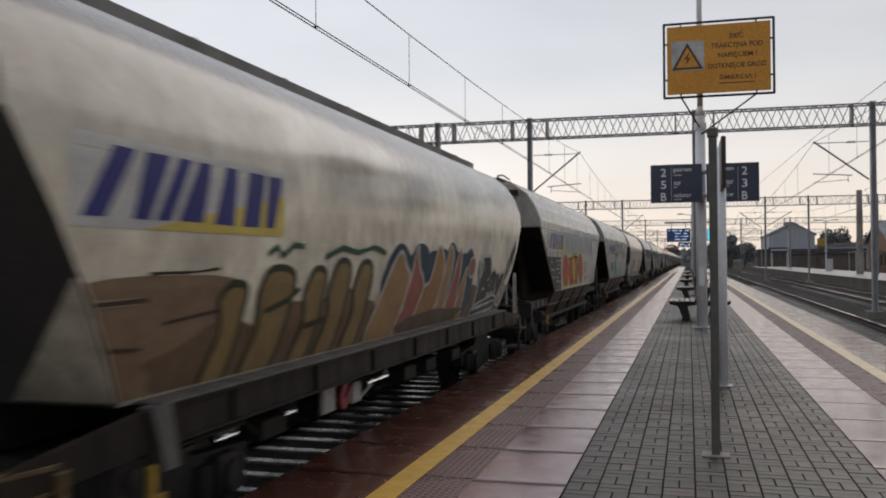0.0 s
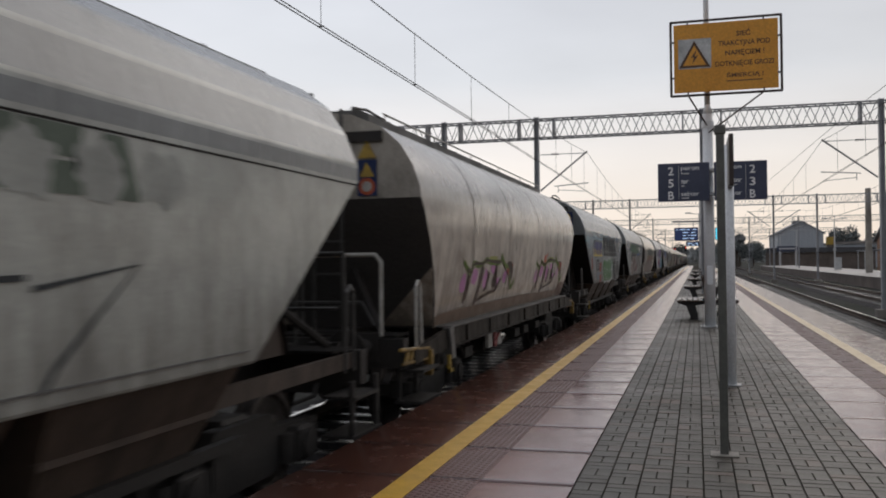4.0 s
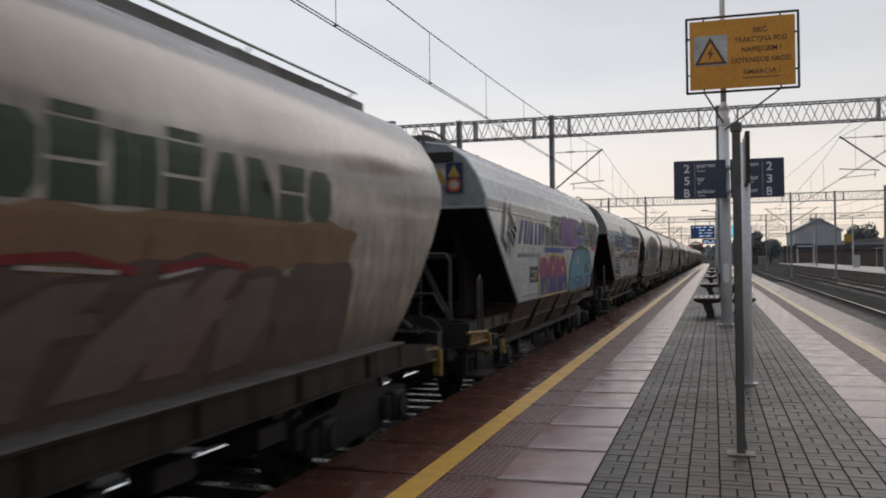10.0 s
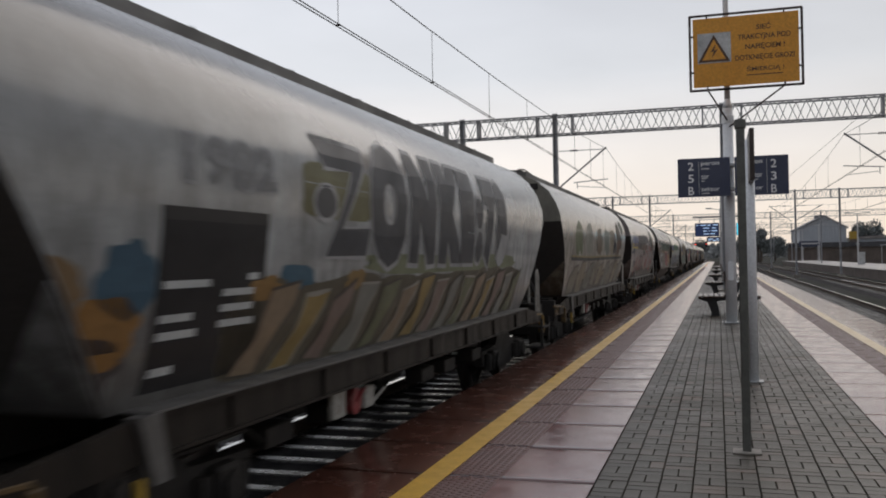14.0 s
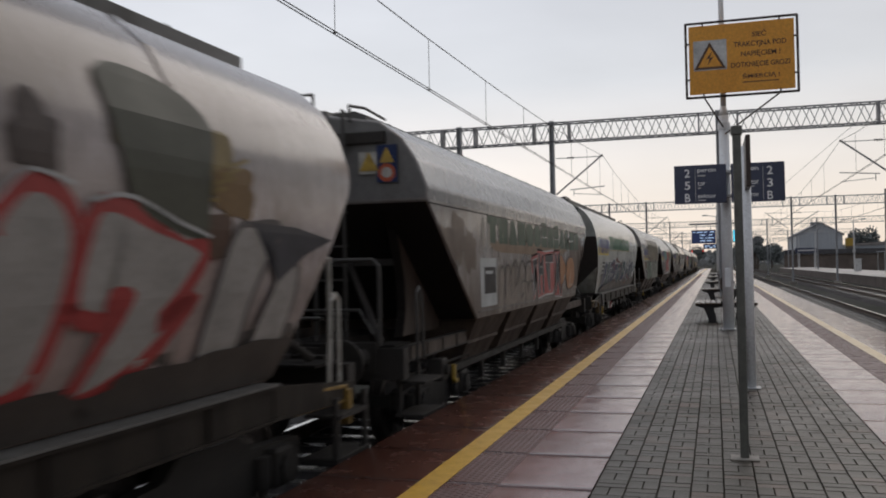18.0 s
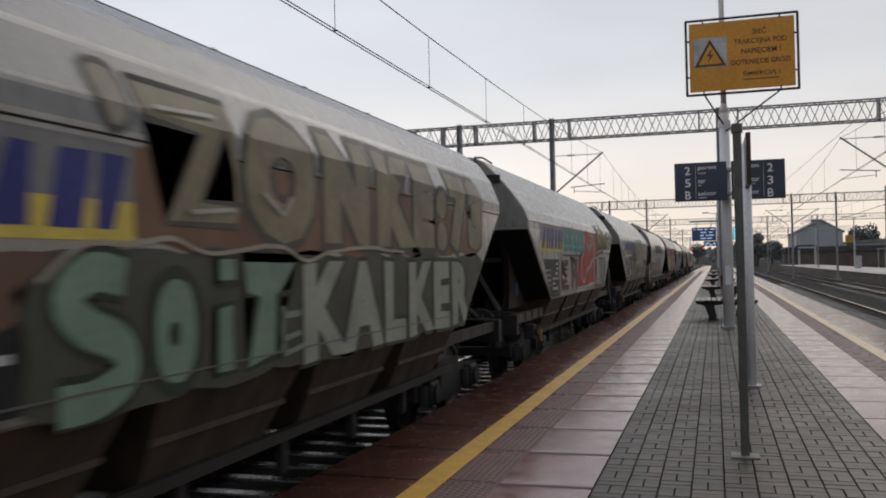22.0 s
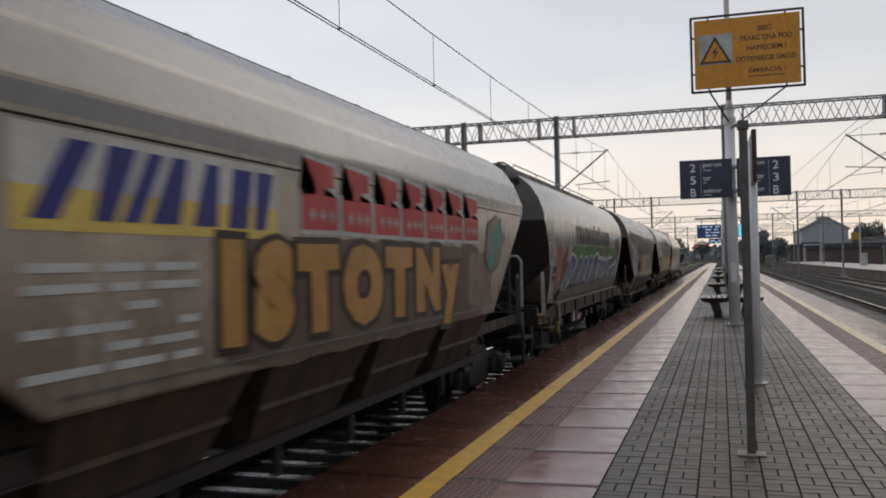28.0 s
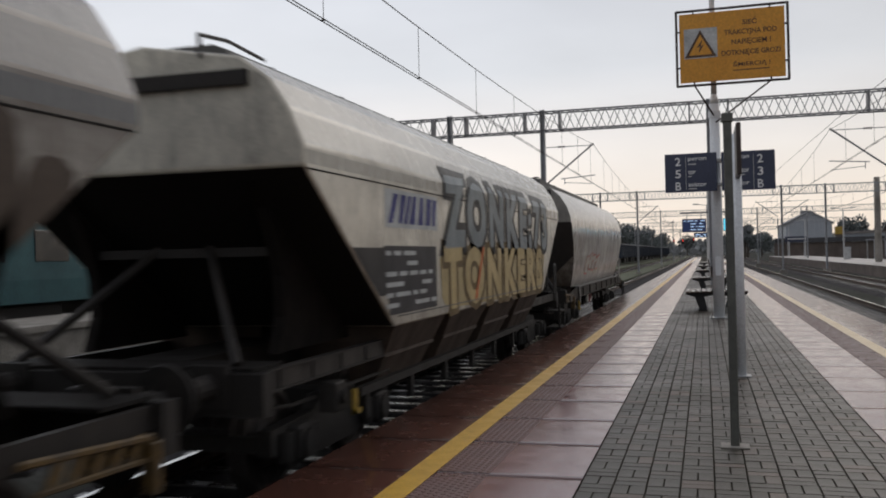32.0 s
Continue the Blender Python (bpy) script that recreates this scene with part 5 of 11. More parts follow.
for k, (kind, col, dirt, amt, lab, bf, rb) in enumerate(TRAIN):
    col = tuple((1.06 if kind == "P" else 1.16) * c * t for c, t in zip(col, (0.965, 1.0, 1.035)))
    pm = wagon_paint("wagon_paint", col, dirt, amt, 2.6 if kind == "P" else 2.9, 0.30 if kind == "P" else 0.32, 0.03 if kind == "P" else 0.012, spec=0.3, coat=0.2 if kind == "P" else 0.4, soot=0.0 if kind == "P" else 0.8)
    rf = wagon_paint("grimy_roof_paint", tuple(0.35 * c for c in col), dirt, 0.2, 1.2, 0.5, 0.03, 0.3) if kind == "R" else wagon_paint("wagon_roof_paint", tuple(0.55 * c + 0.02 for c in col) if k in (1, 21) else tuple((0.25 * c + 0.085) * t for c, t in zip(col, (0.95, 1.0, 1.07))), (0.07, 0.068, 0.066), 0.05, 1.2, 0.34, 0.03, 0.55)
    # end panels: body colour darkened for shade on the end faces, plus extra dirt
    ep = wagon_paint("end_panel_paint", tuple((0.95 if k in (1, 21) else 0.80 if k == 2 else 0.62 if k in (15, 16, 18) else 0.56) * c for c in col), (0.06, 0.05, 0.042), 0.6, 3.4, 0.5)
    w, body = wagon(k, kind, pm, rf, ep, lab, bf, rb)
    w.location.y = FRONTS[k] + 6.2
    BODIES.append(("P2" if k in (15, 16) else kind, body))


# ---- the yard and the far things ----
# hall, roof, wall and foliage colours are lightened, some bluish, to stand for haze
M.update({
    "teal": surface("teal_coach_paint", (0.02, 0.09, 0.10), (0.015, 0.06, 0.07), 0.5, 0, 1, 20, 0.1),
    "glass": surface("dark_window_glass", (0.02, 0.025, 0.03), None, 0.08, 0, 1, 20, 0),
    "hall": surface("grey_corrugated_sheet", (0.38, 0.41, 0.45), (0.32, 0.345, 0.38), 0.55, 0.1, 0.5, 6, 0.2, 0.05, stretch=(6, 6, 0.3)),
    "roof": surface("grey_felt_roof", (0.22, 0.225, 0.24), (0.17, 0.175, 0.19), 0.8, 0, 0.6, 8, 0.2),
    "roof_dark": surface("sooty_felt_coping", (0.085, 0.085, 0.09), (0.06, 0.06, 0.065), 0.8, 0, 0.6, 8, 0.2, spec=0.2),
    "redbrick": surface("weathered_red_brick_wall", (0.24, 0.13, 0.075), (0.17, 0.09, 0.055), 0.8, 0, 1.2, 30, 0.3),
    "darkwall": surface("sooty_brown_wall", (0.14, 0.11, 0.095), (0.095, 0.08, 0.07), 0.85, 0, 0.5, 12, 0.3),
    "leaf": surface("dull_green_foliage", (0.15, 0.168, 0.165), (0.11, 0.123, 0.125), 0.7, 0, 0.6, 8, 0.2, per=0.3),
    "bark": surface("grey_brown_bark", (0.09, 0.07, 0.055), None, 0.9, 0, 3, 20, 0.5),
    "bluewagon": surface("dark_blue_gondola_paint", (0.02, 0.035, 0.06), (0.03, 0.03, 0.035), 0.6, 0, 0.7, 12, 0.2),
    "lightpole": surface("white_lamp_post_paint", (0.52, 0.52, 0.52), (0.42, 0.42, 0.42), 0.5, 0, 2, 20, 0.05),
    "plat3": surface("pale_platform_paving", (0.24, 0.22, 0.21), (0.17, 0.155, 0.15), 0.45, 0, 0.5, 6, 0.2),
    "grassy": surface("dull_verge_grass", (0.075, 0.085, 0.04), (0.05, 0.055, 0.03), 0.95, 0, 0.5, 6, 0.8, 0.05),
})

p3 = platform_body("platform_far", 12.6, 19.0, 20, 196, -0.02, "neighbouring platform with pale paving beyond the tracks", M["darkwall"])
bm = B()
box(bm, 12.5, 19.1, 20, 196, -0.018, 0.03)
part("paving", bm, M["plat3"], p3)
p1 = platform_body("platform_left", -17.6, -14.9, -20, 80, -0.1, "concrete platform with a pale edge beyond the freight train")
bm = B()
box(bm, -17.6, -14.8, -20, 80, -0.098, 0.05)
part("paving", bm, M["concrete"], p1)
bm = B()
box(bm, -8.3, -6.0, 55, 420, -0.85, -0.66)
tagged(part("verge", bm, M["grassy"]), "dull grass verge between the tracks", "verge", kind="structure")
bm = B()
box(bm, -40, -10.8, 60, 420, -0.85, -0.60)
tagged(part("verge_wide", bm, M["grassy"]), "dull grass verge beside the yard", "verge", kind="structure")


def coach(y):
    c = empty("parked_coach", pose(-19.5, y, RAIL), "teal passenger coach standing at the next platform", "coach", "parked coaches")
    bm = B()
    prism(bm, [(-1.42, 0.95), (1.42, 0.95), (1.45, 1.6), (1.42, 3.3), (1.1, 3.85), (0.5, 4.05), (-0.5, 4.05), (-1.1, 3.85), (-1.42, 3.3), (-1.45, 1.6)], "y", -12, 12)
    part("body", bm, M["teal"], c)
    for k in range(9):
        bm = B()
        box(bm, 1.42, 1.46, -10.9 + k * 2.5, -9.5 + k * 2.5, 2.1, 3.0, 0.02)
        part("window", bm, M["glass"], c)
    for yy in (-8.5, 8.5):
        bm = B()
        box(bm, -1.1, 1.1, yy - 1.6, yy + 1.6, 0.35, 0.9, 0.05)
        part("bogie", bm, M["gear"], c)
        for d in (-1.2, 1.2):
            bm = B()
            tube(bm, (-0.8, yy + d, 0.46), (0.8, yy + d, 0.46), 0.46, 20)
            part("wheelset", bm, M["wheel"], c)
    bm = B()
    box(bm, -1.2, 1.2, -5, 5, 0.45, 0.95, 0.05)
    part("underfloor_box", bm, M["gear"], c)
    return c


c0 = coach(4)
copy_thing(c0, pose(-19.5, 29.5, RAIL))


def gondola(y):
    g = empty("gondola_wagon", pose(-14.2, y, RAIL), "dark blue open freight wagon standing in the yard", "freight wagon", "parked freight wagons")
    bm = B()
    box(bm, -1.45, 1.45, -6.4, 6.4, 1.2, 3.35)
    part("body", bm, M["bluewagon"], g)
    for k in range(9):
        bm = B()
        box(bm, 1.44, 1.53, -6.3 + k * 1.55, -6.18 + k * 1.55, 1.2, 3.35)
        part("side_rib", bm, M["bluewagon"], g)
    bm = B()
    box(bm, -1.5, 1.5, -6.5, 6.5, 3.3, 3.42)
    part("top_rim", bm, M["steel"], g)
    for yy in (-4.6, 4.6):
        bm = B()
        box(bm, -1.1, 1.1, yy - 1.3, yy + 1.3, 0.3, 1.1, 0.05)
        part("bogie", bm, M["gear"], g)
    return g


track(-14.2, 110, 420, 120, 122)
g0 = gondola(150)
for k in range(1, 14):
    copy_thing(g0, pose(-14.2, 150 + k * 14.1, RAIL))


def lamp_post(x, y, h=8.5):
    p = empty("street_lamp", pose(x, y, 0), "slim white platform lamp post", "lamp post", "platform lamp posts")
    bm = B()
    tube(bm, (0, 0, 0), (0, 0, h), 0.10, 8, 0.06)
    part("pole", bm, M["lightpole"], p)
    for s in (-1, 1):
        bm = B()
        tube(bm, (0, 0, h - 0.1), (s * 0.9, 0, h + 0.05), 0.035, 6)
        part("arm", bm, M["lightpole"], p)
        bm = B()
        box(bm, s * 1.1 - 0.3, s * 1.1 + 0.3, -0.13, 0.13, h - 0.0, h + 0.12, 0.02)
        part("lamp_head", bm, M["steel"], p)
    bm = B()
    box(bm, -0.16, 0.16, -0.16, 0.16, h * 0.38, h * 0.42)
    part("junction_band", bm, M["steel"], p)
    return p


l0 = lamp_post(16.0, 117.0, 6.2)
for y in (160.0, 190.0):
    copy_thing(l0, pose(16.0, y, 0))
copy_thing(l0, pose(0.24, 47.0, 0))
copy_thing(l0, pose(0.24, 70.0, 0))
copy_thing(l0, pose(0.24, 96.0, 0))

cb = empty("relay_cabinet", pose(16.6, 118.6, 0.03), "pale grey trackside cabinet on the far platform", "cabinet")
bm = B()
box(bm, -0.35, 0.35, -0.3, 0.3, 0, 1.45, 0.02)
part("body", bm, M["panel_grey"], cb)
bm = B()
box(bm, -0.4, 0.4, -0.35, 0.35, 1.45, 1.52, 0.01)
part("lid", bm, M["steel"], cb)
bm = B()
box(bm, -0.3, 0.3, -0.315, -0.303, 0.1, 1.38)
part("door", bm, M["panel_grey"], cb)

nb = empty("station_board", pose(15.0, 165, 0), "dark station name board with an unreadable pale line on two posts", "sign")
for s in (-1, 1):
    bm = B()
    tube(bm, (s * 1.3, 0, 0), (s * 1.3, 0, 3.6), 0.06, 6)
    part("post", bm, M["lightpole"], nb)
bm = B()
box(bm, -1.7, 1.7, -0.05, 0.05, 2.7, 3.6, 0.01)
part("board", bm, M["navy"], nb)
bm = B()
box(bm, -1.3, 1.3, -0.058, -0.052, 3.05, 3.3)
part("text_bar", bm, M["panel_grey"], nb)

# corrugated hall
hl = empty("storage_hall", pose(22.9, 232, -0.8), "large grey corrugated storage hall with a gabled roof", "building")
bm = B()
prism(bm, [(-4.9, 0), (4.9, 0), (4.9, 8.0), (0.3, 10.7), (-4.9, 8.0)], "y", -12, 12)
part("wall", bm, M["hall"], hl)
for s, pts in ((-1, [(-5.3, 7.8), (0.3, 10.7), (0.3, 10.95), (-5.3, 8.05)]), (1, [(5.3, 7.8), (0.3, 10.7), (0.3, 10.95), (5.3, 8.05)])):
    bm = B()
    prism(bm, pts, "y", -12.4, 12.4)
    part("roof", bm, M["roof"], hl)
for k in range(13):
    bm = B()
    box(bm, -4.85 + k * 0.8, -4.75 + k * 0.8, -12.06, -12.0, 0, 7.9)
    part("wall_rib", bm, M["hall"], hl)
bm = B()
box(bm, -0.6, 1.2, -1, 1, 10.5, 11.4, 0.05)
part("roof_vent", bm, M["roof"], hl)
bm = B()
box(bm, 1.0, 3.6, -12.1, -12.0, 0, 4.2)
part("gate", bm, M["roof"], hl)

# brick station building
sb = empty("brick_building", pose(27.6, 140, -0.8), "weathered brick railway building with a grey gabled roof", "building")
bm = B()
prism(bm, [(0, 0), (16, 0), (16, 5.0), (8, 7.9), (0, 5.0)], "x", 0, 22)
part("wall", bm, M["redbrick"], sb)
for pts in ([(-0.5, 4.75), (8, 7.9), (8, 8.15), (-0.5, 5.0)], [(16.5, 4.75), (8, 7.9), (8, 8.15), (16.5, 5.0)]):
    bm = B()
    prism(bm, pts, "x", -0.5, 22.5)
    part("roof", bm, M["roof"], sb)
for yy in (2.0, 5.2, 9.6, 12.8):
    w = None
    bm = B()
    box(bm, -0.06, 0.0, yy - 0.6, yy + 0.6, 1.2, 3.2)
    w = part("window", bm, M["panel_grey"], sb)
    bm = B()
    box(bm, -0.075, -0.062, yy - 0.5, yy - 0.04, 1.3, 3.1)
    part("pane", bm, M["glass"], w)
    bm = B()
    box(bm, -0.075, -0.062, yy + 0.04, yy + 0.5, 1.3, 3.1)
    part("pane", bm, M["glass"], w)
    bm = B()
    box(bm, -0.1, 0.0, yy - 0.75, yy + 0.75, 3.25, 3.45)
    part("lintel", bm, M["concrete"], w)
bm = B()
box(bm, -0.05, 0.0, 6.9, 8.1, 0.1, 2.5)
part("door", bm, M["darkwall"], sb)
bm = B()
bmesh.ops.create_circle(bm, cap_ends=True, segments=16, radius=0.6, matrix=Matrix.Translation((-0.04, 8, 5.8)) @ pose(0, 0, 0, 0, -90, 0))
part("round_window", bm, M["panel_grey"], sb)
for xx in (3, 7, 11, 15, 19):
    bm = B()
    box(bm, xx - 0.6, xx + 0.6, -0.06, 0.0, 1.2, 3.2)
    part("window", bm, M["glass"], sb)
bm = B()
box(bm, -3.4, -0.5, 1.0, 14.0, 3.3, 3.45)
part("canopy", bm, M["roof"], sb)
for yy in (1.5, 7.5, 13.5):
    bm = B()
    tube(bm, (-3.2, yy, 0), (-3.2, yy, 3.3), 0.09, 8)
    part("canopy_post", bm, M["steel"], sb)

# yard wall, shed and a yellow container beyond the far platform's end
yw = empty("yard_wall", pose(0, 205, 0), "sooty brown wall with a dark coping beyond the far platform", "wall")
for k in range(9):
    x = 14.4 + k * 2.4
    bm = B()
    box(bm, x, x + 2.36, 0.0, 0.3, -0.9, 2.75, 0.02)
    part("wall_panel", bm, M["darkwall"], yw)
    bm = B()
    box(bm, x - 0.15, x + 0.15, -0.12, 0.0, -0.9, 2.75, 0.02)
    part("wall_pier", bm, M["darkwall"], yw)
    bm = B()
    prism(bm, [(x, -0.5), (x + 2.38, -0.5), (x + 2.38, 0.6), (x, 0.6)], "z", 2.78, 3.75)
    part("wall_coping", bm, M["roof_dark"], yw)
ct = empty("yellow_container", pose(28.2, 212, -0.8), "yellow container on a dark stand behind the yard wall", "container")
bm = B()
box(bm, -0.85, 0.85, -0.9, 0.9, 5.2, 6.9, 0.04)
part("body", bm, M["yellow"], ct)
bm = B()
box(bm, -0.7, 0.7, -0.8, 0.8, 0.0, 5.2)
part("stand", bm, M["darkwall"], ct)
sh = empty("low_shed", pose(35.5, 238, -0.8), "low pale shed with a lean-to roof beyond the wall", "shed")
bm = B()
box(bm, -4.5, 6, -5, 5, 0, 5.6)
part("wall", bm, M["hall"], sh)
bm = B()
prism(bm, [(-4.9, 5.6), (6.4, 5.6), (6.4, 6.5), (-4.9, 6.0)], "y", -5.4, 5.4)
part("roof", bm, M["plat3"], sh)


# ---- trees ----
def tree(x, y, h, r, seed):
    rr = random.Random(seed)
    t = empty("tree", pose(x, y, -0.8), "leafy tree beyond the yard, pale bluish haze in its colour", "tree", "trees")
    bm = B()
    tube(bm, (0, 0, 0), (0.1, 0, h * 0.55), 0.035 * h, 8, 0.018 * h)
    for k in range(6):
        a = rr.uniform(0, 6.28)
        z = h * rr.uniform(0.3, 0.55)
        tube(bm, (0, 0, z), (math.cos(a) * r * 0.6, math.sin(a) * r * 0.6, z + h * 0.22), 0.012 * h, 6, 0.005 * h)
    part("trunk", bm, M["bark"], t)
    vs, fs = [], []
    lobes = [(rr.uniform(-0.5, 0.5) * r, rr.uniform(-0.5, 0.5) * r, h * rr.uniform(0.45, 0.82), r * rr.uniform(0.4, 0.62)) for _ in range(9)]
    for k in range(1100):
        lx, ly, lz, lr = lobes[k % 9]
        d = Vector((rr.gauss(0, 1), rr.gauss(0, 1), rr.gauss(0, 1))).normalized() * lr * rr.uniform(0.55, 1.05)
        c = Vector((lx, ly, lz)) + Vector((d.x, d.y, d.z * 0.85))
        s = rr.uniform(0.18, 0.42)
        q = Euler((rr.uniform(0, 6), rr.uniform(0, 6), 0)).to_matrix()
        n = len(vs)
        for u, v in ((-1, -0.6), (1, -0.6), (0.6, 0.8), (-0.6, 0.8)):
            vs.append(c + q @ Vector((u * s, v * s, 0.1 * s * u)))
        fs.append((n, n + 1, n + 2, n + 3))
    me = bpy.data.meshes.new("crown")
    me.from_pydata(vs, [], fs)
    me.materials.append(M["leaf"])
    part("crown", me, None, t)
    return t


for i, (x, y, h, r) in enumerate(((38, 262, 11.5, 4.2), (46, 252, 12, 4.5), (10.6, 262, 10.6, 2.6), (11.8, 275, 9.0, 2.6), (8.6, 300, 8.0, 3.0), (14.5, 330, 8, 4), (17, 300, 7.5, 4), (19.5, 340, 8, 5), (33, 300, 9, 4), (36, 330, 9, 5),
                                  (-22, 250, 11, 4.5), (-26, 262, 12, 5), (-19, 290, 11, 5), (-30, 245, 10, 4.5), (-16, 360, 10, 5), (-24, 340, 11, 5), (48, 205, 10, 4), (-8, 430, 10, 5), (4, 440, 10, 5), (10, 420, 10, 5))):
    tree(x, y, h, r, 40 + i)

# far woods
rr = random.Random(5)
vs, fs = [], []
for k in range(9000):
    x = rr.uniform(-260, 260)
    y = rr.uniform(560, 640)
    top = 9 + 5 * noise.noise((x * 0.03, 0, 0)) + 3 * noise.noise((x * 0.15, 4, 0))
    c = Vector((x, y, -0.8 + top * rr.random() ** 0.6))
    s = rr.uniform(0.7, 1.6)
    q = Euler((rr.uniform(0, 6), rr.uniform(0, 6), 0)).to_matrix()
    n = len(vs)
    for u, v in ((-1, -0.7), (1, -0.7), (0.6, 0.8), (-0.6, 0.8)):
        vs.append(c + q @ Vector((u * s, v * s, 0)))
    fs.append((n, n + 1, n + 2, n + 3))
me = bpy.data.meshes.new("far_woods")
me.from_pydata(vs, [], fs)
# foliage colour paled to grey so that it carries the distance haze
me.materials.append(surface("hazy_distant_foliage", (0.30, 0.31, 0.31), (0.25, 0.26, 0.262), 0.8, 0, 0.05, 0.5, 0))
tagged(part("far_woods", me, None), "distant woods on the horizon, pale grey haze in their colour", "woods", kind="stuff")


# ---- signals and displays ----
def signal(x, y, z):
    s = empty("railway_signal", pose(x, y, -0.8), "railway signal showing a red light", "signal", "railway signals")
    bm = B()
    tube(bm, (0, 0, 0), (0, 0, z + 1.6), 0.09, 8)
    part("post", bm, M["gantry"], s)
    bm = B()
    box(bm, -0.3, 0.3, -0.2, -0.08, z - 0.3, z + 1.5, 0.04)
    part("signal_head", bm, M["iron"], s)
    bm = B()
    tube(bm, (0, -0.26, z + 0.8), (0, -0.2, z + 0.8), 0.14, 14)
    part("red_lamp", bm, M["red_lamp"], s, "lit red lamp")
    return s


for x, y, z in ((-9.8, 300, 5.0), (-6.9, 300, 5.0), (-3.6, 300, 5.2), (7.6, 240, 4.4)):
    signal(x, y, z)


def display(x0, x1, z0, z1, y, mat, lab, rows):
    d = empty("departure_display", pose((x0 + x1) / 2, y, 0), lab, "display", "departure displays")
    w = (x1 - x0) / 2
    bm = B()
    box(bm, -w, w, -0.1, 0.1, z0, z1, 0.01)
    part("housing", bm, M["iron"], d)
    bm = B()
    box(bm, -w + 0.03, w - 0.03, -0.112, -0.102, z0 + 0.03, z1 - 0.03)
    part("screen", bm, mat, d)
    rr = random.Random(int(x0 * 100))
    for r in range(rows):
        x = -w + 0.1 if r == 0 or rows < 4 else -0.30 * w
        z = z1 - 0.1 - (z1 - z0 - 0.1) * r / rows
        while x < (w - 0.15 if r == 0 or rows < 4 else 0.45 * w):
            q = rr.uniform(0.08, 0.35)
            bm = B()
            box(bm, x, min(x + q, w - 0.08), -0.118, -0.1135, z - 0.055, z)
            part("text_bar", bm, M["screen_text"], d)
            x += q + rr.uniform(0.06, 0.2)
    for s in (-0.6, 0.6):
        bm = B()
        tube(bm, (s * w, 0, z1), (s * w, 0, max(3.8, z1 + 0.1) if z1 > 3 else 2.63), 0.025, 6)
        part("hanger", bm, M["gantry"], d)
    return d


display(-1.37, 0.07, 2.62, 3.45, 58.3, M["screen"], "lit blue departure display hanging over the platform", 4)
display(-0.68, 0.12, 2.28, 2.58, 58.3, M["screen"], "small lit blue display with pale lines", 2)
display(1.08, 1.78, 2.66, 3.42, 58.3, M["screen_cyan"], "bright cyan display hanging over the platform", 3)
df = empty("display_frame", pose(0.2, 58.3, 0), "grey post and beam carrying the displays", "frame")
bm = B()
tube(bm, (0.1, 0, 0), (0.1, 0, 3.9), 0.08, 10)
part("post", bm, M["gantry"], df)
bm = B()
box(bm, -1.7, 1.7, -0.05, 0.05, 3.78, 3.88)
part("beam", bm, M["gantry"], df)

# ballast stones showing between the sleepers
rr = random.Random(11)
vs, fs = [], []
for k in range(5200):
    x, y = TRACK_L + rr.uniform(-1.9, 1.2), rr.uniform(5.5, 24)
    z = RAIL - 0.235 - max(0.0, abs(x - TRACK_L) - 1.45) * 0.4
    s = rr.uniform(0.018, 0.042)
    n = len(vs)
    q = Euler((rr.uniform(0, 6), rr.uniform(0, 6), rr.uniform(0, 6))).to_matrix()
    for v in ((1, 0, 0), (-1, 0, 0), (0, 1, 0), (0, -1, 0), (0, 0, 0.7), (0, 0, -0.7)):
        vs.append(Vector((x, y, z)) + q @ (Vector(v) * s * rr.uniform(0.75, 1.2)))
    fs += [tuple(n + i for i in f) for f in ((0, 2, 4), (2, 1, 4), (1, 3, 4), (3, 0, 4), (2, 0, 5), (1, 2, 5), (3, 1, 5), (0, 3, 5))]
me = bpy.data.meshes.new("ballast_stones")
me.from_pydata(vs, [], fs)
me.materials.append(M["ballast"])
tagged(part("ballast_stones", me, None), "loose wet ballast stones between the sleepers", "ballast", kind="stuff")


# ---- lettering, plates and graffiti on the wagon sides ----
_pal = {}


def ink(r, g, b):
    key = (r, g, b)
    if key not in _pal:
        _pal[key] = spray("spray_paint", tuple(min(1.15 * c, 0.62) for c in key) if max(key) > 0.1 else key)
    return _pal[key]


BLUE, WHITE, BLK, YEL, GRN = ink(0.02, 0.025, 0.16), ink(0.50, 0.50, 0.48), ink(0.018, 0.018, 0.02), ink(0.55, 0.42, 0.10), ink(0.02, 0.09, 0.035)
PAPER, SILVER, RED, PALE = ink(0.46, 0.46, 0.44), ink(0.36, 0.37, 0.37), ink(0.34, 0.03, 0.02), ink(0.42, 0.44, 0.44)


def lay(k, name, polys, mat, lift, label="", wob=0.0, seed=0.0):
    """Lays flat polygons, given as (along, up), on the platform side of wagon k."""
    kind, body = BODIES[k]
    bm = B()
    for pts in polys:
        try:
            bm.faces.new([bm.verts.new((0, y, z)) for y, z in pts])
        except ValueError:
            pass
    bmesh.ops.triangulate(bm, faces=[f for f in bm.faces if len(f.verts) > 4])
    return settle_paint(bm, k, name, mat, lift, label, wob, seed)


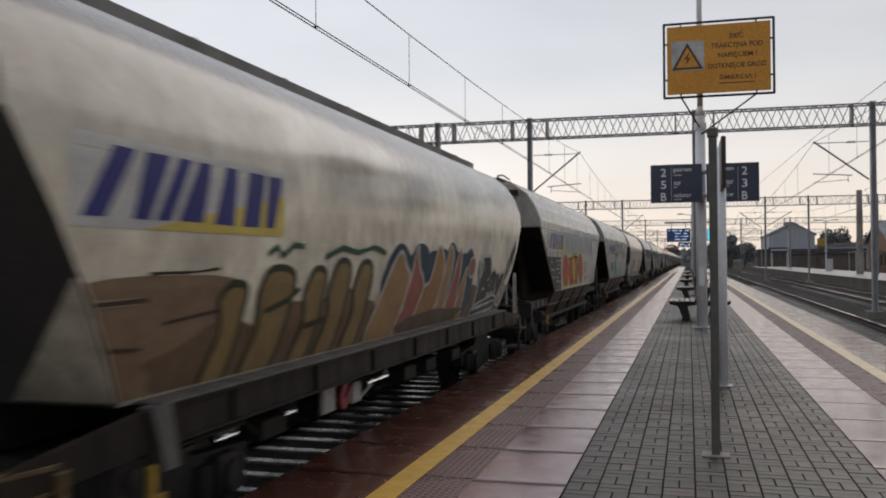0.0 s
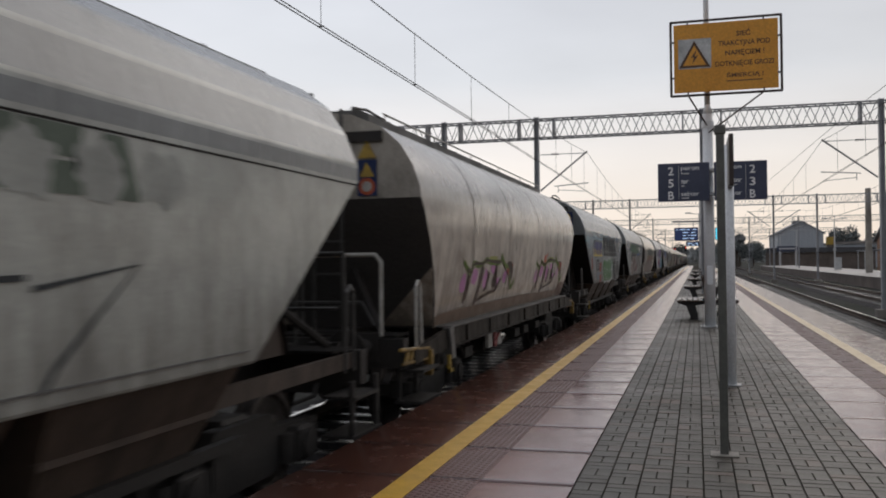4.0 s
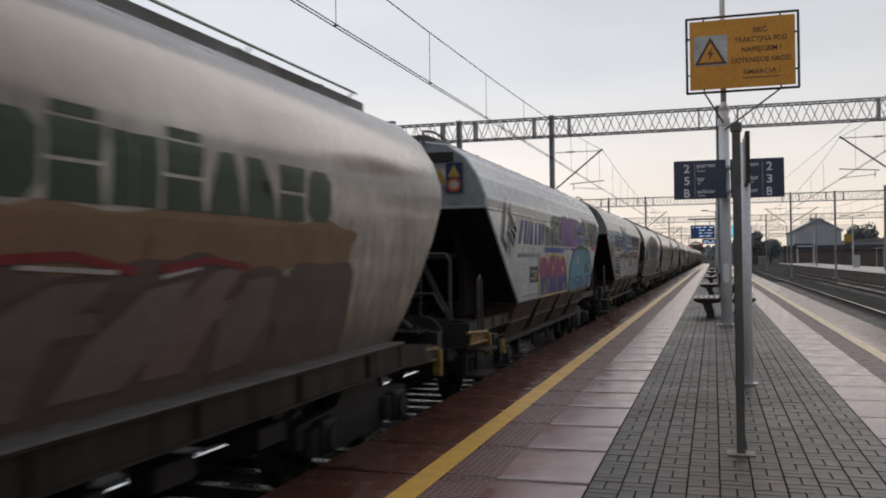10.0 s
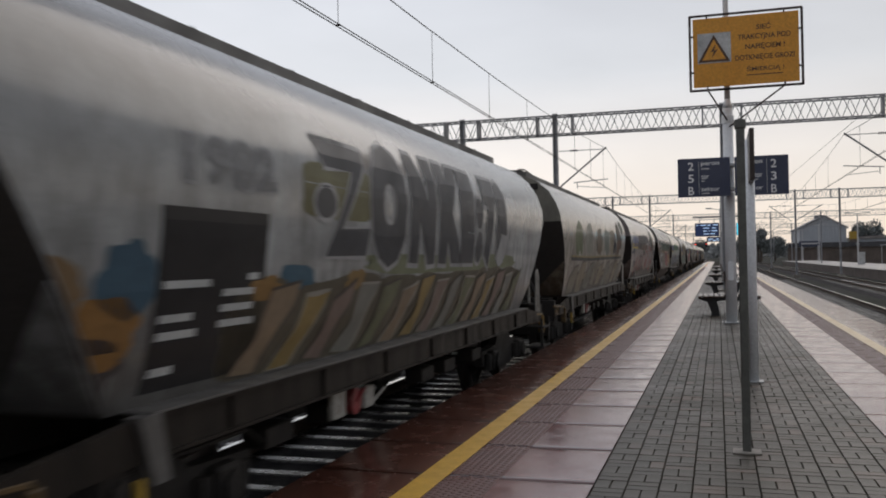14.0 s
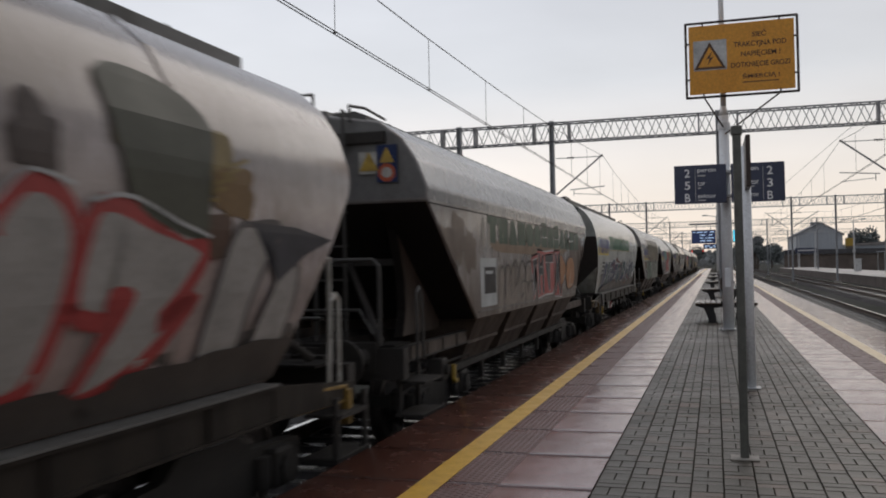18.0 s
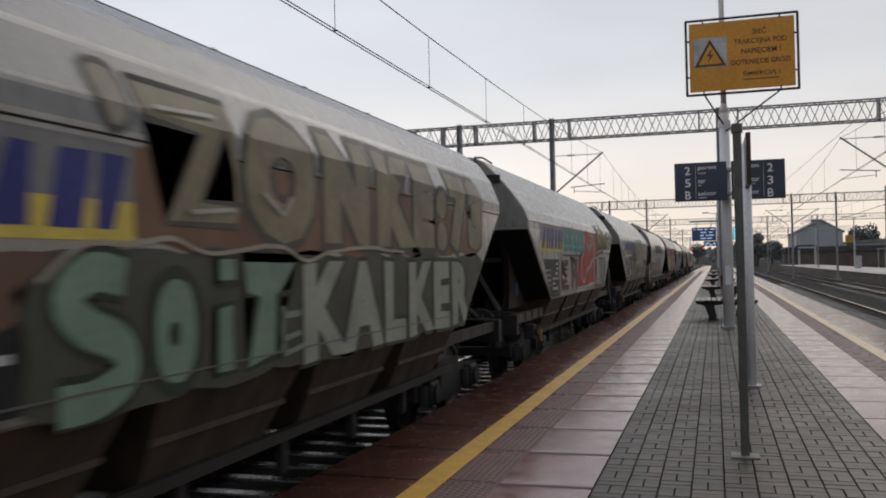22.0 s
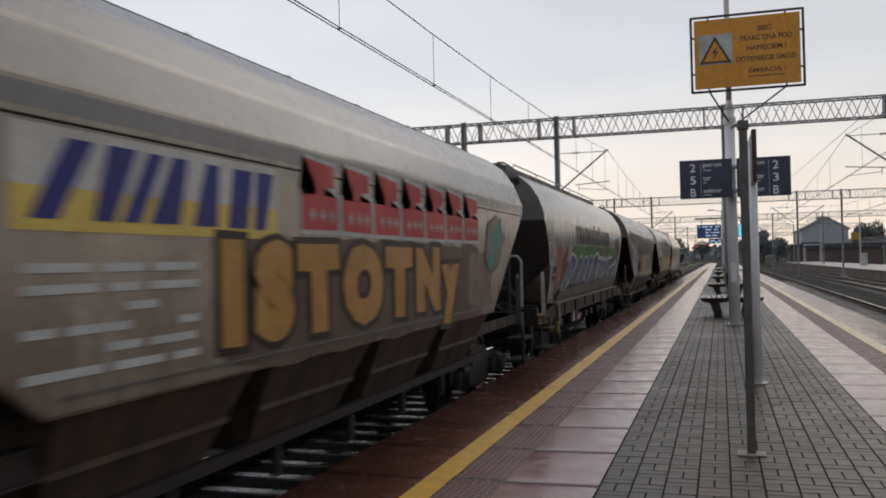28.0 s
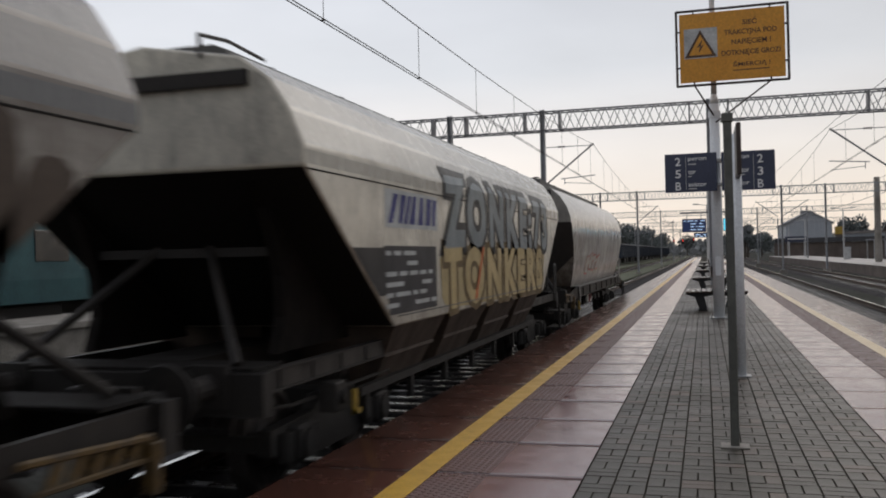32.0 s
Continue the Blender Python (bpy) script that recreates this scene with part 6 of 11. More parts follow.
def settle_paint(bm, k, name, mat, lift, label, wob, seed):
    kind, body = BODIES[k]
    cuts = [z for _, z in P_PROF[:3]] if kind == "P" else [z for _, z in P2_PROF[:4]] if kind == "P2" else [1.35 + 0.1 * i for i in range(23)]
    for z in cuts:
        bmesh.ops.bisect_plane(bm, geom=list(bm.verts) + list(bm.edges) + list(bm.faces), plane_co=(0, 0, z), plane_no=(0, 0, 1))
    for v in bm.verts:
        y, z = v.co.y, v.co.z
        if wob:
            n = noise.noise_vector((y * 2.3 + seed, z * 3.1, seed))
            y, z = y + n.x * wob, z + n.y * wob
        z = min(max(z, 1.24), 3.5)
        if kind == "R" and z < 2.2:
            seen = (z - 1.99) / 2.95
            for _ in range(12):
                z = 0.5 * (z + max(1.2, 1.99 + seen * (4.4 - side_x(kind, z))))
        end = r_end(z) - 0.02 if kind == "R" else 4.17 + min(max(z - 1.30, 0.0), 1.4) * 1.42
        v.co = (side_x(kind, z) + lift, min(max(y, -end), end), z)
    bmesh.ops.recalc_face_normals(bm, faces=bm.faces)
    return part(name, bm, mat, body, label)


def word(k, s, y0, y1, z0, z1, fill, line=None, fat=0.03, rim=0.05, lean=0.0, wob=0.03, lift=0.006, label="", tilt=0.0, halo=None):
    """Sprayed letters with an outline, each letter a part."""
    rim *= 1.7
    gap = 1.0 + (2 * fat + rim) / 0.62
    base, _ = raw_letters(s, 0.0, gap)
    xs, ys = [p[0] for p in base], [p[1] for p in base]
    w, h, mx, my = max(xs) - min(xs), max(ys) - min(ys), min(xs), min(ys)
    for off, mat, up, nm in ((fat + rim * 1.9, halo, -0.0015, "graffiti_halo"), (fat + rim, line, 0.0, "graffiti_outline"), (fat, fill, 0.003, "graffiti_letter")):
        if mat is None:
            continue
        pts, islands = raw_letters(s, off, gap)
        for fcs in islands:
            bm = B()
            vs = {}
            for i in {i for f in fcs for i in f}:
                u, v = (pts[i][0] - mx) / w, (pts[i][1] - my) / h
                vs[i] = bm.verts.new((0, y0 + u * (y1 - y0) + lean * v * (z1 - z0), z0 + v * (z1 - z0) + tilt * u))
            for f in fcs:
                try:
                    bm.faces.new([vs[i] for i in f])
                except ValueError:
                    pass
            settle_paint(bm, k, nm, mat, lift + up, label if up > 0 else "", wob, len(s) * 3.7 + k)


_raw = {}


def raw_letters(s, off, gap):
    if (s, off, gap) not in _raw:
        c = bpy.data.curves.new("letters", "FONT")
        c.body, c.offset, c.resolution_u, c.space_character = s, off, 3, gap
        o = bpy.data.objects.new("letters", c)
        me = bpy.data.meshes.new_from_object(o)
        up = list(range(len(me.vertices)))

        def root(i):
            while up[i] != i:
                i = up[i]
            return i

        for p in me.polygons:
            for i in p.vertices:
                up[root(i)] = root(p.vertices[0])
        groups = collections.defaultdict(list)
        for p in me.polygons:
            groups[root(p.vertices[0])].append(tuple(p.vertices))
        _raw[s, off, gap] = ([(v.co.x, v.co.y) for v in me.vertices], list(groups.values()))
        bpy.data.objects.remove(o)
        bpy.data.curves.remove(c)
        bpy.data.meshes.remove(me)
    return _raw[s, off, gap]


def blob(y0, y1, z0, z1, seed=0.0, rag=0.12, n=36, square=0.35):
    """A ragged rounded outline."""
    out = []
    cy, cz, ry, rz = (y0 + y1) / 2, (z0 + z1) / 2, (y1 - y0) / 2, (z1 - z0) / 2
    for i in range(n):
        a = 2 * math.pi * i / n
        c, s = math.cos(a), math.sin(a)
        q = (abs(c) ** (2 / square if square < 1 else 2) + abs(s) ** (2 / square if square < 1 else 2)) ** (-square / 2)
        r = q * (1 + rag * noise.noise((c * 1.7 + seed, s * 1.7, seed)))
        out.append((cy + ry * r * c, cz + rz * r * s))
    return out


def patch(k, y0, y1, z0, z1, mat, seed=0.0, rag=0.12, lift=0.003, square=0.35, name="paint_patch", label=""):
    return lay(k, name, [blob(y0, y1, z0, z1, seed, rag, 36, square)], mat, lift, label)


def rect(k, y0, y1, z0, z1, mat, lift=0.003, name="panel", label=""):
    return lay(k, name, [[(y0, z0), (y1, z0), (y1, z1), (y0, z1)]], mat, lift, label)


def logo_panel(k, y0, z0=2.18, w=2.45, h=0.49, top=PAPER, low=YEL, bars=BLUE):
    """Two-tone company panel with slanted dark bars."""
    rect(k, y0, y0 + w, z0 + h * 0.42, z0 + h, top, 0.003, "logo_panel", "two-tone company panel")
    rect(k, y0, y0 + w, z0, z0 + h * 0.42, low, 0.003, "logo_band")
    a, b = z0 + h * 0.12, z0 + h * 0.90
    f = w / 2.45
    # left foot, right foot, left head, right head of each slanted slab
    for p, q, u, v in ((0.10, 0.30, 0.36, 0.56), (0.54, 0.70, 0.66, 0.90), (0.76, 0.92, 0.99, 1.14), (1.00, 1.28, 1.22, 1.37), (1.42, 1.68, 1.56, 1.71), (1.80, 2.04, 1.88, 2.12), (2.14, 2.28, 2.18, 2.40)):
        lay(k, "logo_bar", [[(y0 + p * f, a), (y0 + q * f, a), (y0 + v * f, b), (y0 + u * f, b)]], bars, 0.006, wob=0.008, seed=k)


def block_row(k, y0, y1, z0, z1, mat, n=13, seed=0):
    """A row of plain heavy blocks where the company name stands: upright, flared, tapered and cut-cornered slabs."""
    p, h = (y1 - y0) / n, z1 - z0
    for i in range(n):
        t = "fstsoobsbtrbo"[i % 13]
        a, b = y0 + (i + 0.03) * p, y0 + (i + 0.93) * p
        w = b - a

        def at(u, v):
            return (a + u * w, z0 + v * h)
        rows = {"f": [[(0.22, 0), (0.78, 0), (0.78, 0.68), (1, 0.72), (1, 1), (0, 1), (0, 0.72), (0.22, 0.68)]],
                "t": [[(0, 0), (1, 0), (1, 0.16), (0.72, 1), (0.28, 1), (0, 0.16)]],
                "s": [[(0, 0), (0.42, 0), (0.42, 1), (0, 1)], [(0.46, 0), (1, 0), (1, 1), (0.46, 1)]],
                "o": [[(0.2, 0), (0.8, 0), (1, 0.2), (1, 0.8), (0.8, 1), (0.2, 1), (0, 0.8), (0, 0.2)]],
                "b": [[(0, 0), (1, 0), (0.94, 0.47), (0, 0.47)], [(0, 0.53), (0.94, 0.53), (1, 1), (0, 1)]],
                "r": [[(0, 0), (1, 0), (0.95, 0.3), (0.5, 0.42), (0.5, 1), (0, 1)]]}[t]
        for q in rows:
            lay(k, "name_block", [[at(u, v) for u, v in q]], mat, 0.005, wob=0.012, seed=k + i)
        if i in (6, 8) and n == 13:
            lay(k, "name_block", [[at(0.1, 1.05), at(0.9, 1.05), at(0.9, 1.2), at(0.1, 1.2)]], mat, 0.005)


def info(k, y0, y1, z0, z1, mat=None, n=6, rows=None, bar=PALE, seed=1):
    """A lettered data panel, as unreadable bars."""
    if mat:
        rect(k, y0, y1, z0, z1, mat, 0.0035, "data_panel", "dark data panel with unreadable white lines")
    rr = random.Random(seed * 31 + k)
    rows = rows or max(3, int((z1 - z0) / 0.1))
    for i in range(rows):
        z = z1 - 0.05 - (z1 - z0 - 0.06) * i / rows
        y = y0 + 0.06
        while y < y1 - 0.15:
            w = rr.uniform(0.15, 0.55)
            if rr.random() < 0.72:
                rect(k, y, min(y + w, y1 - 0.05), z - 0.045, z, bar, 0.006, "data_line")
            y += w + 0.08


def kings(k, n, y0, y1, z0, z1, fill, line, star=PALE):
    """Row of chess-piece block letters with small stars."""
    p = (y1 - y0) / n
    h = z1 - z0
    for i in range(n):
        y = y0 + p * i
        def sh(g):
            a, b, c, d = z0 - g, z0 + 0.5 * h + g, z0 + 0.62 * h - g, z0 + h + g
            return [[(y + 0.06 * p - g, a), (y + 0.94 * p + g, a), (y + 0.94 * p + g, b), (y + 0.60 * p + g, b), (y + 0.60 * p + g, c), (y + 0.86 * p + g, c + 0.02 * (i % 2)), (y + 0.86 * p + g, d - 0.07 * h), (y + 0.16 * p - g, d), (y + 0.16 * p - g, c), (y + 0.40 * p - g, c), (y + 0.40 * p - g, b), (y + 0.06 * p - g, b)]]
        lay(k, "graffiti_outline", sh(0.035), line, 0.005 + 0.0003 * (i % 2), wob=0.02, seed=k)
        lay(k, "graffiti_letters", sh(0.0), fill, 0.008, "block graffiti letters with small stars", wob=0.02, seed=k)
        for f in (0.3, 0.55, 0.78):
            c, z = y + f * p, z0 + 0.22 * h
            lay(k, "star", [[(c - 0.05, z - 0.015), (c + 0.05, z - 0.015), (c + 0.05, z + 0.015), (c - 0.05, z + 0.015)], [(c - 0.015, z - 0.05), (c + 0.015, z - 0.05), (c + 0.015, z + 0.05), (c - 0.015, z + 0.05)]], star, 0.0105)


def wild(k, n, y0, y1, z0, z1, fills, line, halo=None, seed=0, label="interlocked sprayed graffiti letters", lean=0.5):
    """Interlocked angular graffiti strokes."""
    rr = random.Random(seed * 17 + k)
    p = (y1 - y0) / n
    if halo:
        for i in range(max(2, n // 3)):
            a = y0 + (y1 - y0) * i / max(2, n // 3)
            lay(k, "graffiti_halo", [blob(a - 0.15, a + (y1 - y0) / max(2, n // 3) + 0.25, z0, z1 + 0.08, i + seed, 0.25, 30, 0.5)], halo, 0.003 + 0.0004 * i)
    for i in range(n):
        y = y0 + p * i
        a, b = z0 + rr.uniform(0, 0.2) * (z1 - z0), z1 - rr.uniform(0, 0.22) * (z1 - z0)
        w, s = p * rr.uniform(0.5, 0.75), lean * rr.uniform(0.3, 0.9)
        m = a + (b - a) * rr.uniform(0.4, 0.6)
        k1 = rr.uniform(-0.25, 0.3) * p
        def sh(g):
            left = [(y - g, a - g), (y + w + g, a - g), (y + w + k1 + s * 0.4 * p + g, m), (y + w * 0.9 + s * p + g, b + g), (y + w * 0.1 + s * p - g, b - 0.04 + g), (y + k1 - g, m)]
            bar = [(y + w * 0.6 - g, m - 0.05 - g), (y + p * 1.35 + g, m + 0.02 - g), (y + p * 1.3 + g, m + 0.12 + g), (y + w * 0.6 - g, m + 0.06 + g)]
            return [left, bar] if i < n - 1 else [left]
        d = 0.0004 * (i % 3)
        for j, q in enumerate(sh(0.035)):
            lay(k, "graffiti_outline", [q], line, 0.006 + d + 0.0002 * j, wob=0.05, seed=seed + i * 0.1)
        for j, q in enumerate(sh(0.0)):
            lay(k, "graffiti_stroke", [q], fills[i % len(fills)], 0.009 + d + 0.0002 * j, label, wob=0.05, seed=seed + i * 0.1)


def strokes(k, lines, mat, r=0.02, lift=0.0095, name="sprayed_line", wob=0.04, seed=0):
    """Sprayed lines through points."""
    for pts in lines:
        up, low = [], []
        for i, (y, z) in enumerate(pts):
            (ya, za), (yb, zb) = pts[max(i - 1, 0)], pts[min(i + 1, len(pts) - 1)]
            d = math.hypot(yb - ya, zb - za) or 1
            up.append((y - (zb - za) / d * r, z + (yb - ya) / d * r))
            low.append((y + (zb - za) / d * r, z - (yb - ya) / d * r))
        bm = B()
        a, b = [bm.verts.new((0, *p)) for p in up], [bm.verts.new((0, *p)) for p in low]
        for i in range(len(pts) - 1):
            bm.faces.new((b[i], b[i + 1], a[i + 1], a[i]))
        settle_paint(bm, k, name, mat, lift, "", wob, seed)


def smooth(pts, n=4, closed=True):
    """A rounded line through points."""
    m, out = len(pts), []
    for i in range(m if closed else m - 1):
        p = [pts[(i + j) % m] if closed else pts[min(max(i + j, 0), m - 1)] for j in (-1, 0, 1, 2)]
        for s in range(n):
            t = s / n
            out.append(tuple(0.5 * (2 * p[1][c] + (p[2][c] - p[0][c]) * t + (2 * p[0][c] - 5 * p[1][c] + 4 * p[2][c] - p[3][c]) * t * t + (3 * p[1][c] - p[0][c] - 3 * p[2][c] + p[3][c]) * t ** 3) for c in (0, 1)))
    return out if closed else out + [pts[-1]]


_level = collections.defaultdict(lambda: 0.0065)


def piece(k, pts, fill, line=None, r=0.025, curve=True, label="", wob=0.0):
    """One sprayed shape with a rim of its own; later shapes lie over earlier ones."""
    q = smooth(pts) if curve else list(pts)
    up = _level[k]
    _level[k] += 0.0005
    lay(k, "graffiti_letter", [q], fill, up, label, wob, k)
    if line:
        strokes(k, [q + q[:2]], line, r, up + 0.0003, "graffiti_outline", wob, k)


def fat(k, lines, fill, line=None, r=0.06, rim=0.03, curve=True):
    """Letters drawn with a broad nozzle, each stroke with a rim."""
    for pts in lines:
        q = smooth(pts, 4, False) if curve and len(pts) > 2 else pts
        _level[k] += 0.0005
        if line:
            strokes(k, [q], line, r + rim, _level[k], "graffiti_outline", 0.0)
        strokes(k, [q], fill, r, _level[k] + 0.0003, "graffiti_stroke", 0.0)


def lff(k, y0, y1, z0, z1, fill, line, tilt):
    word(k, "LFF", y0, y1, z0, z1 - tilt, fill, line, 0.065, 0.022, 0.3, 0.02, tilt=tilt, label="leaning graffiti tag letters")


# wagon 0: beige, orange and red letters on blue
logo_panel(0, -5.96, 2.19, low=PAPER)
lay(0, "logo_corner", [[(-5.3, 2.192), (-3.515, 2.192), (-3.515, 2.50)]], YEL, 0.0045)
patch(0, -6.1, -4.0, 1.1, 1.93, ink(0.20, 0.135, 0.085), 2, 0.10, 0.0026, 0.3, "rust_field", "rust-brown field on the lower side")
for i_ in range(9):
    patch(0, -5.0 + i_ * 1.1, -3.4 + i_ * 1.1, 1.2, 1.58 + 0.08 * (i_ % 3), ink(0.13, 0.085, 0.052), i_ * 1.3, 0.5, 0.003 + 0.0005 * (i_ % 2), 0.8, "grime_splash", "rust-brown grime splash")
TAN_, OLV_ = ink(0.21, 0.145, 0.06), ink(0.03, 0.036, 0.014)
for i_, (a_, w_, h_) in enumerate(((-4.42, 0.42, 1.86), (-3.86, 0.62, 1.95), (-3.05, 0.45, 1.94), (-2.55, 0.50, 2.0), (-1.95, 0.48, 1.99))):
    piece(0, [(a_, 1.22), (a_ + 0.12, 1.55), (a_ + 0.05, 1.75), (a_ + 0.2, h_), (a_ + w_, h_ - 0.04), (a_ + w_ - 0.02, 1.62), (a_ + w_ * 0.75, 1.24)], TAN_, OLV_, 0.028, label="gold-brown bubble letter with a dark rim")
strokes(0, [[(-3.7, 1.66), (-3.3, 1.70), (-3.1, 1.78)], [(-2.9, 1.5), (-2.5, 1.52)]], OLV_, 0.022, 0.012)
for i_ in range(5):
    patch(0, -1.1 + i_ * 0.75, -0.1 + i_ * 0.75, 1.30, 2.15 + 0.05 * (i_ % 2), ink(0.02, 0.055, 0.085), i_ * 2.1, 0.25, 0.0034 + 0.0003 * i_, 0.6, "graffiti_shadow", "dark blue sprayed ground")
RIM_ = ink(0.44, 0.43, 0.40)
ORG_ = (ink(0.30, 0.185, 0.085), ink(0.26, 0.085, 0.06), ink(0.28, 0.15, 0.06))
for i_, q_ in enumerate(([(-1.3, 1.24), (-1.0, 1.8), (-0.62, 2.11), (-0.38, 1.96), (-0.2, 1.78), (-0.5, 1.22)], [(-0.42, 1.22), (-0.18, 1.78), (-0.02, 2.18), (0.12, 1.95), (0.40, 1.69), (0.1, 1.22)],
                         [(0.2, 1.22), (0.40, 1.69), (0.62, 1.78), (0.86, 2.17), (1.10, 2.10), (1.2, 1.8), (0.95, 1.25)], [(1.0, 1.25), (1.22, 1.85), (1.41, 2.19), (1.62, 2.06), (1.5, 1.6), (1.5, 1.22)],
                         [(1.5, 1.22), (1.75, 1.9), (2.0, 2.17), (2.05, 1.7), (2.05, 1.24)], [(2.1, 1.24), (2.2, 1.7), (2.41, 1.92), (2.45, 1.5), (2.5, 1.25)])):
    piece(0, q_, ORG_[i_ % 3], RIM_, 0.022, label="orange and red pointed graffiti letter with a white rim")
piece(0, blob(2.5, 2.9, 1.78, 2.06, 3, 0.05, 10, 1.0), ORG_[1], RIM_, 0.016)
patch(0, -0.2, 2.4, 1.2, 1.42, ink(0.09, 0.06, 0.04), 6, 0.4, 0.0125, 0.5, "grime_splash")
for s_, a_, b_, c_, d_ in (("B", 3.36, 3.92, 1.42, 2.0), ("a", 4.02, 4.42, 1.44, 1.80), ("y", 4.50, 4.92, 1.36, 1.76)):
    word(0, s_, a_, b_, c_, d_, BLK, PALE, 0.075, 0.035, 0.12, label="black sprayed tag letter with a pale rim")
piece(0, [(3.12, 1.25), (3.3, 1.38), (3.9, 1.44), (4.4, 1.48), (4.68, 1.44), (4.6, 1.30), (3.9, 1.27)], BLK, PALE, 0.016)
strokes(0, [[(3.2, 1.33), (4.62, 1.40)]] + [[(3.35 + 0.25 * i_, 1.27), (3.42 + 0.25 * i_, 1.40)] for i_ in range(5)], PALE, 0.012, 0.02)
for a_ in (3.15, 3.3):
    piece(0, [(a_, 1.80), (a_ + 0.02, 2.0), (a_ + 0.12, 1.98), (a_ + 0.09, 1.82)], BLK, PALE, 0.022)
lff(0, 5.2, 5.75, 1.70, 2.34, BLK, PALE, 0.34)
word(0, "S", 4.92, 5.2, 1.34, 1.66, ink(0.24, 0.2, 0.13), PALE, 0.03, 0.05, 0.15)
strokes(0, [[(-3.75, 2.05), (-3.6, 2.1), (-3.5, 2.04), (-3.3, 2.14), (-3.1, 2.12)], [(-2.65, 2.05), (-2.3, 2.13), (-1.9, 2.08), (-1.5, 2.14), (-1.1, 2.10)]], ink(0.03, 0.09, 0.05), 0.024)
strokes(0, [[(-5.9, 1.78), (-5.2, 1.79)], [(-5.0, 1.66), (-4.4, 1.69)], [(-5.8, 1.52), (-5.2, 1.53)], [(-5.2, 1.93), (-4.4, 1.95)]], ink(0.06, 0.04, 0.03), 0.012)
info(0, -5.85, -5.1, 1.5, 1.86, None, bar=ink(0.27, 0.22, 0.16), seed=4)
for i_ in range(6):
    patch(0, 2.3 + i_ * 0.5, 3.6 + i_ * 0.5, 1.2, 1.50 + 0.06 * (i_ % 3), ink(0.12, 0.082, 0.052), 9 + i_ * 1.3, 0.5, 0.0032 + 0.0005 * (i_ % 2), 0.8, "grime_splash", "rust-brown grime splash")
# wagon 1: red fruit slices
rect(1, -2.68, 3.6, 2.20, 2.685, ink(0.31, 0.335, 0.325), 0.0022, "repainted_panel", "greyer repainted panel")
logo_panel(1, -5.18, 2.22, h=0.46, low=PAPER)
lay(1, "logo_corner", [[(-4.05, 2.222), (-2.74, 2.222), (-2.74, 2.46), (-3.2, 2.47), (-4.0, 2.52)]], YEL, 0.0045)
rect(1, -5.3, -3.27, 1.34, 2.10, ink(0.022, 0.022, 0.024), 0.003, "data_panel", "black data panel")
info(1, -4.9, -4.3, 1.55, 2.06, None, bar=ink(0.30, 0.30, 0.29), seed=1)
info(1, -4.1, -3.35, 1.45, 2.08, None, bar=ink(0.26, 0.27, 0.27), seed=2)
LIME_, REDP_ = ink(0.46, 0.46, 0.05), ink(0.35, 0.035, 0.025)
for i_, q_ in enumerate((blob(-3.08, -1.86, 1.31, 2.19, 1, 0.03, 18, 1.0), [(-1.9, 2.05), (-1.4, 2.07), (-1.03, 2.18), (-1.08, 1.7), (-0.98, 1.57), (-1.2, 1.36), (-1.85, 1.33)],
                         [(-0.77, 2.13), (0.04, 2.09), (0.0, 1.96), (-0.25, 1.93), (-0.28, 1.5), (-0.05, 1.45), (-0.1, 1.37), (-1.35, 1.35), (-0.9, 1.47), (-0.62, 1.55), (-0.6, 1.95), (-0.77, 1.97)], blob(0.08, 1.22, 1.37, 2.23, 5, 0.03, 18, 1.0))):
    piece(1, [(y_, max(z_, 1.37)) for y_, z_ in q_], REDP_, LIME_, 0.026, i_ in (0, 3), "red sprayed shape with a lime rim", 0.015)
piece(1, [(-1.0, 1.55), (-0.98, 2.12), (-0.8, 2.1), (-0.72, 1.6)], LIME_)
piece(1, blob(-0.5, -0.28, 2.14, 2.28, 2, 0.1, 10, 1.0), REDP_, LIME_, 0.02)
for yc, zc, ry, rz in ((-2.47, 1.75, 0.5, 0.36), (0.65, 1.80, 0.46, 0.36)):
    strokes(1, [[(yc - ry * c_, zc - rz * s_), (yc + ry * c_, zc + rz * s_)] for c_, s_ in ((0.75, 0.7), (0.75, -0.7), (0.05, 0.85))], ink(0.42, 0.32, 0.05), 0.016, 0.016)
word(1, "TCR", 1.43, 2.2, 1.66, 1.96, RED, None, 0.0, 0, 0.2)
word(1, "ato-x", 1.52, 2.7, 1.46, 1.58, RED, None, 0.0, 0, 0.2)
rect(1, -3.25, 3.0, 1.31, 2.16, ink(0.41, 0.42, 0.385), 0.0021, "repainted_panel")
for i_ in range(10):
    patch(1, -2.2 + i_ * 0.75, -1.8 + i_ * 0.75 + 0.1 * (i_ % 3), 2.28, 2.62, ink(0.25, 0.28, 0.27) if i_ < 8 else ink(0.45, 0.46, 0.45), i_, 0.4, 0.0032, 0.6)
# wagon 2: pale blue tags
logo_panel(2, -4.19, 2.20, h=0.46, top=ink(0.25, 0.25, 0.24), low=ink(0.50, 0.46, 0.25))
block_row(2, -1.72, 2.9, 2.34, 2.68, ink(0.09, 0.115, 0.09), 10)
for i_ in range(9):
    patch(2, -1.5 + i_ * 0.55, -1.1 + i_ * 0.55, 2.32, 2.62, ink(0.29, 0.30, 0.28), i_, 0.5, 0.0055 + 0.0003 * (i_ % 2), 0.8)
rect(2, -3.57, -2.73, 1.64, 1.93, BLK, 0.005, "data_panel")
info(2, -3.5, -2.78, 1.66, 1.92, None, seed=2)
info(2, -4.6, -3.65, 1.42, 2.0, None, bar=ink(0.36, 0.35, 0.33), seed=5)
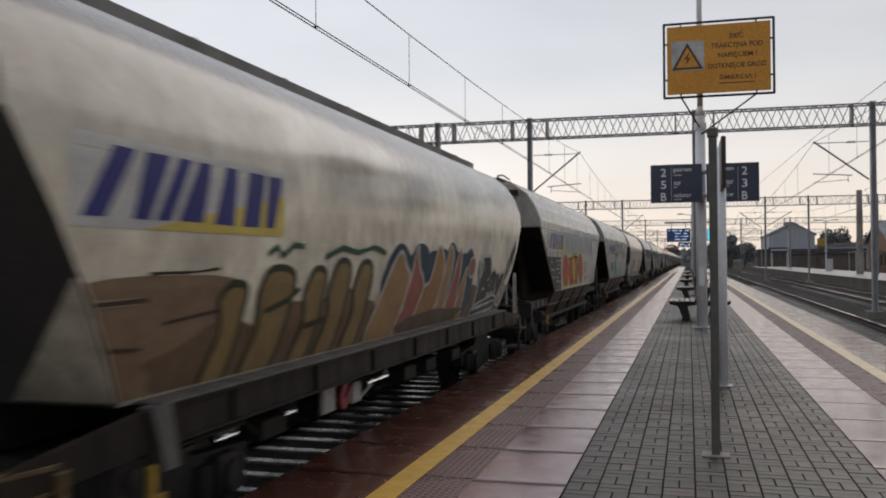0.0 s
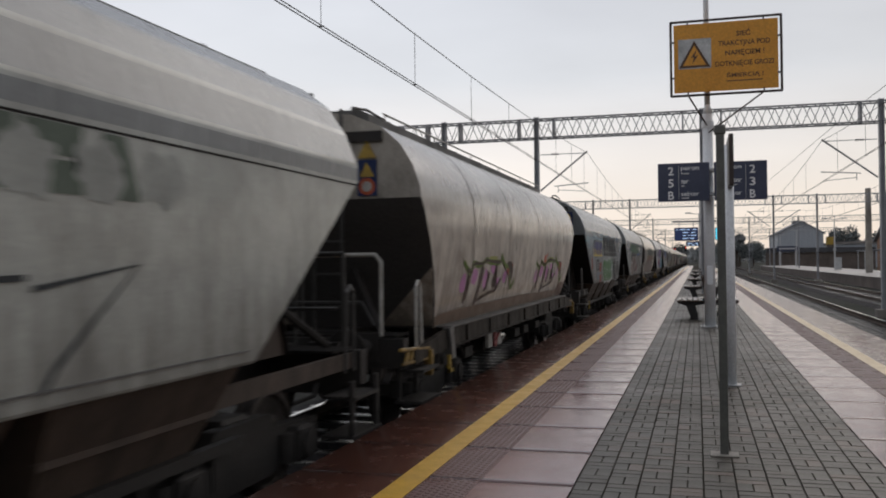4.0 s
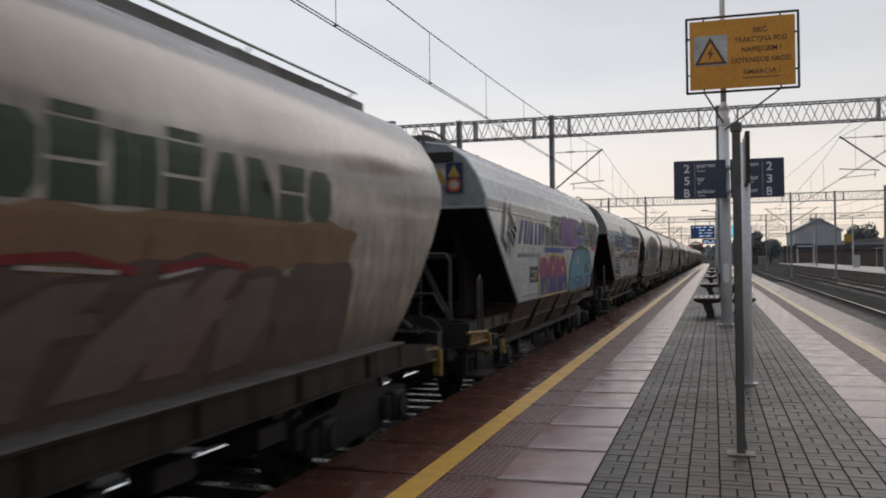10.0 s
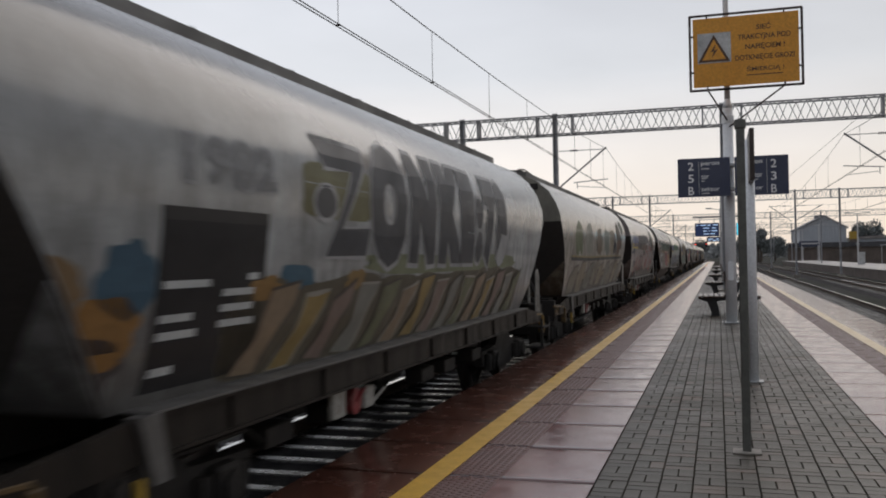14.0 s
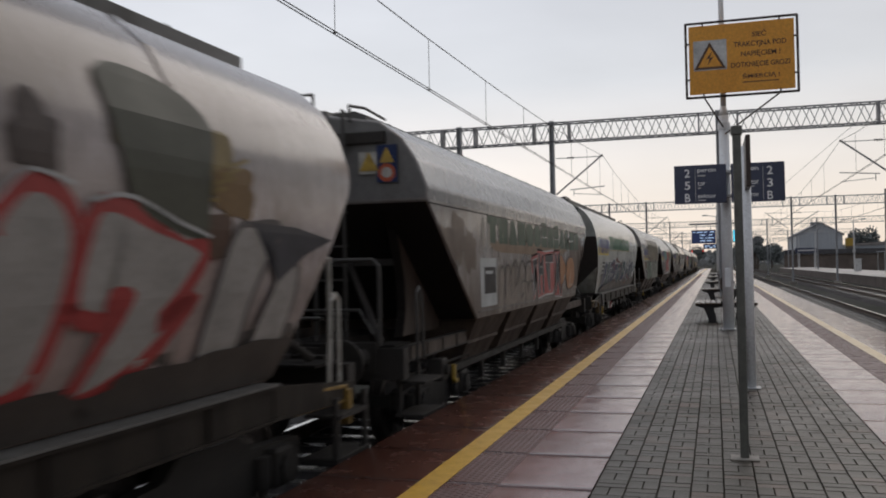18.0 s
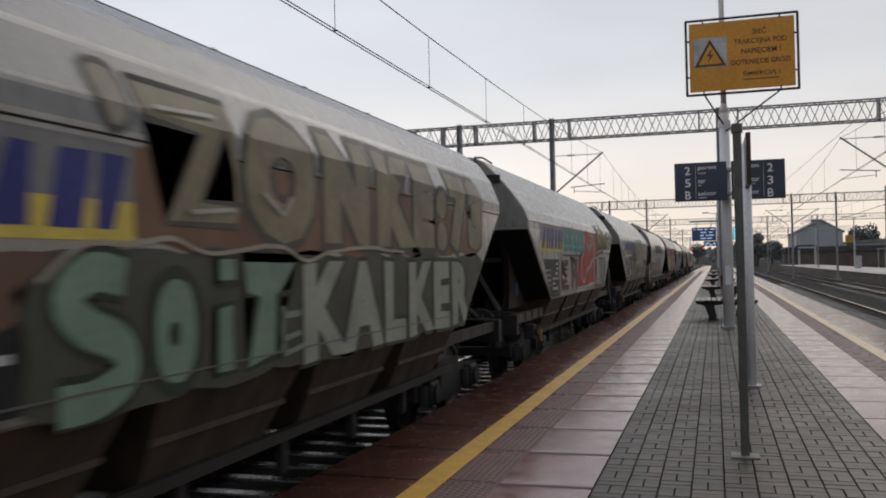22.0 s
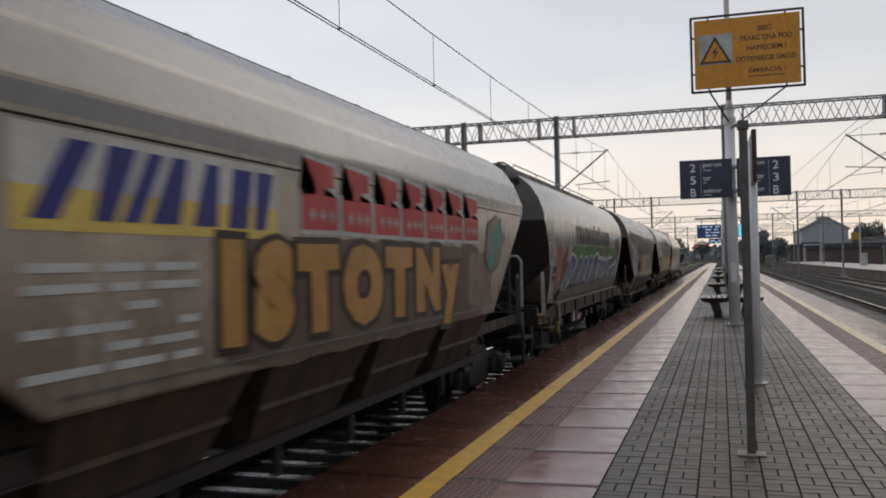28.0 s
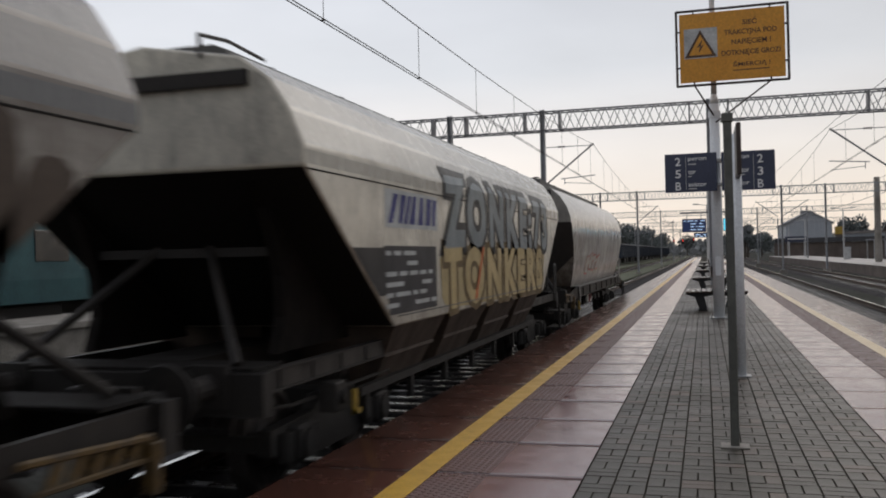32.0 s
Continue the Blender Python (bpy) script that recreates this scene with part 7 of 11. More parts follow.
info(2, -4.2, -2.7, 1.38, 1.60, None, bar=ink(0.34, 0.33, 0.31), seed=6)
TEAL_, PEN_ = ink(0.13, 0.31, 0.34), ink(0.035, 0.04, 0.045)
piece(2, [(-2.26, 1.94), (-1.8, 1.96), (-1.36, 1.99), (-1.4, 1.85), (-1.33, 1.70), (-1.05, 1.66), (-1.02, 1.5), (-1.06, 1.35), (-1.5, 1.36), (-2.05, 1.36), (-2.02, 1.6), (-2.2, 1.78)], TEAL_, PEN_, 0.018, False, "pale blue graffiti letter with a thin dark line")
strokes(2, [[(-1.75, 1.72), (-1.35, 1.70)], [(-1.35, 1.68), (-1.42, 1.40)], [(-1.68, 1.70), (-1.62, 1.5)]], PEN_, 0.03, 0.014)
for q_ in ([(-0.89, 1.69), (-0.53, 1.69), (-0.57, 1.42), (-0.88, 1.40)], [(0.62, 1.36), (0.7, 1.62), (1.01, 1.77), (1.2, 1.62), (1.3, 1.36)], [(0.45, 1.40), (0.55, 1.66), (0.6, 1.9), (0.68, 1.9), (0.6, 1.4)]):
    piece(2, q_, TEAL_ if q_[0][0] > 0 else ink(0.30, 0.36, 0.35), PEN_, 0.012, False)
strokes(2, [[(-0.62, 1.95), (0.0, 1.99), (-0.08, 1.42)], [(-0.62, 1.95), (-0.3, 1.82), (-0.3, 1.42)], [(1.5, 1.92), (2.0, 1.95)], [(1.75, 1.93), (1.62, 1.40)], [(2.05, 1.9), (2.85, 1.98), (2.2, 1.5), (2.1, 1.38)]], PEN_, 0.016)
# wagon 3: pink and green
for d_ in (0.0, -5.6):
    for a_, b_, c_, e_ in ((1.70, 2.05, 1.69, 1.90), (2.45, 2.71, 1.61, 1.88), (2.88, 3.18, 1.81, 1.94), (3.34, 3.59, 1.61, 1.75), (3.81, 4.11, 1.66, 1.83), (1.15, 1.45, 1.6, 1.82)):
        patch(3, a_ + d_, b_ + d_, c_, e_, ink(0.46, 0.20, 0.40), a_, 0.35, 0.0045, 0.8, "sprayed_spot", "pink sprayed spot")
    DRK_ = ink(0.06, 0.033, 0.024)
    for q_ in ([(1.55, 1.86), (1.68, 1.84), (1.57, 1.5), (1.44, 1.5)], [(2.26, 1.94), (2.38, 1.91), (2.36, 1.72), (2.22, 1.42), (2.09, 1.42), (2.2, 1.7)], [(2.68, 1.86), (2.82, 1.78), (2.72, 1.58), (2.58, 1.58), (2.7, 1.7)], [(3.2, 1.98), (3.32, 1.98), (3.18, 1.7), (3.3, 1.62), (3.44, 1.55), (3.7, 1.72), (3.6, 1.73), (3.4, 1.63), (3.08, 1.64)], [(4.0, 1.97), (4.3, 1.99), (4.5, 1.9), (4.56, 1.7), (4.4, 1.72), (4.2, 1.88)]):
        piece(3, [(y_ + d_, z_) for y_, z_ in q_], DRK_, label="dark brown graffiti stem")
    strokes(3, [smooth([(y_ + d_, z_) for y_, z_ in ((1.2, 1.98), (1.42, 1.90), (1.66, 1.85), (1.72, 1.97), (2.0, 1.94), (2.3, 1.95), (2.57, 2.02), (2.7, 2.0), (3.54, 2.0))], 4, False), smooth([(y_ + d_, z_) for y_, z_ in ((3.52, 2.10), (3.7, 2.0), (3.96, 1.90), (4.2, 1.88), (4.5, 1.6), (4.64, 1.58), (4.8, 1.7))], 4, False)], ink(0.11, 0.17, 0.03), 0.038, 0.0105)
    strokes(3, [smooth([(y_ + d_, z_ + 0.03) for y_, z_ in ((1.42, 1.87), (1.66, 1.82), (1.75, 1.93), (2.3, 1.92), (2.57, 1.98), (3.5, 1.97))], 4, False), [(2.3 + d_, 1.47), (2.8 + d_, 1.52), (3.4 + d_, 1.56)]], DRK_, 0.02, 0.0115)
    patch(3, 2.7 + d_, 3.3 + d_, 2.0, 2.07, ink(0.30, 0.31, 0.10), 4, 0.3, 0.004)
    patch(3, 4.02 + d_, 4.5 + d_, 1.78, 1.97, ink(0.28, 0.035, 0.03), 3, 0.4, 0.0098, 0.8)
patch(3, 2.08, 2.35, 1.95, 2.12, ink(0.48, 0.12, 0.07), 1, 0.1, 0.004, 1.0)
patch(3, 2.37, 2.48, 2.08, 2.16, ink(0.48, 0.16, 0.11), 2, 0.1, 0.004, 1.0)
patch(3, 4.3, 5.9, 1.2, 1.5, ink(0.12, 0.07, 0.05), 5, 0.4, 0.0112, 0.6, "grime_splash")
patch(3, -5.5, 4.6, 1.15, 1.40, ink(0.14, 0.09, 0.06), 6, 0.25, 0.0112, 0.4, "grime_splash")
# wagon 4: dark with silver blocks and green bubbles
logo_panel(4, -4.2, 2.12, top=ink(0.13, 0.135, 0.14))
kings(4, 4, -1.45, 2.34, 2.13, 2.80, BLK, PALE)
kings(4, 1, 2.36, 3.12, 2.14, 2.84, BLK, PALE)
GB_ = ink(0.04, 0.155, 0.035)
for q_ in ([(-1.58, 1.62), (-1.45, 1.95), (-1.05, 2.05), (-0.6, 1.95), (-0.62, 1.6), (-0.8, 1.30), (-1.3, 1.30)], [(-0.62, 1.62), (-0.5, 1.95), (-0.2, 2.04), (0.05, 1.92), (-0.02, 1.35), (-0.5, 1.30)], [(0.0, 1.55), (0.1, 1.95), (0.42, 2.07), (0.66, 1.88), (0.6, 1.32), (0.1, 1.30)],
           [(0.62, 1.6), (0.74, 2.05), (1.0, 2.05), (1.18, 1.95), (1.14, 1.5), (1.1, 1.32), (0.7, 1.32)], [(1.14, 1.40), (1.2, 1.66), (1.42, 1.65), (1.53, 1.36)], [(1.40, 1.86), (1.52, 2.08), (1.72, 2.09), (1.84, 1.96), (1.81, 1.74), (1.72, 1.67), (1.58, 1.80)]):
    piece(4, q_, GB_, ink(0.40, 0.42, 0.42), 0.038, label="green bubble letter with a white rim")
strokes(4, [smooth(q_, 4, False) for q_ in ([(-1.35, 1.7), (-1.1, 1.78), (-1.15, 1.45)], [(-1.1, 1.9), (-1.0, 1.6), (-0.85, 1.5)], [(-0.4, 1.62), (-0.25, 1.7), (-0.1, 1.6)], [(0.2, 1.55), (0.35, 1.7), (0.5, 1.55)], [(0.75, 1.6), (0.95, 1.68), (1.05, 1.55)])], ink(0.36, 0.38, 0.38), 0.022, 0.02)
piece(4, [(2.12, 1.9), (2.75, 2.11), (2.92, 2.02), (2.62, 1.55), (2.91, 1.54), (2.90, 1.28), (2.22, 1.29), (2.55, 1.84), (2.2, 1.82)], ink(0.05, 0.055, 0.055), PALE, 0.016, False, "dark graffiti letter with a thin white rim", 0.03)
piece(4, blob(2.97, 3.54, 1.29, 2.0, 3, 0.06, 14, 0.8), ink(0.05, 0.055, 0.055), PALE, 0.016)
piece(4, blob(3.46, 4.3, 1.36, 2.0, 7, 0.12, 14, 0.8), ink(0.06, 0.065, 0.065), PALE, 0.014)
word(4, "GaB", 3.3, 4.3, 1.42, 1.72, ink(0.11, 0.115, 0.115), ink(0.30, 0.31, 0.31), 0.0, 0.025, wob=0.05)
lff(4, 3.45, 4.15, 2.15, 2.82, ink(0.15, 0.155, 0.16), ink(0.33, 0.34, 0.34), 0.28)
info(4, -4.3, -3.55, 1.36, 2.0, None, bar=ink(0.30, 0.29, 0.27), seed=3)
rect(4, -3.49, -2.66, 1.69, 2.02, ink(0.02, 0.022, 0.028), 0.0045, "data_panel")
info(4, -3.42, -2.72, 1.70, 2.0, None, bar=ink(0.26, 0.28, 0.30), seed=8)
info(4, -3.4, -2.7, 1.38, 1.66, None, bar=ink(0.16, 0.22, 0.30), seed=9)
for a_, b_, c_, d_ in ((-2.62, -2.06, 1.66, 1.92), (-2.66, -2.09, 1.33, 1.54), (-4.75, -4.45, 1.7, 2.1)):
    patch(4, a_, b_, c_, d_, ink(0.24, 0.05, 0.04), a_, 0.45)
# wagon 5: green name, silver and red letters
block_row(5, -3.65, 2.85, 2.35, 2.76, GRN)
rect(5, -4.5, -3.1, 1.42, 2.30, ink(0.235, 0.25, 0.235), 0.003, "repainted_panel", "darker repainted panel")
info(5, -4.55, -3.15, 1.42, 1.86, None, bar=ink(0.36, 0.37, 0.36), seed=5)
for i_ in range(6):
    patch(5, -3.1 + i_ * 1.05, -1.75 + i_ * 1.05, 1.28, 2.31, ink(0.02, 0.021, 0.025), 4 + i_, 0.12, 0.003 + 0.0003 * (i_ % 2), 0.3, "graffiti_shadow", "black sprayed ground")
BRS_, BRS2_, EDG_ = ink(0.205, 0.135, 0.12), ink(0.20, 0.08, 0.065), ink(0.40, 0.39, 0.37)
for q_, c_ in (([(-2.42, 2.14), (-1.7, 2.15), (-1.70, 1.97), (-2.2, 1.97), (-2.02, 1.70), (-2.02, 1.52), (-2.27, 1.34), (-3.1, 1.30), (-3.25, 1.62), (-3.1, 1.90), (-2.78, 1.92), (-2.3, 1.80), (-2.48, 2.0)], BRS_), ([(-1.74, 2.16), (-1.24, 2.15), (-1.26, 1.96), (-1.48, 1.96), (-1.52, 1.32), (-1.76, 1.33), (-1.69, 1.96)], BRS2_),
               ([(-1.13, 2.17), (-0.87, 2.16), (-0.80, 1.99), (-0.76, 1.99), (-0.60, 2.17), (-0.55, 1.90), (-0.78, 1.88), (-0.86, 1.33), (-1.04, 1.32), (-0.96, 1.91)], BRS_), ([(-0.40, 2.17), (-0.22, 2.18), (-0.23, 1.79), (0.17, 1.79), (0.45, 1.9), (0.45, 1.35), (-0.39, 1.34)], BRS2_)):
    piece(5, q_, c_, EDG_, 0.018, False, "brown-red graffiti letter with a pale rim", 0.012)
for a_, b_, c_, d_ in ((-1.92, -1.78, 1.98, 2.14), (-1.74, -1.5, 1.34, 1.46), (-0.98, -0.84, 1.68, 1.78), (-0.78, -0.6, 2.02, 2.16), (-0.38, -0.2, 2.02, 2.17), (-0.36, 0.15, 1.36, 1.5), (-2.6, -2.45, 1.5, 1.76), (-3.0, -2.4, 1.80, 1.91), (-1.36, -1.22, 1.62, 1.78), (-0.72, -0.6, 1.68, 1.76)):
    patch(5, a_, b_, c_, d_, ink(0.46, 0.46, 0.45), a_, 0.15, 0.019, 0.4, "white_highlight")
piece(5, [(-0.02, 2.22), (0.25, 2.26), (0.50, 2.23), (0.46, 2.12), (0.40, 1.88), (0.18, 1.85), (0.2, 2.1)], ink(0.46, 0.46, 0.46))
strokes(5, [[(0.56, 2.19), (0.64, 1.9), (0.52, 1.36)], [(0.6, 2.25), (1.6, 2.3), (2.8, 2.28), (3.3, 2.12)]], ink(0.02, 0.075, 0.20), 0.05, 0.018)
word(5, "DATS", 0.80, 4.1, 1.42, 2.17, ink(0.235, 0.22, 0.20), ink(0.02, 0.02, 0.022), 0.10, 0.03, label="pale graffiti letters with black rims")
piece(5, blob(-2.05, -1.8, 1.36, 1.56, 3, 0.1, 10, 0.8), ink(0.03, 0.03, 0.033), ink(0.3, 0.3, 0.3), 0.02)
# darker grey field towards the rear end
patch(5, 4.7, 6.4, 1.7, 2.70, ink(0.16, 0.165, 0.17), 3, 0.15, 0.0024, 0.3, "repainted_panel", "darker grey field at the rear of the side")
# wagon 6: faded name, dull red outline letters
block_row(6, -2.77, 3.3, 2.30, 2.70, ink(0.03, 0.052, 0.038))
for i_ in range(7):
    patch(6, -3.2 + i_ * 0.95, -1.9 + i_ * 0.95, 1.92, 2.30, ink(0.16, 0.10, 0.06), i_, 0.4, 0.0026 + 0.0002 * (i_ % 2), 0.6, "rust_stain", "orange-brown rust stain")
strokes(6, [smooth(q_, 3, False) for q_ in ([(-6.0, 2.85), (-5.75, 2.72), (-5.9, 2.55), (-5.6, 2.45), (-5.8, 2.3), (-5.5, 2.15)], [(-5.9, 2.65), (-5.55, 2.68), (-5.7, 2.5)], [(-5.7, 2.35), (-5.35, 2.4), (-5.5, 2.2)])], ink(0.15, 0.20, 0.17), 0.02)
for i_ in range(8):
    patch(6, -4.2 + i_ * 0.95, -2.8 + i_ * 0.95, 1.15, 1.92 + 0.06 * (i_ % 3), ink(0.085, 0.062, 0.056), i_ * 1.7, 0.25, 0.003 + 0.0003 * (i_ % 2), 0.4, "grime_splash", "dark maroon-brown paint")
wild(6, 8, -3.3, 2.4, 1.24, 1.98, (ink(0.13, 0.09, 0.085), ink(0.105, 0.08, 0.075), ink(0.12, 0.10, 0.10)), ink(0.075, 0.05, 0.047), None, 6, lean=0.9)
strokes(6, [[(-2.95, 1.74), (-2.48, 1.88), (-1.71, 2.07)], [(-3.4, 1.8), (-2.79, 1.99)], [(-1.61, 1.91), (-1.45, 2.03), (-0.52, 2.06)], [(-0.4, 1.98), (-0.17, 2.04), (0.27, 2.04), (0.77, 1.96)], [(1.0, 1.98), (1.5, 2.02), (2.0, 1.97)], [(-0.6, 2.0), (-1.0, 1.5)], [(-1.6, 1.6), (-0.9, 1.78)]], ink(0.15, 0.022, 0.024), 0.024, 0.013)
strokes(6, [[(-2.4, 1.86), (-1.75, 2.02)], [(-1.4, 1.99), (-0.6, 2.02)], [(-0.1, 2.0), (0.6, 1.96)], [(1.0, 1.94), (1.4, 1.97)]], ink(0.30, 0.28, 0.27), 0.012, 0.0145)
info(6, -5.3, -4.6, 1.62, 1.95, ink(0.10, 0.095, 0.085), seed=6)
# wagon 7: many pieces
strokes(7, [[(-5.10, 2.80), (-5.27, 2.34), (-5.03, 2.20)]], PALE, 0.10, 0.006)
strokes(7, [[(-5.10, 2.82), (-5.29, 2.30), (-5.0, 2.14)]], BLK, 0.065, 0.008)
for q_ in ([(-4.86, 2.76), (-4.78, 2.77), (-4.30, 2.50), (-4.36, 2.38), (-4.68, 2.50), (-4.72, 2.42), (-4.5, 2.24), (-4.56, 2.16), (-4.78, 2.28), (-4.80, 2.02), (-4.92, 2.06), (-4.86, 2.3), (-4.98, 2.36), (-4.92, 2.46), (-4.82, 2.42), (-4.84, 2.58)],):
    piece(7, q_, BLK, PALE, 0.022, False, "black leaning graffiti tag letter")
patch(7, -4.7, -4.5, 1.86, 2.0, ink(0.48, 0.48, 0.47), 2, 0.1, 0.004, 1.0)
logo_panel(7, -4.32, 2.19, low=PAPER)
info(7, -4.3, -2.0, 2.02, 2.16, None, bar=ink(0.46, 0.47, 0.46), seed=17)
info(7, -4.28, -3.45, 1.32, 2.0, None, bar=ink(0.45, 0.46, 0.45), seed=7)
info(7, -3.4, -2.7, 1.38, 1.64, None, bar=ink(0.42, 0.43, 0.42), seed=27)
rect(7, -3.29, -2.57, 1.60, 1.87, BLK, 0.0055, "data_panel")
info(7, -3.25, -2.6, 1.62, 1.86, None, bar=ink(0.24, 0.2, 0.17), seed=37)
word(7, "meGA", -1.80, 0.08, 2.28, 2.72, BLK, PALE, 0.04, 0.03)
rect(7, -1.9, 0.2, 2.12, 2.21, ink(0.02, 0.06, 0.26), 0.012, "paint_bar")
patch(7, -1.2, 3.1, 2.24, 2.84, ink(0.08, 0.12, 0.065), 3, 0.08, 0.003, 0.25, "paint_patch", "dull green sprayed ground")
word(7, "SPAZZ", 0.16, 2.2, 2.27, 2.80, ink(0.20, 0.085, 0.31), ink(0.06, 0.03, 0.09), 0.09, 0.015, label="purple block graffiti letters")
strokes(7, [[(-0.9, 2.22), (0.6, 2.24), (2.1, 2.25)]], ink(0.42, 0.42, 0.41), 0.014, 0.012)
for a_, b_ in ((2.28, 2.58), (2.62, 2.96)):
    for c_ in (2.32, 2.58):
        piece(7, [(a_, c_), (b_, c_ + 0.02), (b_ - 0.04, c_ + 0.19), (a_ + 0.02, c_ + 0.18)], ink(0.05, 0.11, 0.30), PALE, 0.018, False)
word(7, "FLUESO", 3.05, 5.75, 2.33, 2.86, ink(0.05, 0.058, 0.06), ink(0.34, 0.36, 0.35), 0.06, 0.04)
patch(7, 4.7, 4.9, 2.5, 2.62, ink(0.42, 0.06, 0.05), 1, 0.1, 0.016, 1.0)
patch(7, 4.62, 5.36, 2.2, 2.31, ink(0.42, 0.09, 0.07), 3, 0.15, 0.006, 0.5)
YRM_, MAG_, NVY_ = ink(0.42, 0.33, 0.12), ink(0.20, 0.035, 0.12), ink(0.015, 0.028, 0.16)
piece(7, [(-2.62, 1.70), (-2.45, 2.04), (-1.9, 2.04), (-1.75, 1.95), (-1.62, 2.06), (-0.9, 2.12), (-0.3, 2.06), (0.2, 2.10), (0.52, 1.92), (0.62, 1.60), (0.64, 1.32), (-2.5, 1.32)], YRM_, None, 0.02, False, "yellow and orange graffiti rim")
for q_ in ([(-2.38, 1.66), (-2.36, 1.98), (-1.72, 2.0), (-1.56, 1.66)], [(-1.50, 1.66), (-1.46, 2.0), (-0.86, 2.06), (-0.72, 1.88), (-0.72, 1.66)], [(-0.66, 1.66), (-0.66, 2.0), (-0.3, 2.02), (-0.28, 1.66)], [(-0.24, 1.64), (-0.22, 1.95), (0.1, 2.03), (0.4, 1.95), (0.5, 1.66)]):
    piece(7, q_, MAG_, label="magenta graffiti letter")
for a_, b_ in ((-2.42, -1.66), (-1.58, -0.74), (-0.68, 0.54)):
    piece(7, [(a_, 1.35), (a_ + 0.02, 1.68), ((a_ + b_) / 2, 1.64), (b_, 1.70), (b_ + 0.02, 1.36)], NVY_, None, 0.02, False, "dark blue lower half of a graffiti letter")
for a_, b_, c_, d_ in ((-0.08, 0.16, 1.74, 1.86), (-0.72, -0.64, 1.36, 1.72), (-1.2, -1.02, 1.76, 1.92), (0.08, 0.2, 1.36, 1.52), (-2.02, -1.9, 1.36, 1.6)):
    patch(7, a_, b_, c_, d_, ink(0.40, 0.24, 0.07), a_, 0.2, 0.016, 0.7)
SEA_ = [(0.86, 1.32), (0.95, 1.6), (1.12, 1.82), (1.54, 2.12), (2.06, 2.22), (3.27, 2.24), (4.1, 2.16), (4.35, 2.0), (4.5, 1.67), (4.1, 1.5), (3.7, 1.35), (2.6, 1.32)]
piece(7, SEA_, ink(0.06, 0.22, 0.31), ink(0.03, 0.04, 0.045), 0.032, label="blue sea graffiti with a dark rim")
piece(7, [(0.95, 1.34), (1.0, 1.60), (2.0, 1.63), (3.2, 1.61), (4.4, 1.63), (3.7, 1.37), (2.6, 1.34)], ink(0.02, 0.11, 0.19), None, 0.02, False)
strokes(7, [[(1.1 + 0.4 * i_, 1.62 - 0.05 * (i_ % 3)), (1.35 + 0.4 * i_, 1.64 - 0.05 * (i_ % 3))] for i_ in range(8)], ink(0.22, 0.36, 0.40), 0.012, 0.02)
word(7, "S", 1.42, 1.94, 1.64, 1.98, ink(0.42, 0.42, 0.37), BLK, 0.09, 0.03, 0.1)
piece(7, blob(2.06, 2.36, 1.84, 2.12, 2, 0.06, 12, 0.8), ink(0.33, 0.35, 0.33), BLK, 0.016)
word(7, "A", 2.48, 3.02, 1.68, 2.05, ink(0.42, 0.42, 0.37), BLK, 0.07, 0.03)
piece(7, [(3.2, 1.85), (3.25, 2.08), (3.6, 2.15), (3.95, 2.0), (3.85, 1.86), (3.6, 1.98), (3.4, 1.84)], ink(0.05, 0.25, 0.19), BLK, 0.016)
piece(7, [(3.2, 1.68), (3.35, 1.86), (3.6, 1.92), (3.8, 1.82), (3.98, 1.68)], ink(0.06, 0.07, 0.08))
patch(7, 0.62, 1.0, 1.72, 2.1, ink(0.34, 0.35, 0.34), 3, 0.4, 0.004)
# wagon 8: blue highway, silver letters
rect(8, -4.25, -1.85, 2.39, 2.68, ink(0.13, 0.13, 0.14), 0.0025, "repainted_panel")
logo_panel(8, -4.24, 2.16, top=ink(0.16, 0.16, 0.17), low=ink(0.50, 0.46, 0.24))
info(8, -4.27, -2.75, 1.38, 2.04, BLK, seed=8)
HB_ = ink(0.012, 0.065, 0.25)
word(8, "Hi", -1.72, -1.05, 2.34, 2.95, HB_, PALE, 0.06, 0.04, wob=0.04, label="blue graffiti letters with a white rim")
for q_ in ([(-1.0, 2.30), (-0.98, 2.66), (-0.85, 2.78), (-0.68, 2.74), (-0.60, 2.5), (-0.62, 2.30), (-0.8, 2.24)], [(-0.56, 3.06), (-0.36, 3.06), (-0.34, 2.86), (-0.18, 2.88), (-0.10, 2.76), (-0.12, 2.42), (-0.26, 2.42), (-0.27, 2.68), (-0.36, 2.68), (-0.36, 2.41), (-0.52, 2.40)],
           [(-0.04, 2.81), (0.08, 2.82), (0.14, 2.62), (0.24, 2.84), (0.34, 2.62), (0.42, 2.85), (0.52, 2.86), (0.42, 2.48), (0.24, 2.50), (0.04, 2.46)], [(0.56, 2.50), (0.62, 2.74), (0.8, 2.80), (1.02, 2.78), (1.02, 2.46), (0.86, 2.5), (0.7, 2.44)], [(1.10, 2.78), (1.22, 2.80), (1.26, 2.62), (1.42, 2.62), (1.46, 2.82), (1.60, 2.82), (1.62, 2.55), (1.50, 2.46), (1.2, 2.48)]):
    piece(8, q_, HB_, ink(0.44, 0.45, 0.45), 0.028, False, "blue graffiti letter with a white rim", 0.02)
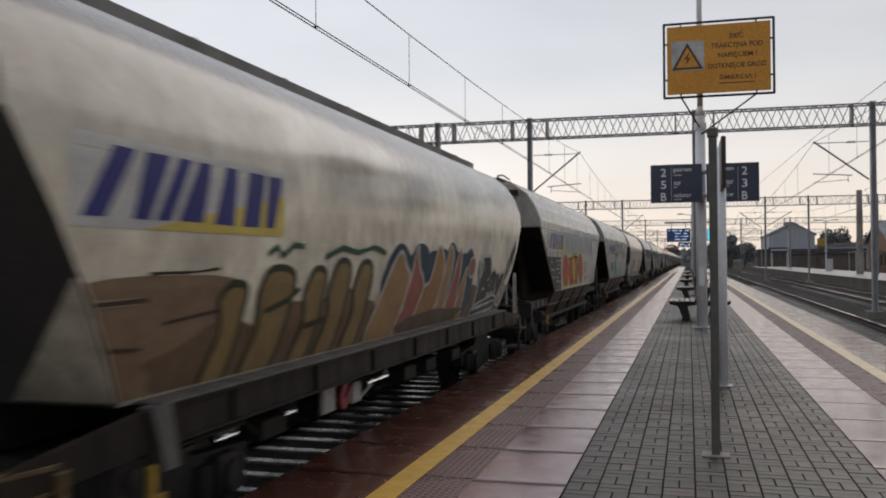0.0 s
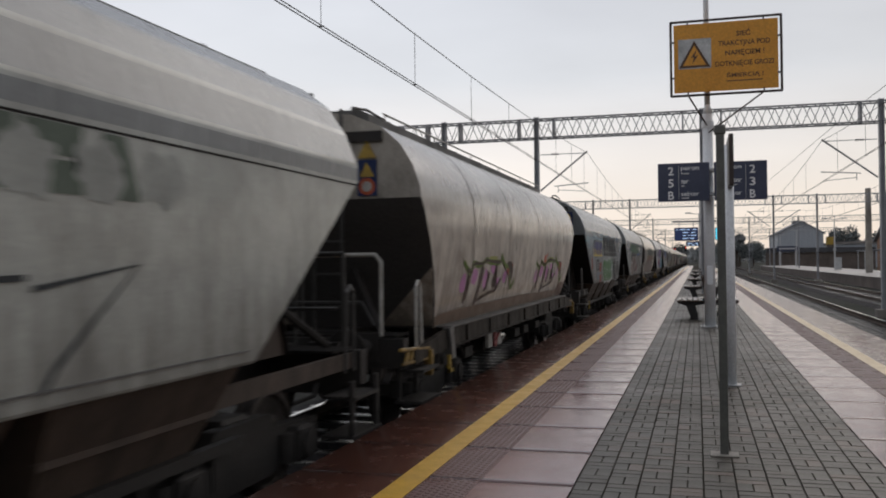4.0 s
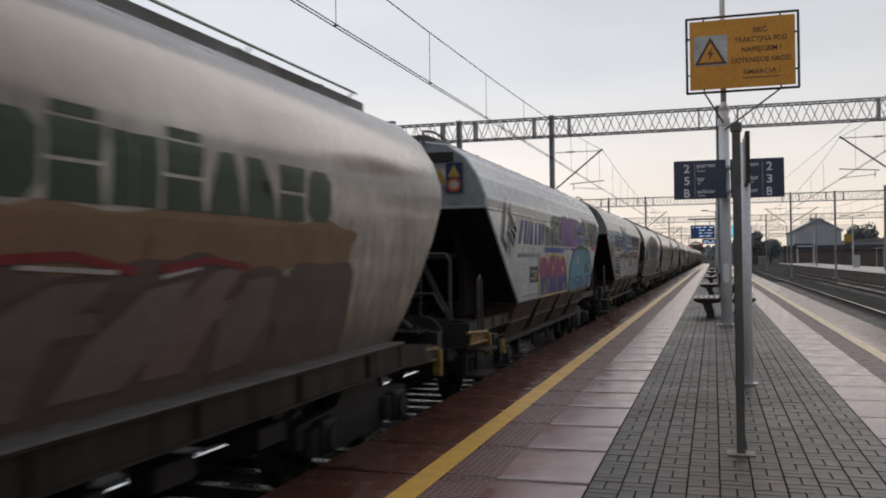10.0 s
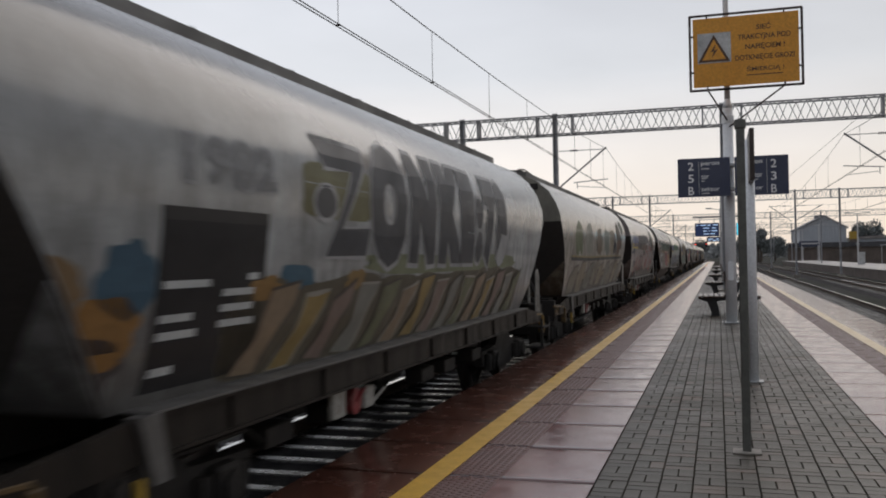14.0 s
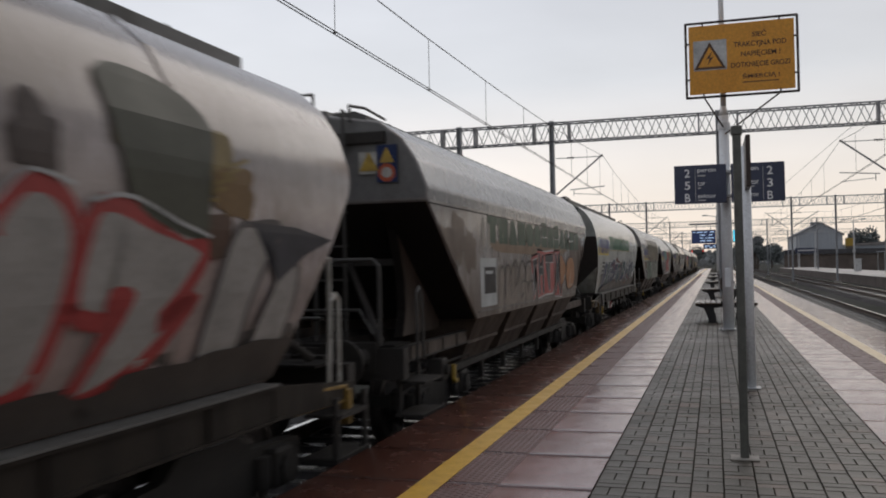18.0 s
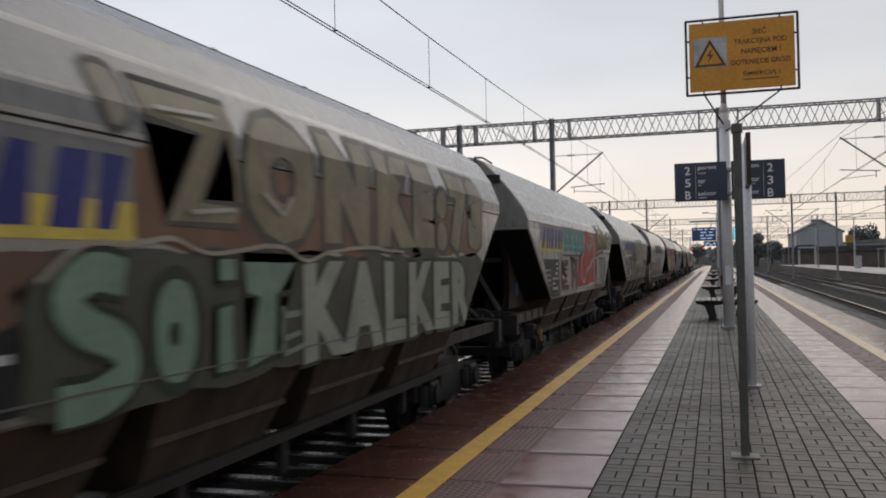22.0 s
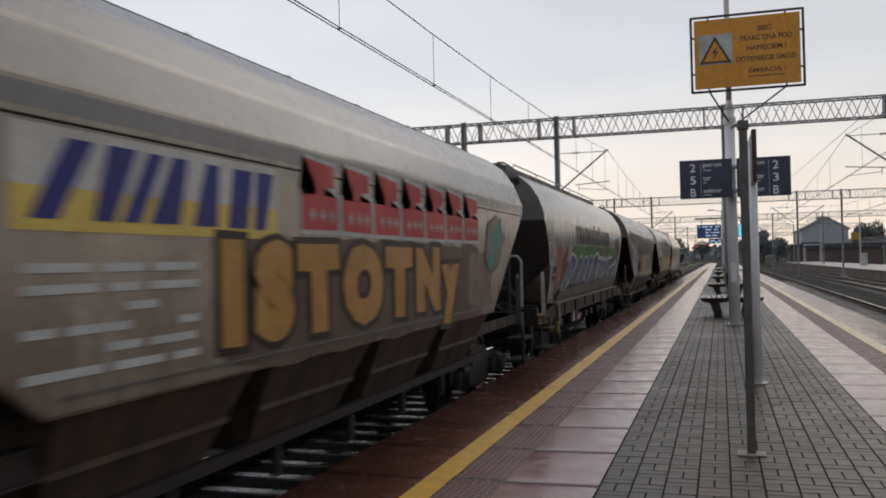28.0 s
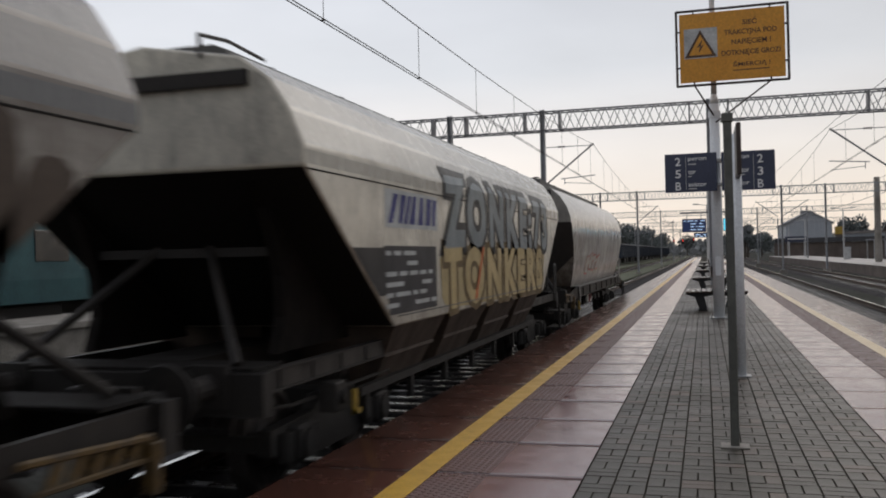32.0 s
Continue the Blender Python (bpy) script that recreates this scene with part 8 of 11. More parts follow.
piece(8, [(-0.58, 2.26), (-0.45, 2.36), (-0.44, 2.30), (-0.30, 2.32), (-0.31, 2.40), (0.26, 2.44), (0.75, 2.38), (1.45, 2.42), (1.64, 2.52), (1.66, 2.36), (1.5, 2.27), (0.7, 2.26), (0.27, 2.29), (0.26, 2.10), (-0.35, 2.15), (-0.35, 2.22), (-0.44, 2.23), (-0.45, 2.19)], HB_, ink(0.44, 0.45, 0.45), 0.018, False, "blue graffiti arrow with a white rim")
strokes(8, [[(-0.15, 2.25), (0.12, 2.25), (0.12, 2.19), (-0.15, 2.19)]], ink(0.44, 0.45, 0.45), 0.014, 0.022)
kings(8, 6, 1.78, 5.25, 2.33, 2.82, ink(0.065, 0.065, 0.065), ink(0.34, 0.34, 0.33))
for i_ in range(6):
    patch(8, -2.9 + i_ * 1.25, -1.4 + i_ * 1.25, 1.32, 2.2, ink(0.15, 0.125, 0.115), 2 + i_, 0.2, 0.0026 + 0.0002 * (i_ % 2), 0.3)
strokes(8, [[(1.1, 2.22), (1.4, 2.2), (1.7, 2.21)], [(1.1, 2.13), (1.6, 2.12)], [(2.2, 2.2), (2.9, 2.19), (3.6, 2.2), (4.6, 2.2)]], ink(0.24, 0.07, 0.06), 0.022)
SLV_, SRM_ = ink(0.37, 0.37, 0.365), ink(0.035, 0.018, 0.015)
for q_ in ([(-2.6, 1.36), (-2.65, 1.9), (-2.3, 2.06), (-1.9, 1.95), (-1.85, 1.4)], [(-1.85, 1.40), (-1.8, 1.95), (-1.5, 2.08), (-1.1, 1.98), (-1.0, 1.72), (-1.05, 1.38)], [(-0.98, 1.40), (-1.02, 1.75), (-0.95, 2.02), (-0.6, 2.06), (-0.42, 1.94), (-0.5, 1.6), (-0.5, 1.38)], [(-0.56, 1.50), (-0.45, 1.80), (-0.3, 1.98), (-0.1, 2.04), (0.17, 1.92), (0.3, 1.66), (0.28, 1.40), (-0.2, 1.34)],
           [(0.32, 1.36), (0.34, 1.98), (0.55, 2.10), (0.85, 1.98), (0.86, 1.82), (0.68, 1.72), (0.95, 1.72), (1.48, 1.80), (1.46, 1.50), (1.2, 1.42), (0.7, 1.34)], [(1.50, 1.36), (1.52, 1.92), (1.6, 1.96), (1.7, 2.06), (2.0, 2.08), (2.20, 1.96), (2.2, 1.6), (2.08, 1.36)], [(2.26, 1.38), (2.3, 1.98), (2.5, 2.06), (2.78, 2.04), (2.72, 1.72), (2.86, 1.44)], [(2.88, 1.40), (2.9, 1.92), (3.1, 2.0), (3.4, 1.98), (3.36, 1.6), (3.42, 1.38)], [(3.5, 1.44), (3.5, 1.9), (3.7, 2.05), (4.0, 1.98), (4.32, 2.05), (4.2, 1.75), (4.05, 1.44)]):
    piece(8, q_, SLV_, SRM_, 0.04, label="silver bubble graffiti letter with a dark red-brown rim")
strokes(8, [smooth(q_, 3, False) for q_ in ([(-2.4, 1.6), (-2.1, 1.75), (-2.2, 1.9)], [(-1.6, 1.6), (-1.3, 1.7), (-1.4, 1.9)], [(-0.85, 1.55), (-0.62, 1.62)], [(-0.3, 1.55), (0.0, 1.62), (0.1, 1.75)], [(0.55, 1.8), (0.66, 1.86), (0.6, 1.95)], [(0.6, 1.5), (1.3, 1.56)], [(1.75, 1.5), (1.78, 1.9), (2.0, 1.9), (2.02, 1.5)], [(2.5, 1.75), (2.65, 1.85)], [(2.45, 1.5), (2.5, 1.68)], [(3.05, 1.85), (3.25, 1.85), (3.1, 1.6), (3.3, 1.5)], [(3.75, 1.6), (3.8, 1.9)], [(3.95, 1.6), (4.1, 1.9)])], SRM_, 0.022, 0.022)
patch(8, -2.75, -2.6, 1.42, 2.12, ink(0.24, 0.13, 0.16), 5, 0.2, 0.004)
# wagon 9: dark with block name
word(9, "1982", -4.75, -3.7, 2.50, 2.76, ink(0.17, 0.175, 0.18), ink(0.28, 0.29, 0.30), 0.04, 0.03)
rect(9, -5.0, -3.76, 1.30, 2.33, BLK, 0.003, "data_panel", "large black panel")
info(9, -5.0, -4.4, 1.32, 1.95, None, seed=9)
info(9, -4.35, -3.8, 1.35, 1.98, None, seed=10)
patch(9, -3.23, -1.83, 2.34, 2.77, ink(0.12, 0.115, 0.055), 4, 0.08, 0.0032, 0.25, "paint_patch", "olive sprayed ground")
LD_, LR_ = ink(0.055, 0.058, 0.066), ink(0.29, 0.295, 0.30)
piece(9, [(-3.01, 2.98), (-2.4, 2.98), (-2.00, 2.97), (-2.02, 2.80), (-2.48, 2.27), (-1.88, 2.30), (-1.94, 2.02), (-2.80, 2.02), (-2.30, 2.74), (-2.84, 2.74)], LD_, LR_, 0.02, False, "dark block graffiti letter with a grey rim", 0.02)
word(9, "ONKE:73", -1.76, 3.36, 2.07, 2.96, LD_, LR_, 0.10, 0.022, label="dark block graffiti letters with grey rims")
piece(9, blob(-3.05, -2.62, 2.32, 2.60, 2, 0.06, 12, 0.9), LD_, LR_, 0.02)
patch(9, -1.9, 4.2, 1.86, 2.06, ink(0.15, 0.165, 0.10), 7, 0.2, 0.003, 0.4, "paint_patch", "faint olive band")
for i_ in range(7):
    patch(9, -4.2 + i_ * 1.2, -2.6 + i_ * 1.2, 1.22, 1.86, ink(0.10, 0.088, 0.062), i_, 0.2, 0.003 + 0.0002 * (i_ % 2), 0.4, "graffiti_shadow")
for i_ in range(15):
    a_ = -4.05 + i_ * 0.56
    c_ = ((0.20, 0.15, 0.10), (0.17, 0.125, 0.105), (0.115, 0.12, 0.07), (0.22, 0.16, 0.06), (0.16, 0.16, 0.14))[i_ * 3 % 5]
    piece(9, [(a_, 1.26), (a_ + 0.30, 1.5), (a_ + 0.42, 1.80 - 0.05 * (i_ % 3)), (a_ + 0.86, 1.84 - 0.06 * (i_ % 2)), (a_ + 0.78, 1.68), (a_ + 0.62, 1.55), (a_ + 0.36, 1.24)], ink(*c_), ink(0.24, 0.23, 0.20) if i_ % 2 else ink(0.07, 0.06, 0.05), 0.013, False, "small leaning graffiti letter in dull tan", 0.05)
for a_, b_, c_, d_, q_ in ((-3.5, -3.0, 1.80, 1.98, (0.04, 0.09, 0.13)), (-3.95, -3.5, 1.74, 1.9, (0.22, 0.13, 0.045)), (-5.5, -5.0, 1.75, 2.1, (0.045, 0.09, 0.13)), (-5.7, -5.1, 1.5, 1.8, (0.22, 0.12, 0.04)), (-6.1, -5.6, 1.7, 2.0, (0.16, 0.11, 0.06)), (-2.3, -1.9, 1.76, 1.92, (0.2, 0.13, 0.05)), (-5.9, -5.2, 1.3, 1.6, (0.07, 0.06, 0.06))):
    patch(9, a_, b_, c_, d_, ink(*q_), a_, 0.5, 0.0045, 0.8)
# wagon 10: smeared brown
strokes(10, [[(2.80, 2.1), (2.95, 2.66), (3.05, 2.6), (3.56, 2.14)], [(2.9, 2.28), (3.3, 2.42)], [(3.2, 2.42), (3.06, 2.08)]], ink(0.035, 0.036, 0.045), 0.06, 0.0095)
strokes(10, [[(2.82, 2.12), (2.96, 2.62), (3.5, 2.16)], [(3.18, 2.40), (3.06, 2.1)]], ink(0.22, 0.22, 0.24), 0.018, 0.012)
piece(10, [(3.56, 2.95), (3.8, 2.9), (4.2, 3.08), (4.45, 2.98), (4.57, 2.80), (4.75, 2.68), (4.99, 2.49), (4.75, 2.36), (4.56, 2.25), (4.18, 2.03), (3.81, 2.05), (3.82, 2.3), (3.73, 2.51)], ink(0.085, 0.06, 0.042), label="dark brown smeared paint")
for a_, b_, c_, d_, q_ in ((3.7, 4.2, 2.1, 2.5, (0.115, 0.055, 0.03)), (4.1, 4.6, 2.55, 3.0, (0.05, 0.045, 0.04)), (4.3, 4.95, 2.25, 2.55, (0.10, 0.05, 0.03)), (4.9, 5.6, 2.75, 3.1, (0.05, 0.065, 0.05))):
    patch(10, a_, b_, c_, d_, ink(*q_), a_, 0.5, 0.012, 0.8)
strokes(10, [[(-5.0, 1.97), (-2.0, 1.95), (1.0, 1.98), (2.87, 1.96), (5.05, 1.98)]], ink(0.035, 0.035, 0.035), 0.035)
strokes(10, [[(-5.0, 2.02), (-2.0, 2.0), (1.0, 2.03), (5.05, 2.03)]], ink(0.22, 0.17, 0.07), 0.018)
strokes(10, [[(3.2 + 0.06 * i_, 2.62 + 0.09 * math.sin(i_ * 2.1)) for i_ in range(7)], [(4.8 + 0.1 * i_, 2.33 + 0.03 * math.sin(i_ * 2.4)) for i_ in range(8)], [(4.95, 2.22), (5.15, 2.22), (4.95, 2.14), (5.2, 2.13), (5.0, 2.05), (5.2, 2.03)]], ink(0.34, 0.35, 0.34), 0.012)
wild(10, 9, -4.8, 5.2, 1.24, 1.92, (ink(0.15, 0.13, 0.095), ink(0.18, 0.15, 0.10), ink(0.13, 0.125, 0.10)), ink(0.075, 0.06, 0.045), None, 10, lean=0.8)
for i_, (a_, c_) in enumerate(((-4.5, (0.10, 0.12, 0.06)), (-2.9, (0.2, 0.2, 0.17)), (-1.0, (0.11, 0.08, 0.05)), (0.6, (0.12, 0.14, 0.12)), (1.9, (0.2, 0.17, 0.12)))):
    patch(10, a_, a_ + 1.1, 2.1, 2.75, ink(*c_), i_, 0.4)
# wagon 11: red outlined
logo_panel(11, -5.61, 2.30, top=PAPER)
lay(11, "data_panel", [[(-4.93, 1.62), (-4.22, 1.62), (-4.02, 1.82), (-4.79, 1.84)]], BLK, 0.0035, "black data panel")
info(11, -4.78, -4.2, 1.64, 1.82, None, bar=ink(0.20, 0.19, 0.18), seed=11)
info(11, -5.85, -5.35, 1.58, 1.90, None, bar=ink(0.24, 0.195, 0.12), seed=12)
for a_, b_, c_, d_ in ((-5.8, -5.3, 2.1, 2.2), (-5.3, -4.6, 2.12, 2.30), (-4.95, -4.8, 2.02, 2.14)):
    patch(11, a_, b_, c_, d_, ink(0.045, 0.05, 0.075), a_, 0.6, 0.004, 0.8, "dark_smear", "dark blue smeared paint")
patch(11, -0.3, 4.9, 1.46, 2.2, ink(0.27, 0.21, 0.19), 4, 0.2, 0.0032, 0.4, "paint_patch", "pinkish sprayed ground")
for a_, b_, c_, d_ in ((-3.05, -2.2, 2.29, 2.83), (-2.1, -1.75, 2.31, 2.84), (-1.62, -1.3, 2.4, 2.85), (-1.22, -0.75, 2.44, 2.87), (-0.68, -0.26, 2.48, 2.88), (-0.2, 0.22, 2.49, 2.93), (0.3, 0.72, 2.52, 2.88), (0.85, 1.3, 2.54, 2.86), (1.36, 1.78, 2.57, 2.92)):
    piece(11, [(a_, c_), (b_, c_ + 0.02), (b_, d_), (a_, d_ - 0.01)], ink(0.075, 0.062, 0.06), None, 0.02, False, "dark brown sprayed block", 0.02)
patch(11, -3.3, 1.6, 2.27, 2.50, ink(0.13, 0.085, 0.065), 3, 0.12, 0.0034, 0.25, "rust_stain", "reddish brown stain")
for i_ in range(6):
    patch(11, -4.4 + i_ * 1.6, -2.4 + i_ * 1.6, 1.16, 1.60, ink(0.075, 0.066, 0.06), 3 + i_, 0.3, 0.0028 + 0.0002 * (i_ % 2), 0.4)
PK_, RD_ = ink(0.255, 0.24, 0.225), ink(0.23, 0.045, 0.042)
piece(11, [(-3.85, 1.78), (-3.59, 1.97), (-3.39, 1.98), (-3.67, 1.71), (-4.0, 1.49), (-4.29, 1.29), (-4.39, 1.31)], RD_, None, 0.02, False, "red sprayed stroke", 0.01)
fat(11, [[(-2.88, 2.01), (-3.32, 1.69), (-3.57, 1.49)], [(-1.99, 1.80), (-2.42, 1.79), (-2.6, 1.6), (-2.43, 1.47), (-3.08, 1.62), (-3.24, 1.66)], [(-1.63, 2.07), (-1.83, 1.59), (-2.06, 1.52)], [(-1.13, 2.05), (-1.4, 1.85), (-1.5, 1.5)], [(-0.55, 2.12), (-0.87, 1.79), (-1.0, 1.5)]], RD_, None, 0.042, 0.0)
fat(11, [[(-3.35, 1.42), (-3.0, 1.7)], [(-2.7, 1.42), (-2.3, 1.7), (-2.1, 1.9)], [(-1.75, 1.42), (-1.6, 1.7)], [(-1.3, 1.4), (-1.1, 1.8)]], ink(0.10, 0.085, 0.08), None, 0.04, 0.0)
for a_ in (-2.2, -1.75, -1.3):
    patch(11, a_ - 0.08, a_ + 0.2, 1.94, 2.06, ink(0.06, 0.03, 0.03), a_, 0.3, 0.014, 0.6)
lay(11, "paint_patch", [[(-0.72, 2.05), (0.22, 2.06), (0.24, 2.24), (-0.70, 2.23)]], ink(0.07, 0.07, 0.058), 0.004)
for q_ in ([(0.33, 2.28), (0.9, 2.16), (1.47, 2.22), (1.3, 1.9), (1.07, 1.66), (0.80, 1.42), (0.35, 1.40), (0.45, 1.8)], [(1.55, 1.45), (1.62, 2.0), (1.85, 2.34), (2.2, 2.36), (2.45, 2.1), (2.40, 1.7), (2.0, 1.42)], [(2.30, 1.5), (2.35, 2.1), (2.6, 2.40), (2.85, 2.36), (2.97, 2.15), (2.9, 1.8), (2.7, 1.45)],
           [(2.98, 1.80), (3.0, 2.1), (3.15, 2.35), (3.6, 2.26), (4.10, 2.13), (3.95, 1.9), (3.7, 1.7), (4.05, 1.85), (3.6, 1.5), (3.05, 1.36), (3.25, 1.7)]):
    piece(11, q_, PK_, ink(0.27, 0.042, 0.04), 0.05, label="pale graffiti letter with a wide red rim")
for q_ in ([(0.60, 1.62), (0.72, 1.95), (1.0, 1.85), (0.85, 1.6)], [(3.22, 1.62), (3.24, 1.90), (3.46, 1.88), (3.32, 1.66)]):
    piece(11, q_, ink(0.25, 0.04, 0.038))
strokes(11, [smooth([(0.33, 2.34), (0.9, 2.22), (1.5, 2.28)], 4, False), smooth([(1.55, 2.2), (1.85, 2.42), (2.25, 2.43)], 4, False), smooth([(2.4, 2.3), (2.62, 2.47), (2.9, 2.43)], 4, False), smooth([(3.05, 2.36), (3.4, 2.38), (4.15, 2.2)], 4, False)], ink(0.33, 0.33, 0.33), 0.012, 0.03)
piece(11, [(4.14, 1.38), (4.4, 2.18), (4.7, 2.30), (5.08, 2.28), (4.75, 1.85), (4.55, 1.36)], PK_, ink(0.09, 0.08, 0.08), 0.022, label="pale graffiti letter with a dark rim")
piece(11, [(4.75, 1.36), (5.1, 1.95), (5.39, 2.0), (5.3, 1.6), (5.1, 1.34)], PK_, ink(0.09, 0.08, 0.08), 0.018)
piece(11, [(4.66, 2.31), (5.3, 2.30), (5.95, 2.22), (5.5, 2.10), (5.07, 1.90), (5.0, 2.1)], ink(0.05, 0.05, 0.058), None, 0.02, False, "black sprayed splash")
piece(11, [(3.18, 3.05), (3.5, 3.12), (3.97, 3.04), (4.2, 2.85), (4.12, 2.52), (4.1, 2.2), (3.7, 2.24), (3.39, 2.38), (3.25, 2.7)], ink(0.055, 0.058, 0.042), label="dark green smeared paint")
for a_, b_, c_, d_, q_ in ((3.2, 3.6, 2.6, 3.0, (0.10, 0.075, 0.04)), (3.9, 4.5, 2.5, 2.85, (0.15, 0.11, 0.04)), (4.2, 4.7, 2.35, 2.65, (0.14, 0.085, 0.035)), (4.05, 4.45, 2.08, 2.34, (0.085, 0.05, 0.035)), (3.5, 3.95, 2.4, 2.9, (0.04, 0.05, 0.035)), (2.5, 2.85, 2.45, 2.8, (0.07, 0.055, 0.05))):
    patch(11, a_, b_, c_, d_, ink(*q_), a_, 0.55, 0.012 + 0.0004 * (a_ - 2), 0.8)
strokes(11, [[(4.0 + 0.09 * i_, 2.40 + 0.06 * i_), (4.25 + 0.09 * i_, 2.44 + 0.07 * i_)] for i_ in range(5)], ink(0.17, 0.12, 0.04), 0.014, 0.02)
for k_, i_ in itertools.product((11, 19, 17, 13), range(9)):
    patch(k_, -4.6 + i_ * 1.1, -3.1 + i_ * 1.1, 1.2, 1.42 + 0.05 * (i_ % 3), ink(0.05, 0.042, 0.037), i_ * 1.7 + k_ - 11, 0.45, 0.034 + 0.0004 * (i_ % 2), 0.8, "grime_splash", "dark grime splash")
# wagon 12: green name, black and red letters
block_row(12, -3.6, 4.9, 2.31, 2.68, ink(0.035, 0.072, 0.042))
patch(12, -3.4, 3.0, 2.18, 2.36, ink(0.19, 0.13, 0.085), 5, 0.15, 0.0032, 0.3, "rust_stain", "orange-brown stain under the name")
ARC_ = ink(0.075, 0.062, 0.055)
strokes(12, [smooth(q_, 4, False) for q_ in ([(-3.0, 1.5), (-2.95, 1.9), (-2.7, 2.0), (-2.6, 1.85)], [(-2.56, 1.5), (-2.56, 1.92), (-2.38, 2.03), (-2.22, 1.9), (-2.2, 1.5)], [(-2.2, 1.88), (-2.04, 2.03), (-1.9, 1.95), (-1.95, 1.6)], [(-1.98, 1.98), (-1.86, 2.08), (-1.69, 1.95), (-1.72, 1.74), (-1.85, 1.70)], [(-1.62, 1.8), (-1.5, 2.0), (-1.3, 2.06), (-1.15, 1.95)], [(-1.1, 1.8), (-1.04, 2.0), (-0.8, 2.07), (-0.58, 2.04)], [(-1.42, 1.7), (-1.2, 1.76), (-0.96, 1.72), (-0.9, 1.55)], [(-0.95, 1.66), (-0.7, 1.73), (-0.5, 1.72)], [(-1.5, 1.5), (-1.3, 1.56)])], ARC_, 0.016)
for a_ in (-2.9, -2.4, -2.0, -1.45, -0.9):
    patch(12, a_ - 0.2, a_ + 0.25, 1.36, 2.0, ink(0.20, 0.17, 0.145), a_, 0.3, 0.0034, 0.7, "graffiti_letter", "faint grey bubble letter")
TB_, TR_ = ink(0.035, 0.037, 0.042), ink(0.33, 0.065, 0.06)
for q_, c_ in (([(-0.60, 2.14), (-0.02, 2.20), (0.0, 1.96), (-0.28, 1.92), (-0.30, 1.46), (-0.5, 1.38), (-0.50, 1.84), (-0.60, 1.86)], TR_), ([(-0.08, 2.27), (0.46, 2.25), (0.70, 2.24), (1.50, 2.27), (1.58, 2.12), (1.6, 1.6), (1.4, 1.46), (0.6, 1.46), (-0.08, 1.42), (-0.12, 1.9)], TR_), ([(1.60, 2.27), (2.25, 2.28), (2.1, 1.9), (2.47, 1.36), (1.60, 1.40), (1.75, 1.8)], TR_)):
    piece(12, q_, c_, ink(0.42, 0.40, 0.39), 0.016, False, "red ground of the graffiti letters with a white rim")
for q_ in ([(-0.52, 2.08), (-0.10, 2.12), (-0.08, 2.0), (-0.34, 1.98), (-0.36, 1.5), (-0.46, 1.46), (-0.46, 1.98)], [(0.0, 2.2), (0.16, 2.2), (0.16, 1.96), (0.36, 1.96), (0.36, 2.18), (0.5, 2.18), (0.52, 1.5), (0.36, 1.5), (0.36, 1.82), (0.16, 1.82), (0.16, 1.48), (0.0, 1.48)], [(0.66, 2.18), (1.46, 2.2), (1.46, 2.04), (1.14, 2.04), (1.14, 1.52), (0.96, 1.52), (0.96, 2.04), (0.66, 2.04)], [(1.70, 2.22), (1.86, 2.22), (1.96, 2.0), (2.06, 2.22), (2.2, 2.22), (2.04, 1.86), (2.34, 1.42), (2.16, 1.42), (1.95, 1.72), (1.8, 1.44), (1.66, 1.46), (1.86, 1.86)]):
    piece(12, q_, TB_, ink(0.42, 0.40, 0.39), 0.012, False, "black graffiti letter with a white rim")
for q_ in ([(2.30, 1.55), (2.29, 2.18), (2.7, 2.1), (3.0, 1.95), (2.8, 1.7), (2.5, 1.6)], [(3.08, 1.52), (3.05, 1.98), (3.4, 2.14), (3.9, 2.14), (4.15, 1.9), (3.9, 1.55)]):
    piece(12, q_, ink(0.30, 0.14, 0.06), ink(0.06, 0.045, 0.04), 0.02, label="orange graffiti shape")
strokes(12, [[(2.5, 1.5), (2.7, 1.75), (2.9, 1.8)], [(3.3, 1.52), (3.5, 1.8), (3.5, 1.55), (3.7, 1.6)]], ink(0.40, 0.38, 0.36), 0.014, 0.02)
rect(12, -4.0, -3.1, 1.45, 2.1, ink(0.40, 0.42, 0.42), 0.003, "data_panel")
info(12, -3.8, -3.15, 1.62, 1.98, BLK, seed=12)
for i_ in range(6):
    patch(12, -3.9 + i_ * 0.32, -3.7 + i_ * 0.32, 2.25, 2.62, ink(0.27, 0.25, 0.22), i_, 0.3)
# wagon 13: blue and white letters
logo_panel(13, -5.99, 2.24, top=ink(0.38, 0.385, 0.36))
block_row(13, -3.3, 2.92, 2.43, 2.81, ink(0.025, 0.105, 0.045))
strokes(13, [[(-3.3, 2.40), (0.0, 2.42), (2.95, 2.44)]], ink(0.36, 0.29, 0.09), 0.008)
for i_ in range(9):
    patch(13, -4.8 + i_ * 1.05, -3.5 + i_ * 1.05, 1.22, 1.95 + 0.06 * (i_ % 3), ink(0.045, 0.05, 0.058), i_, 0.25, 0.003 + 0.0002 * (i_ % 2), 0.5, "graffiti_shadow", "dark sprayed ground")
for q_ in ((-1.4, -0.95, 2.05, 2.2), (-0.95, -0.3, 2.0, 2.1)):
    patch(13, *q_, ink(0.13, 0.04, 0.03), q_[0], 0.5, 0.0036, 0.8)
WR_ = ink(0.44, 0.46, 0.46)
NV_, TL_, DK_ = ink(0.016, 0.027, 0.085), ink(0.014, 0.062, 0.068), ink(0.014, 0.018, 0.024)
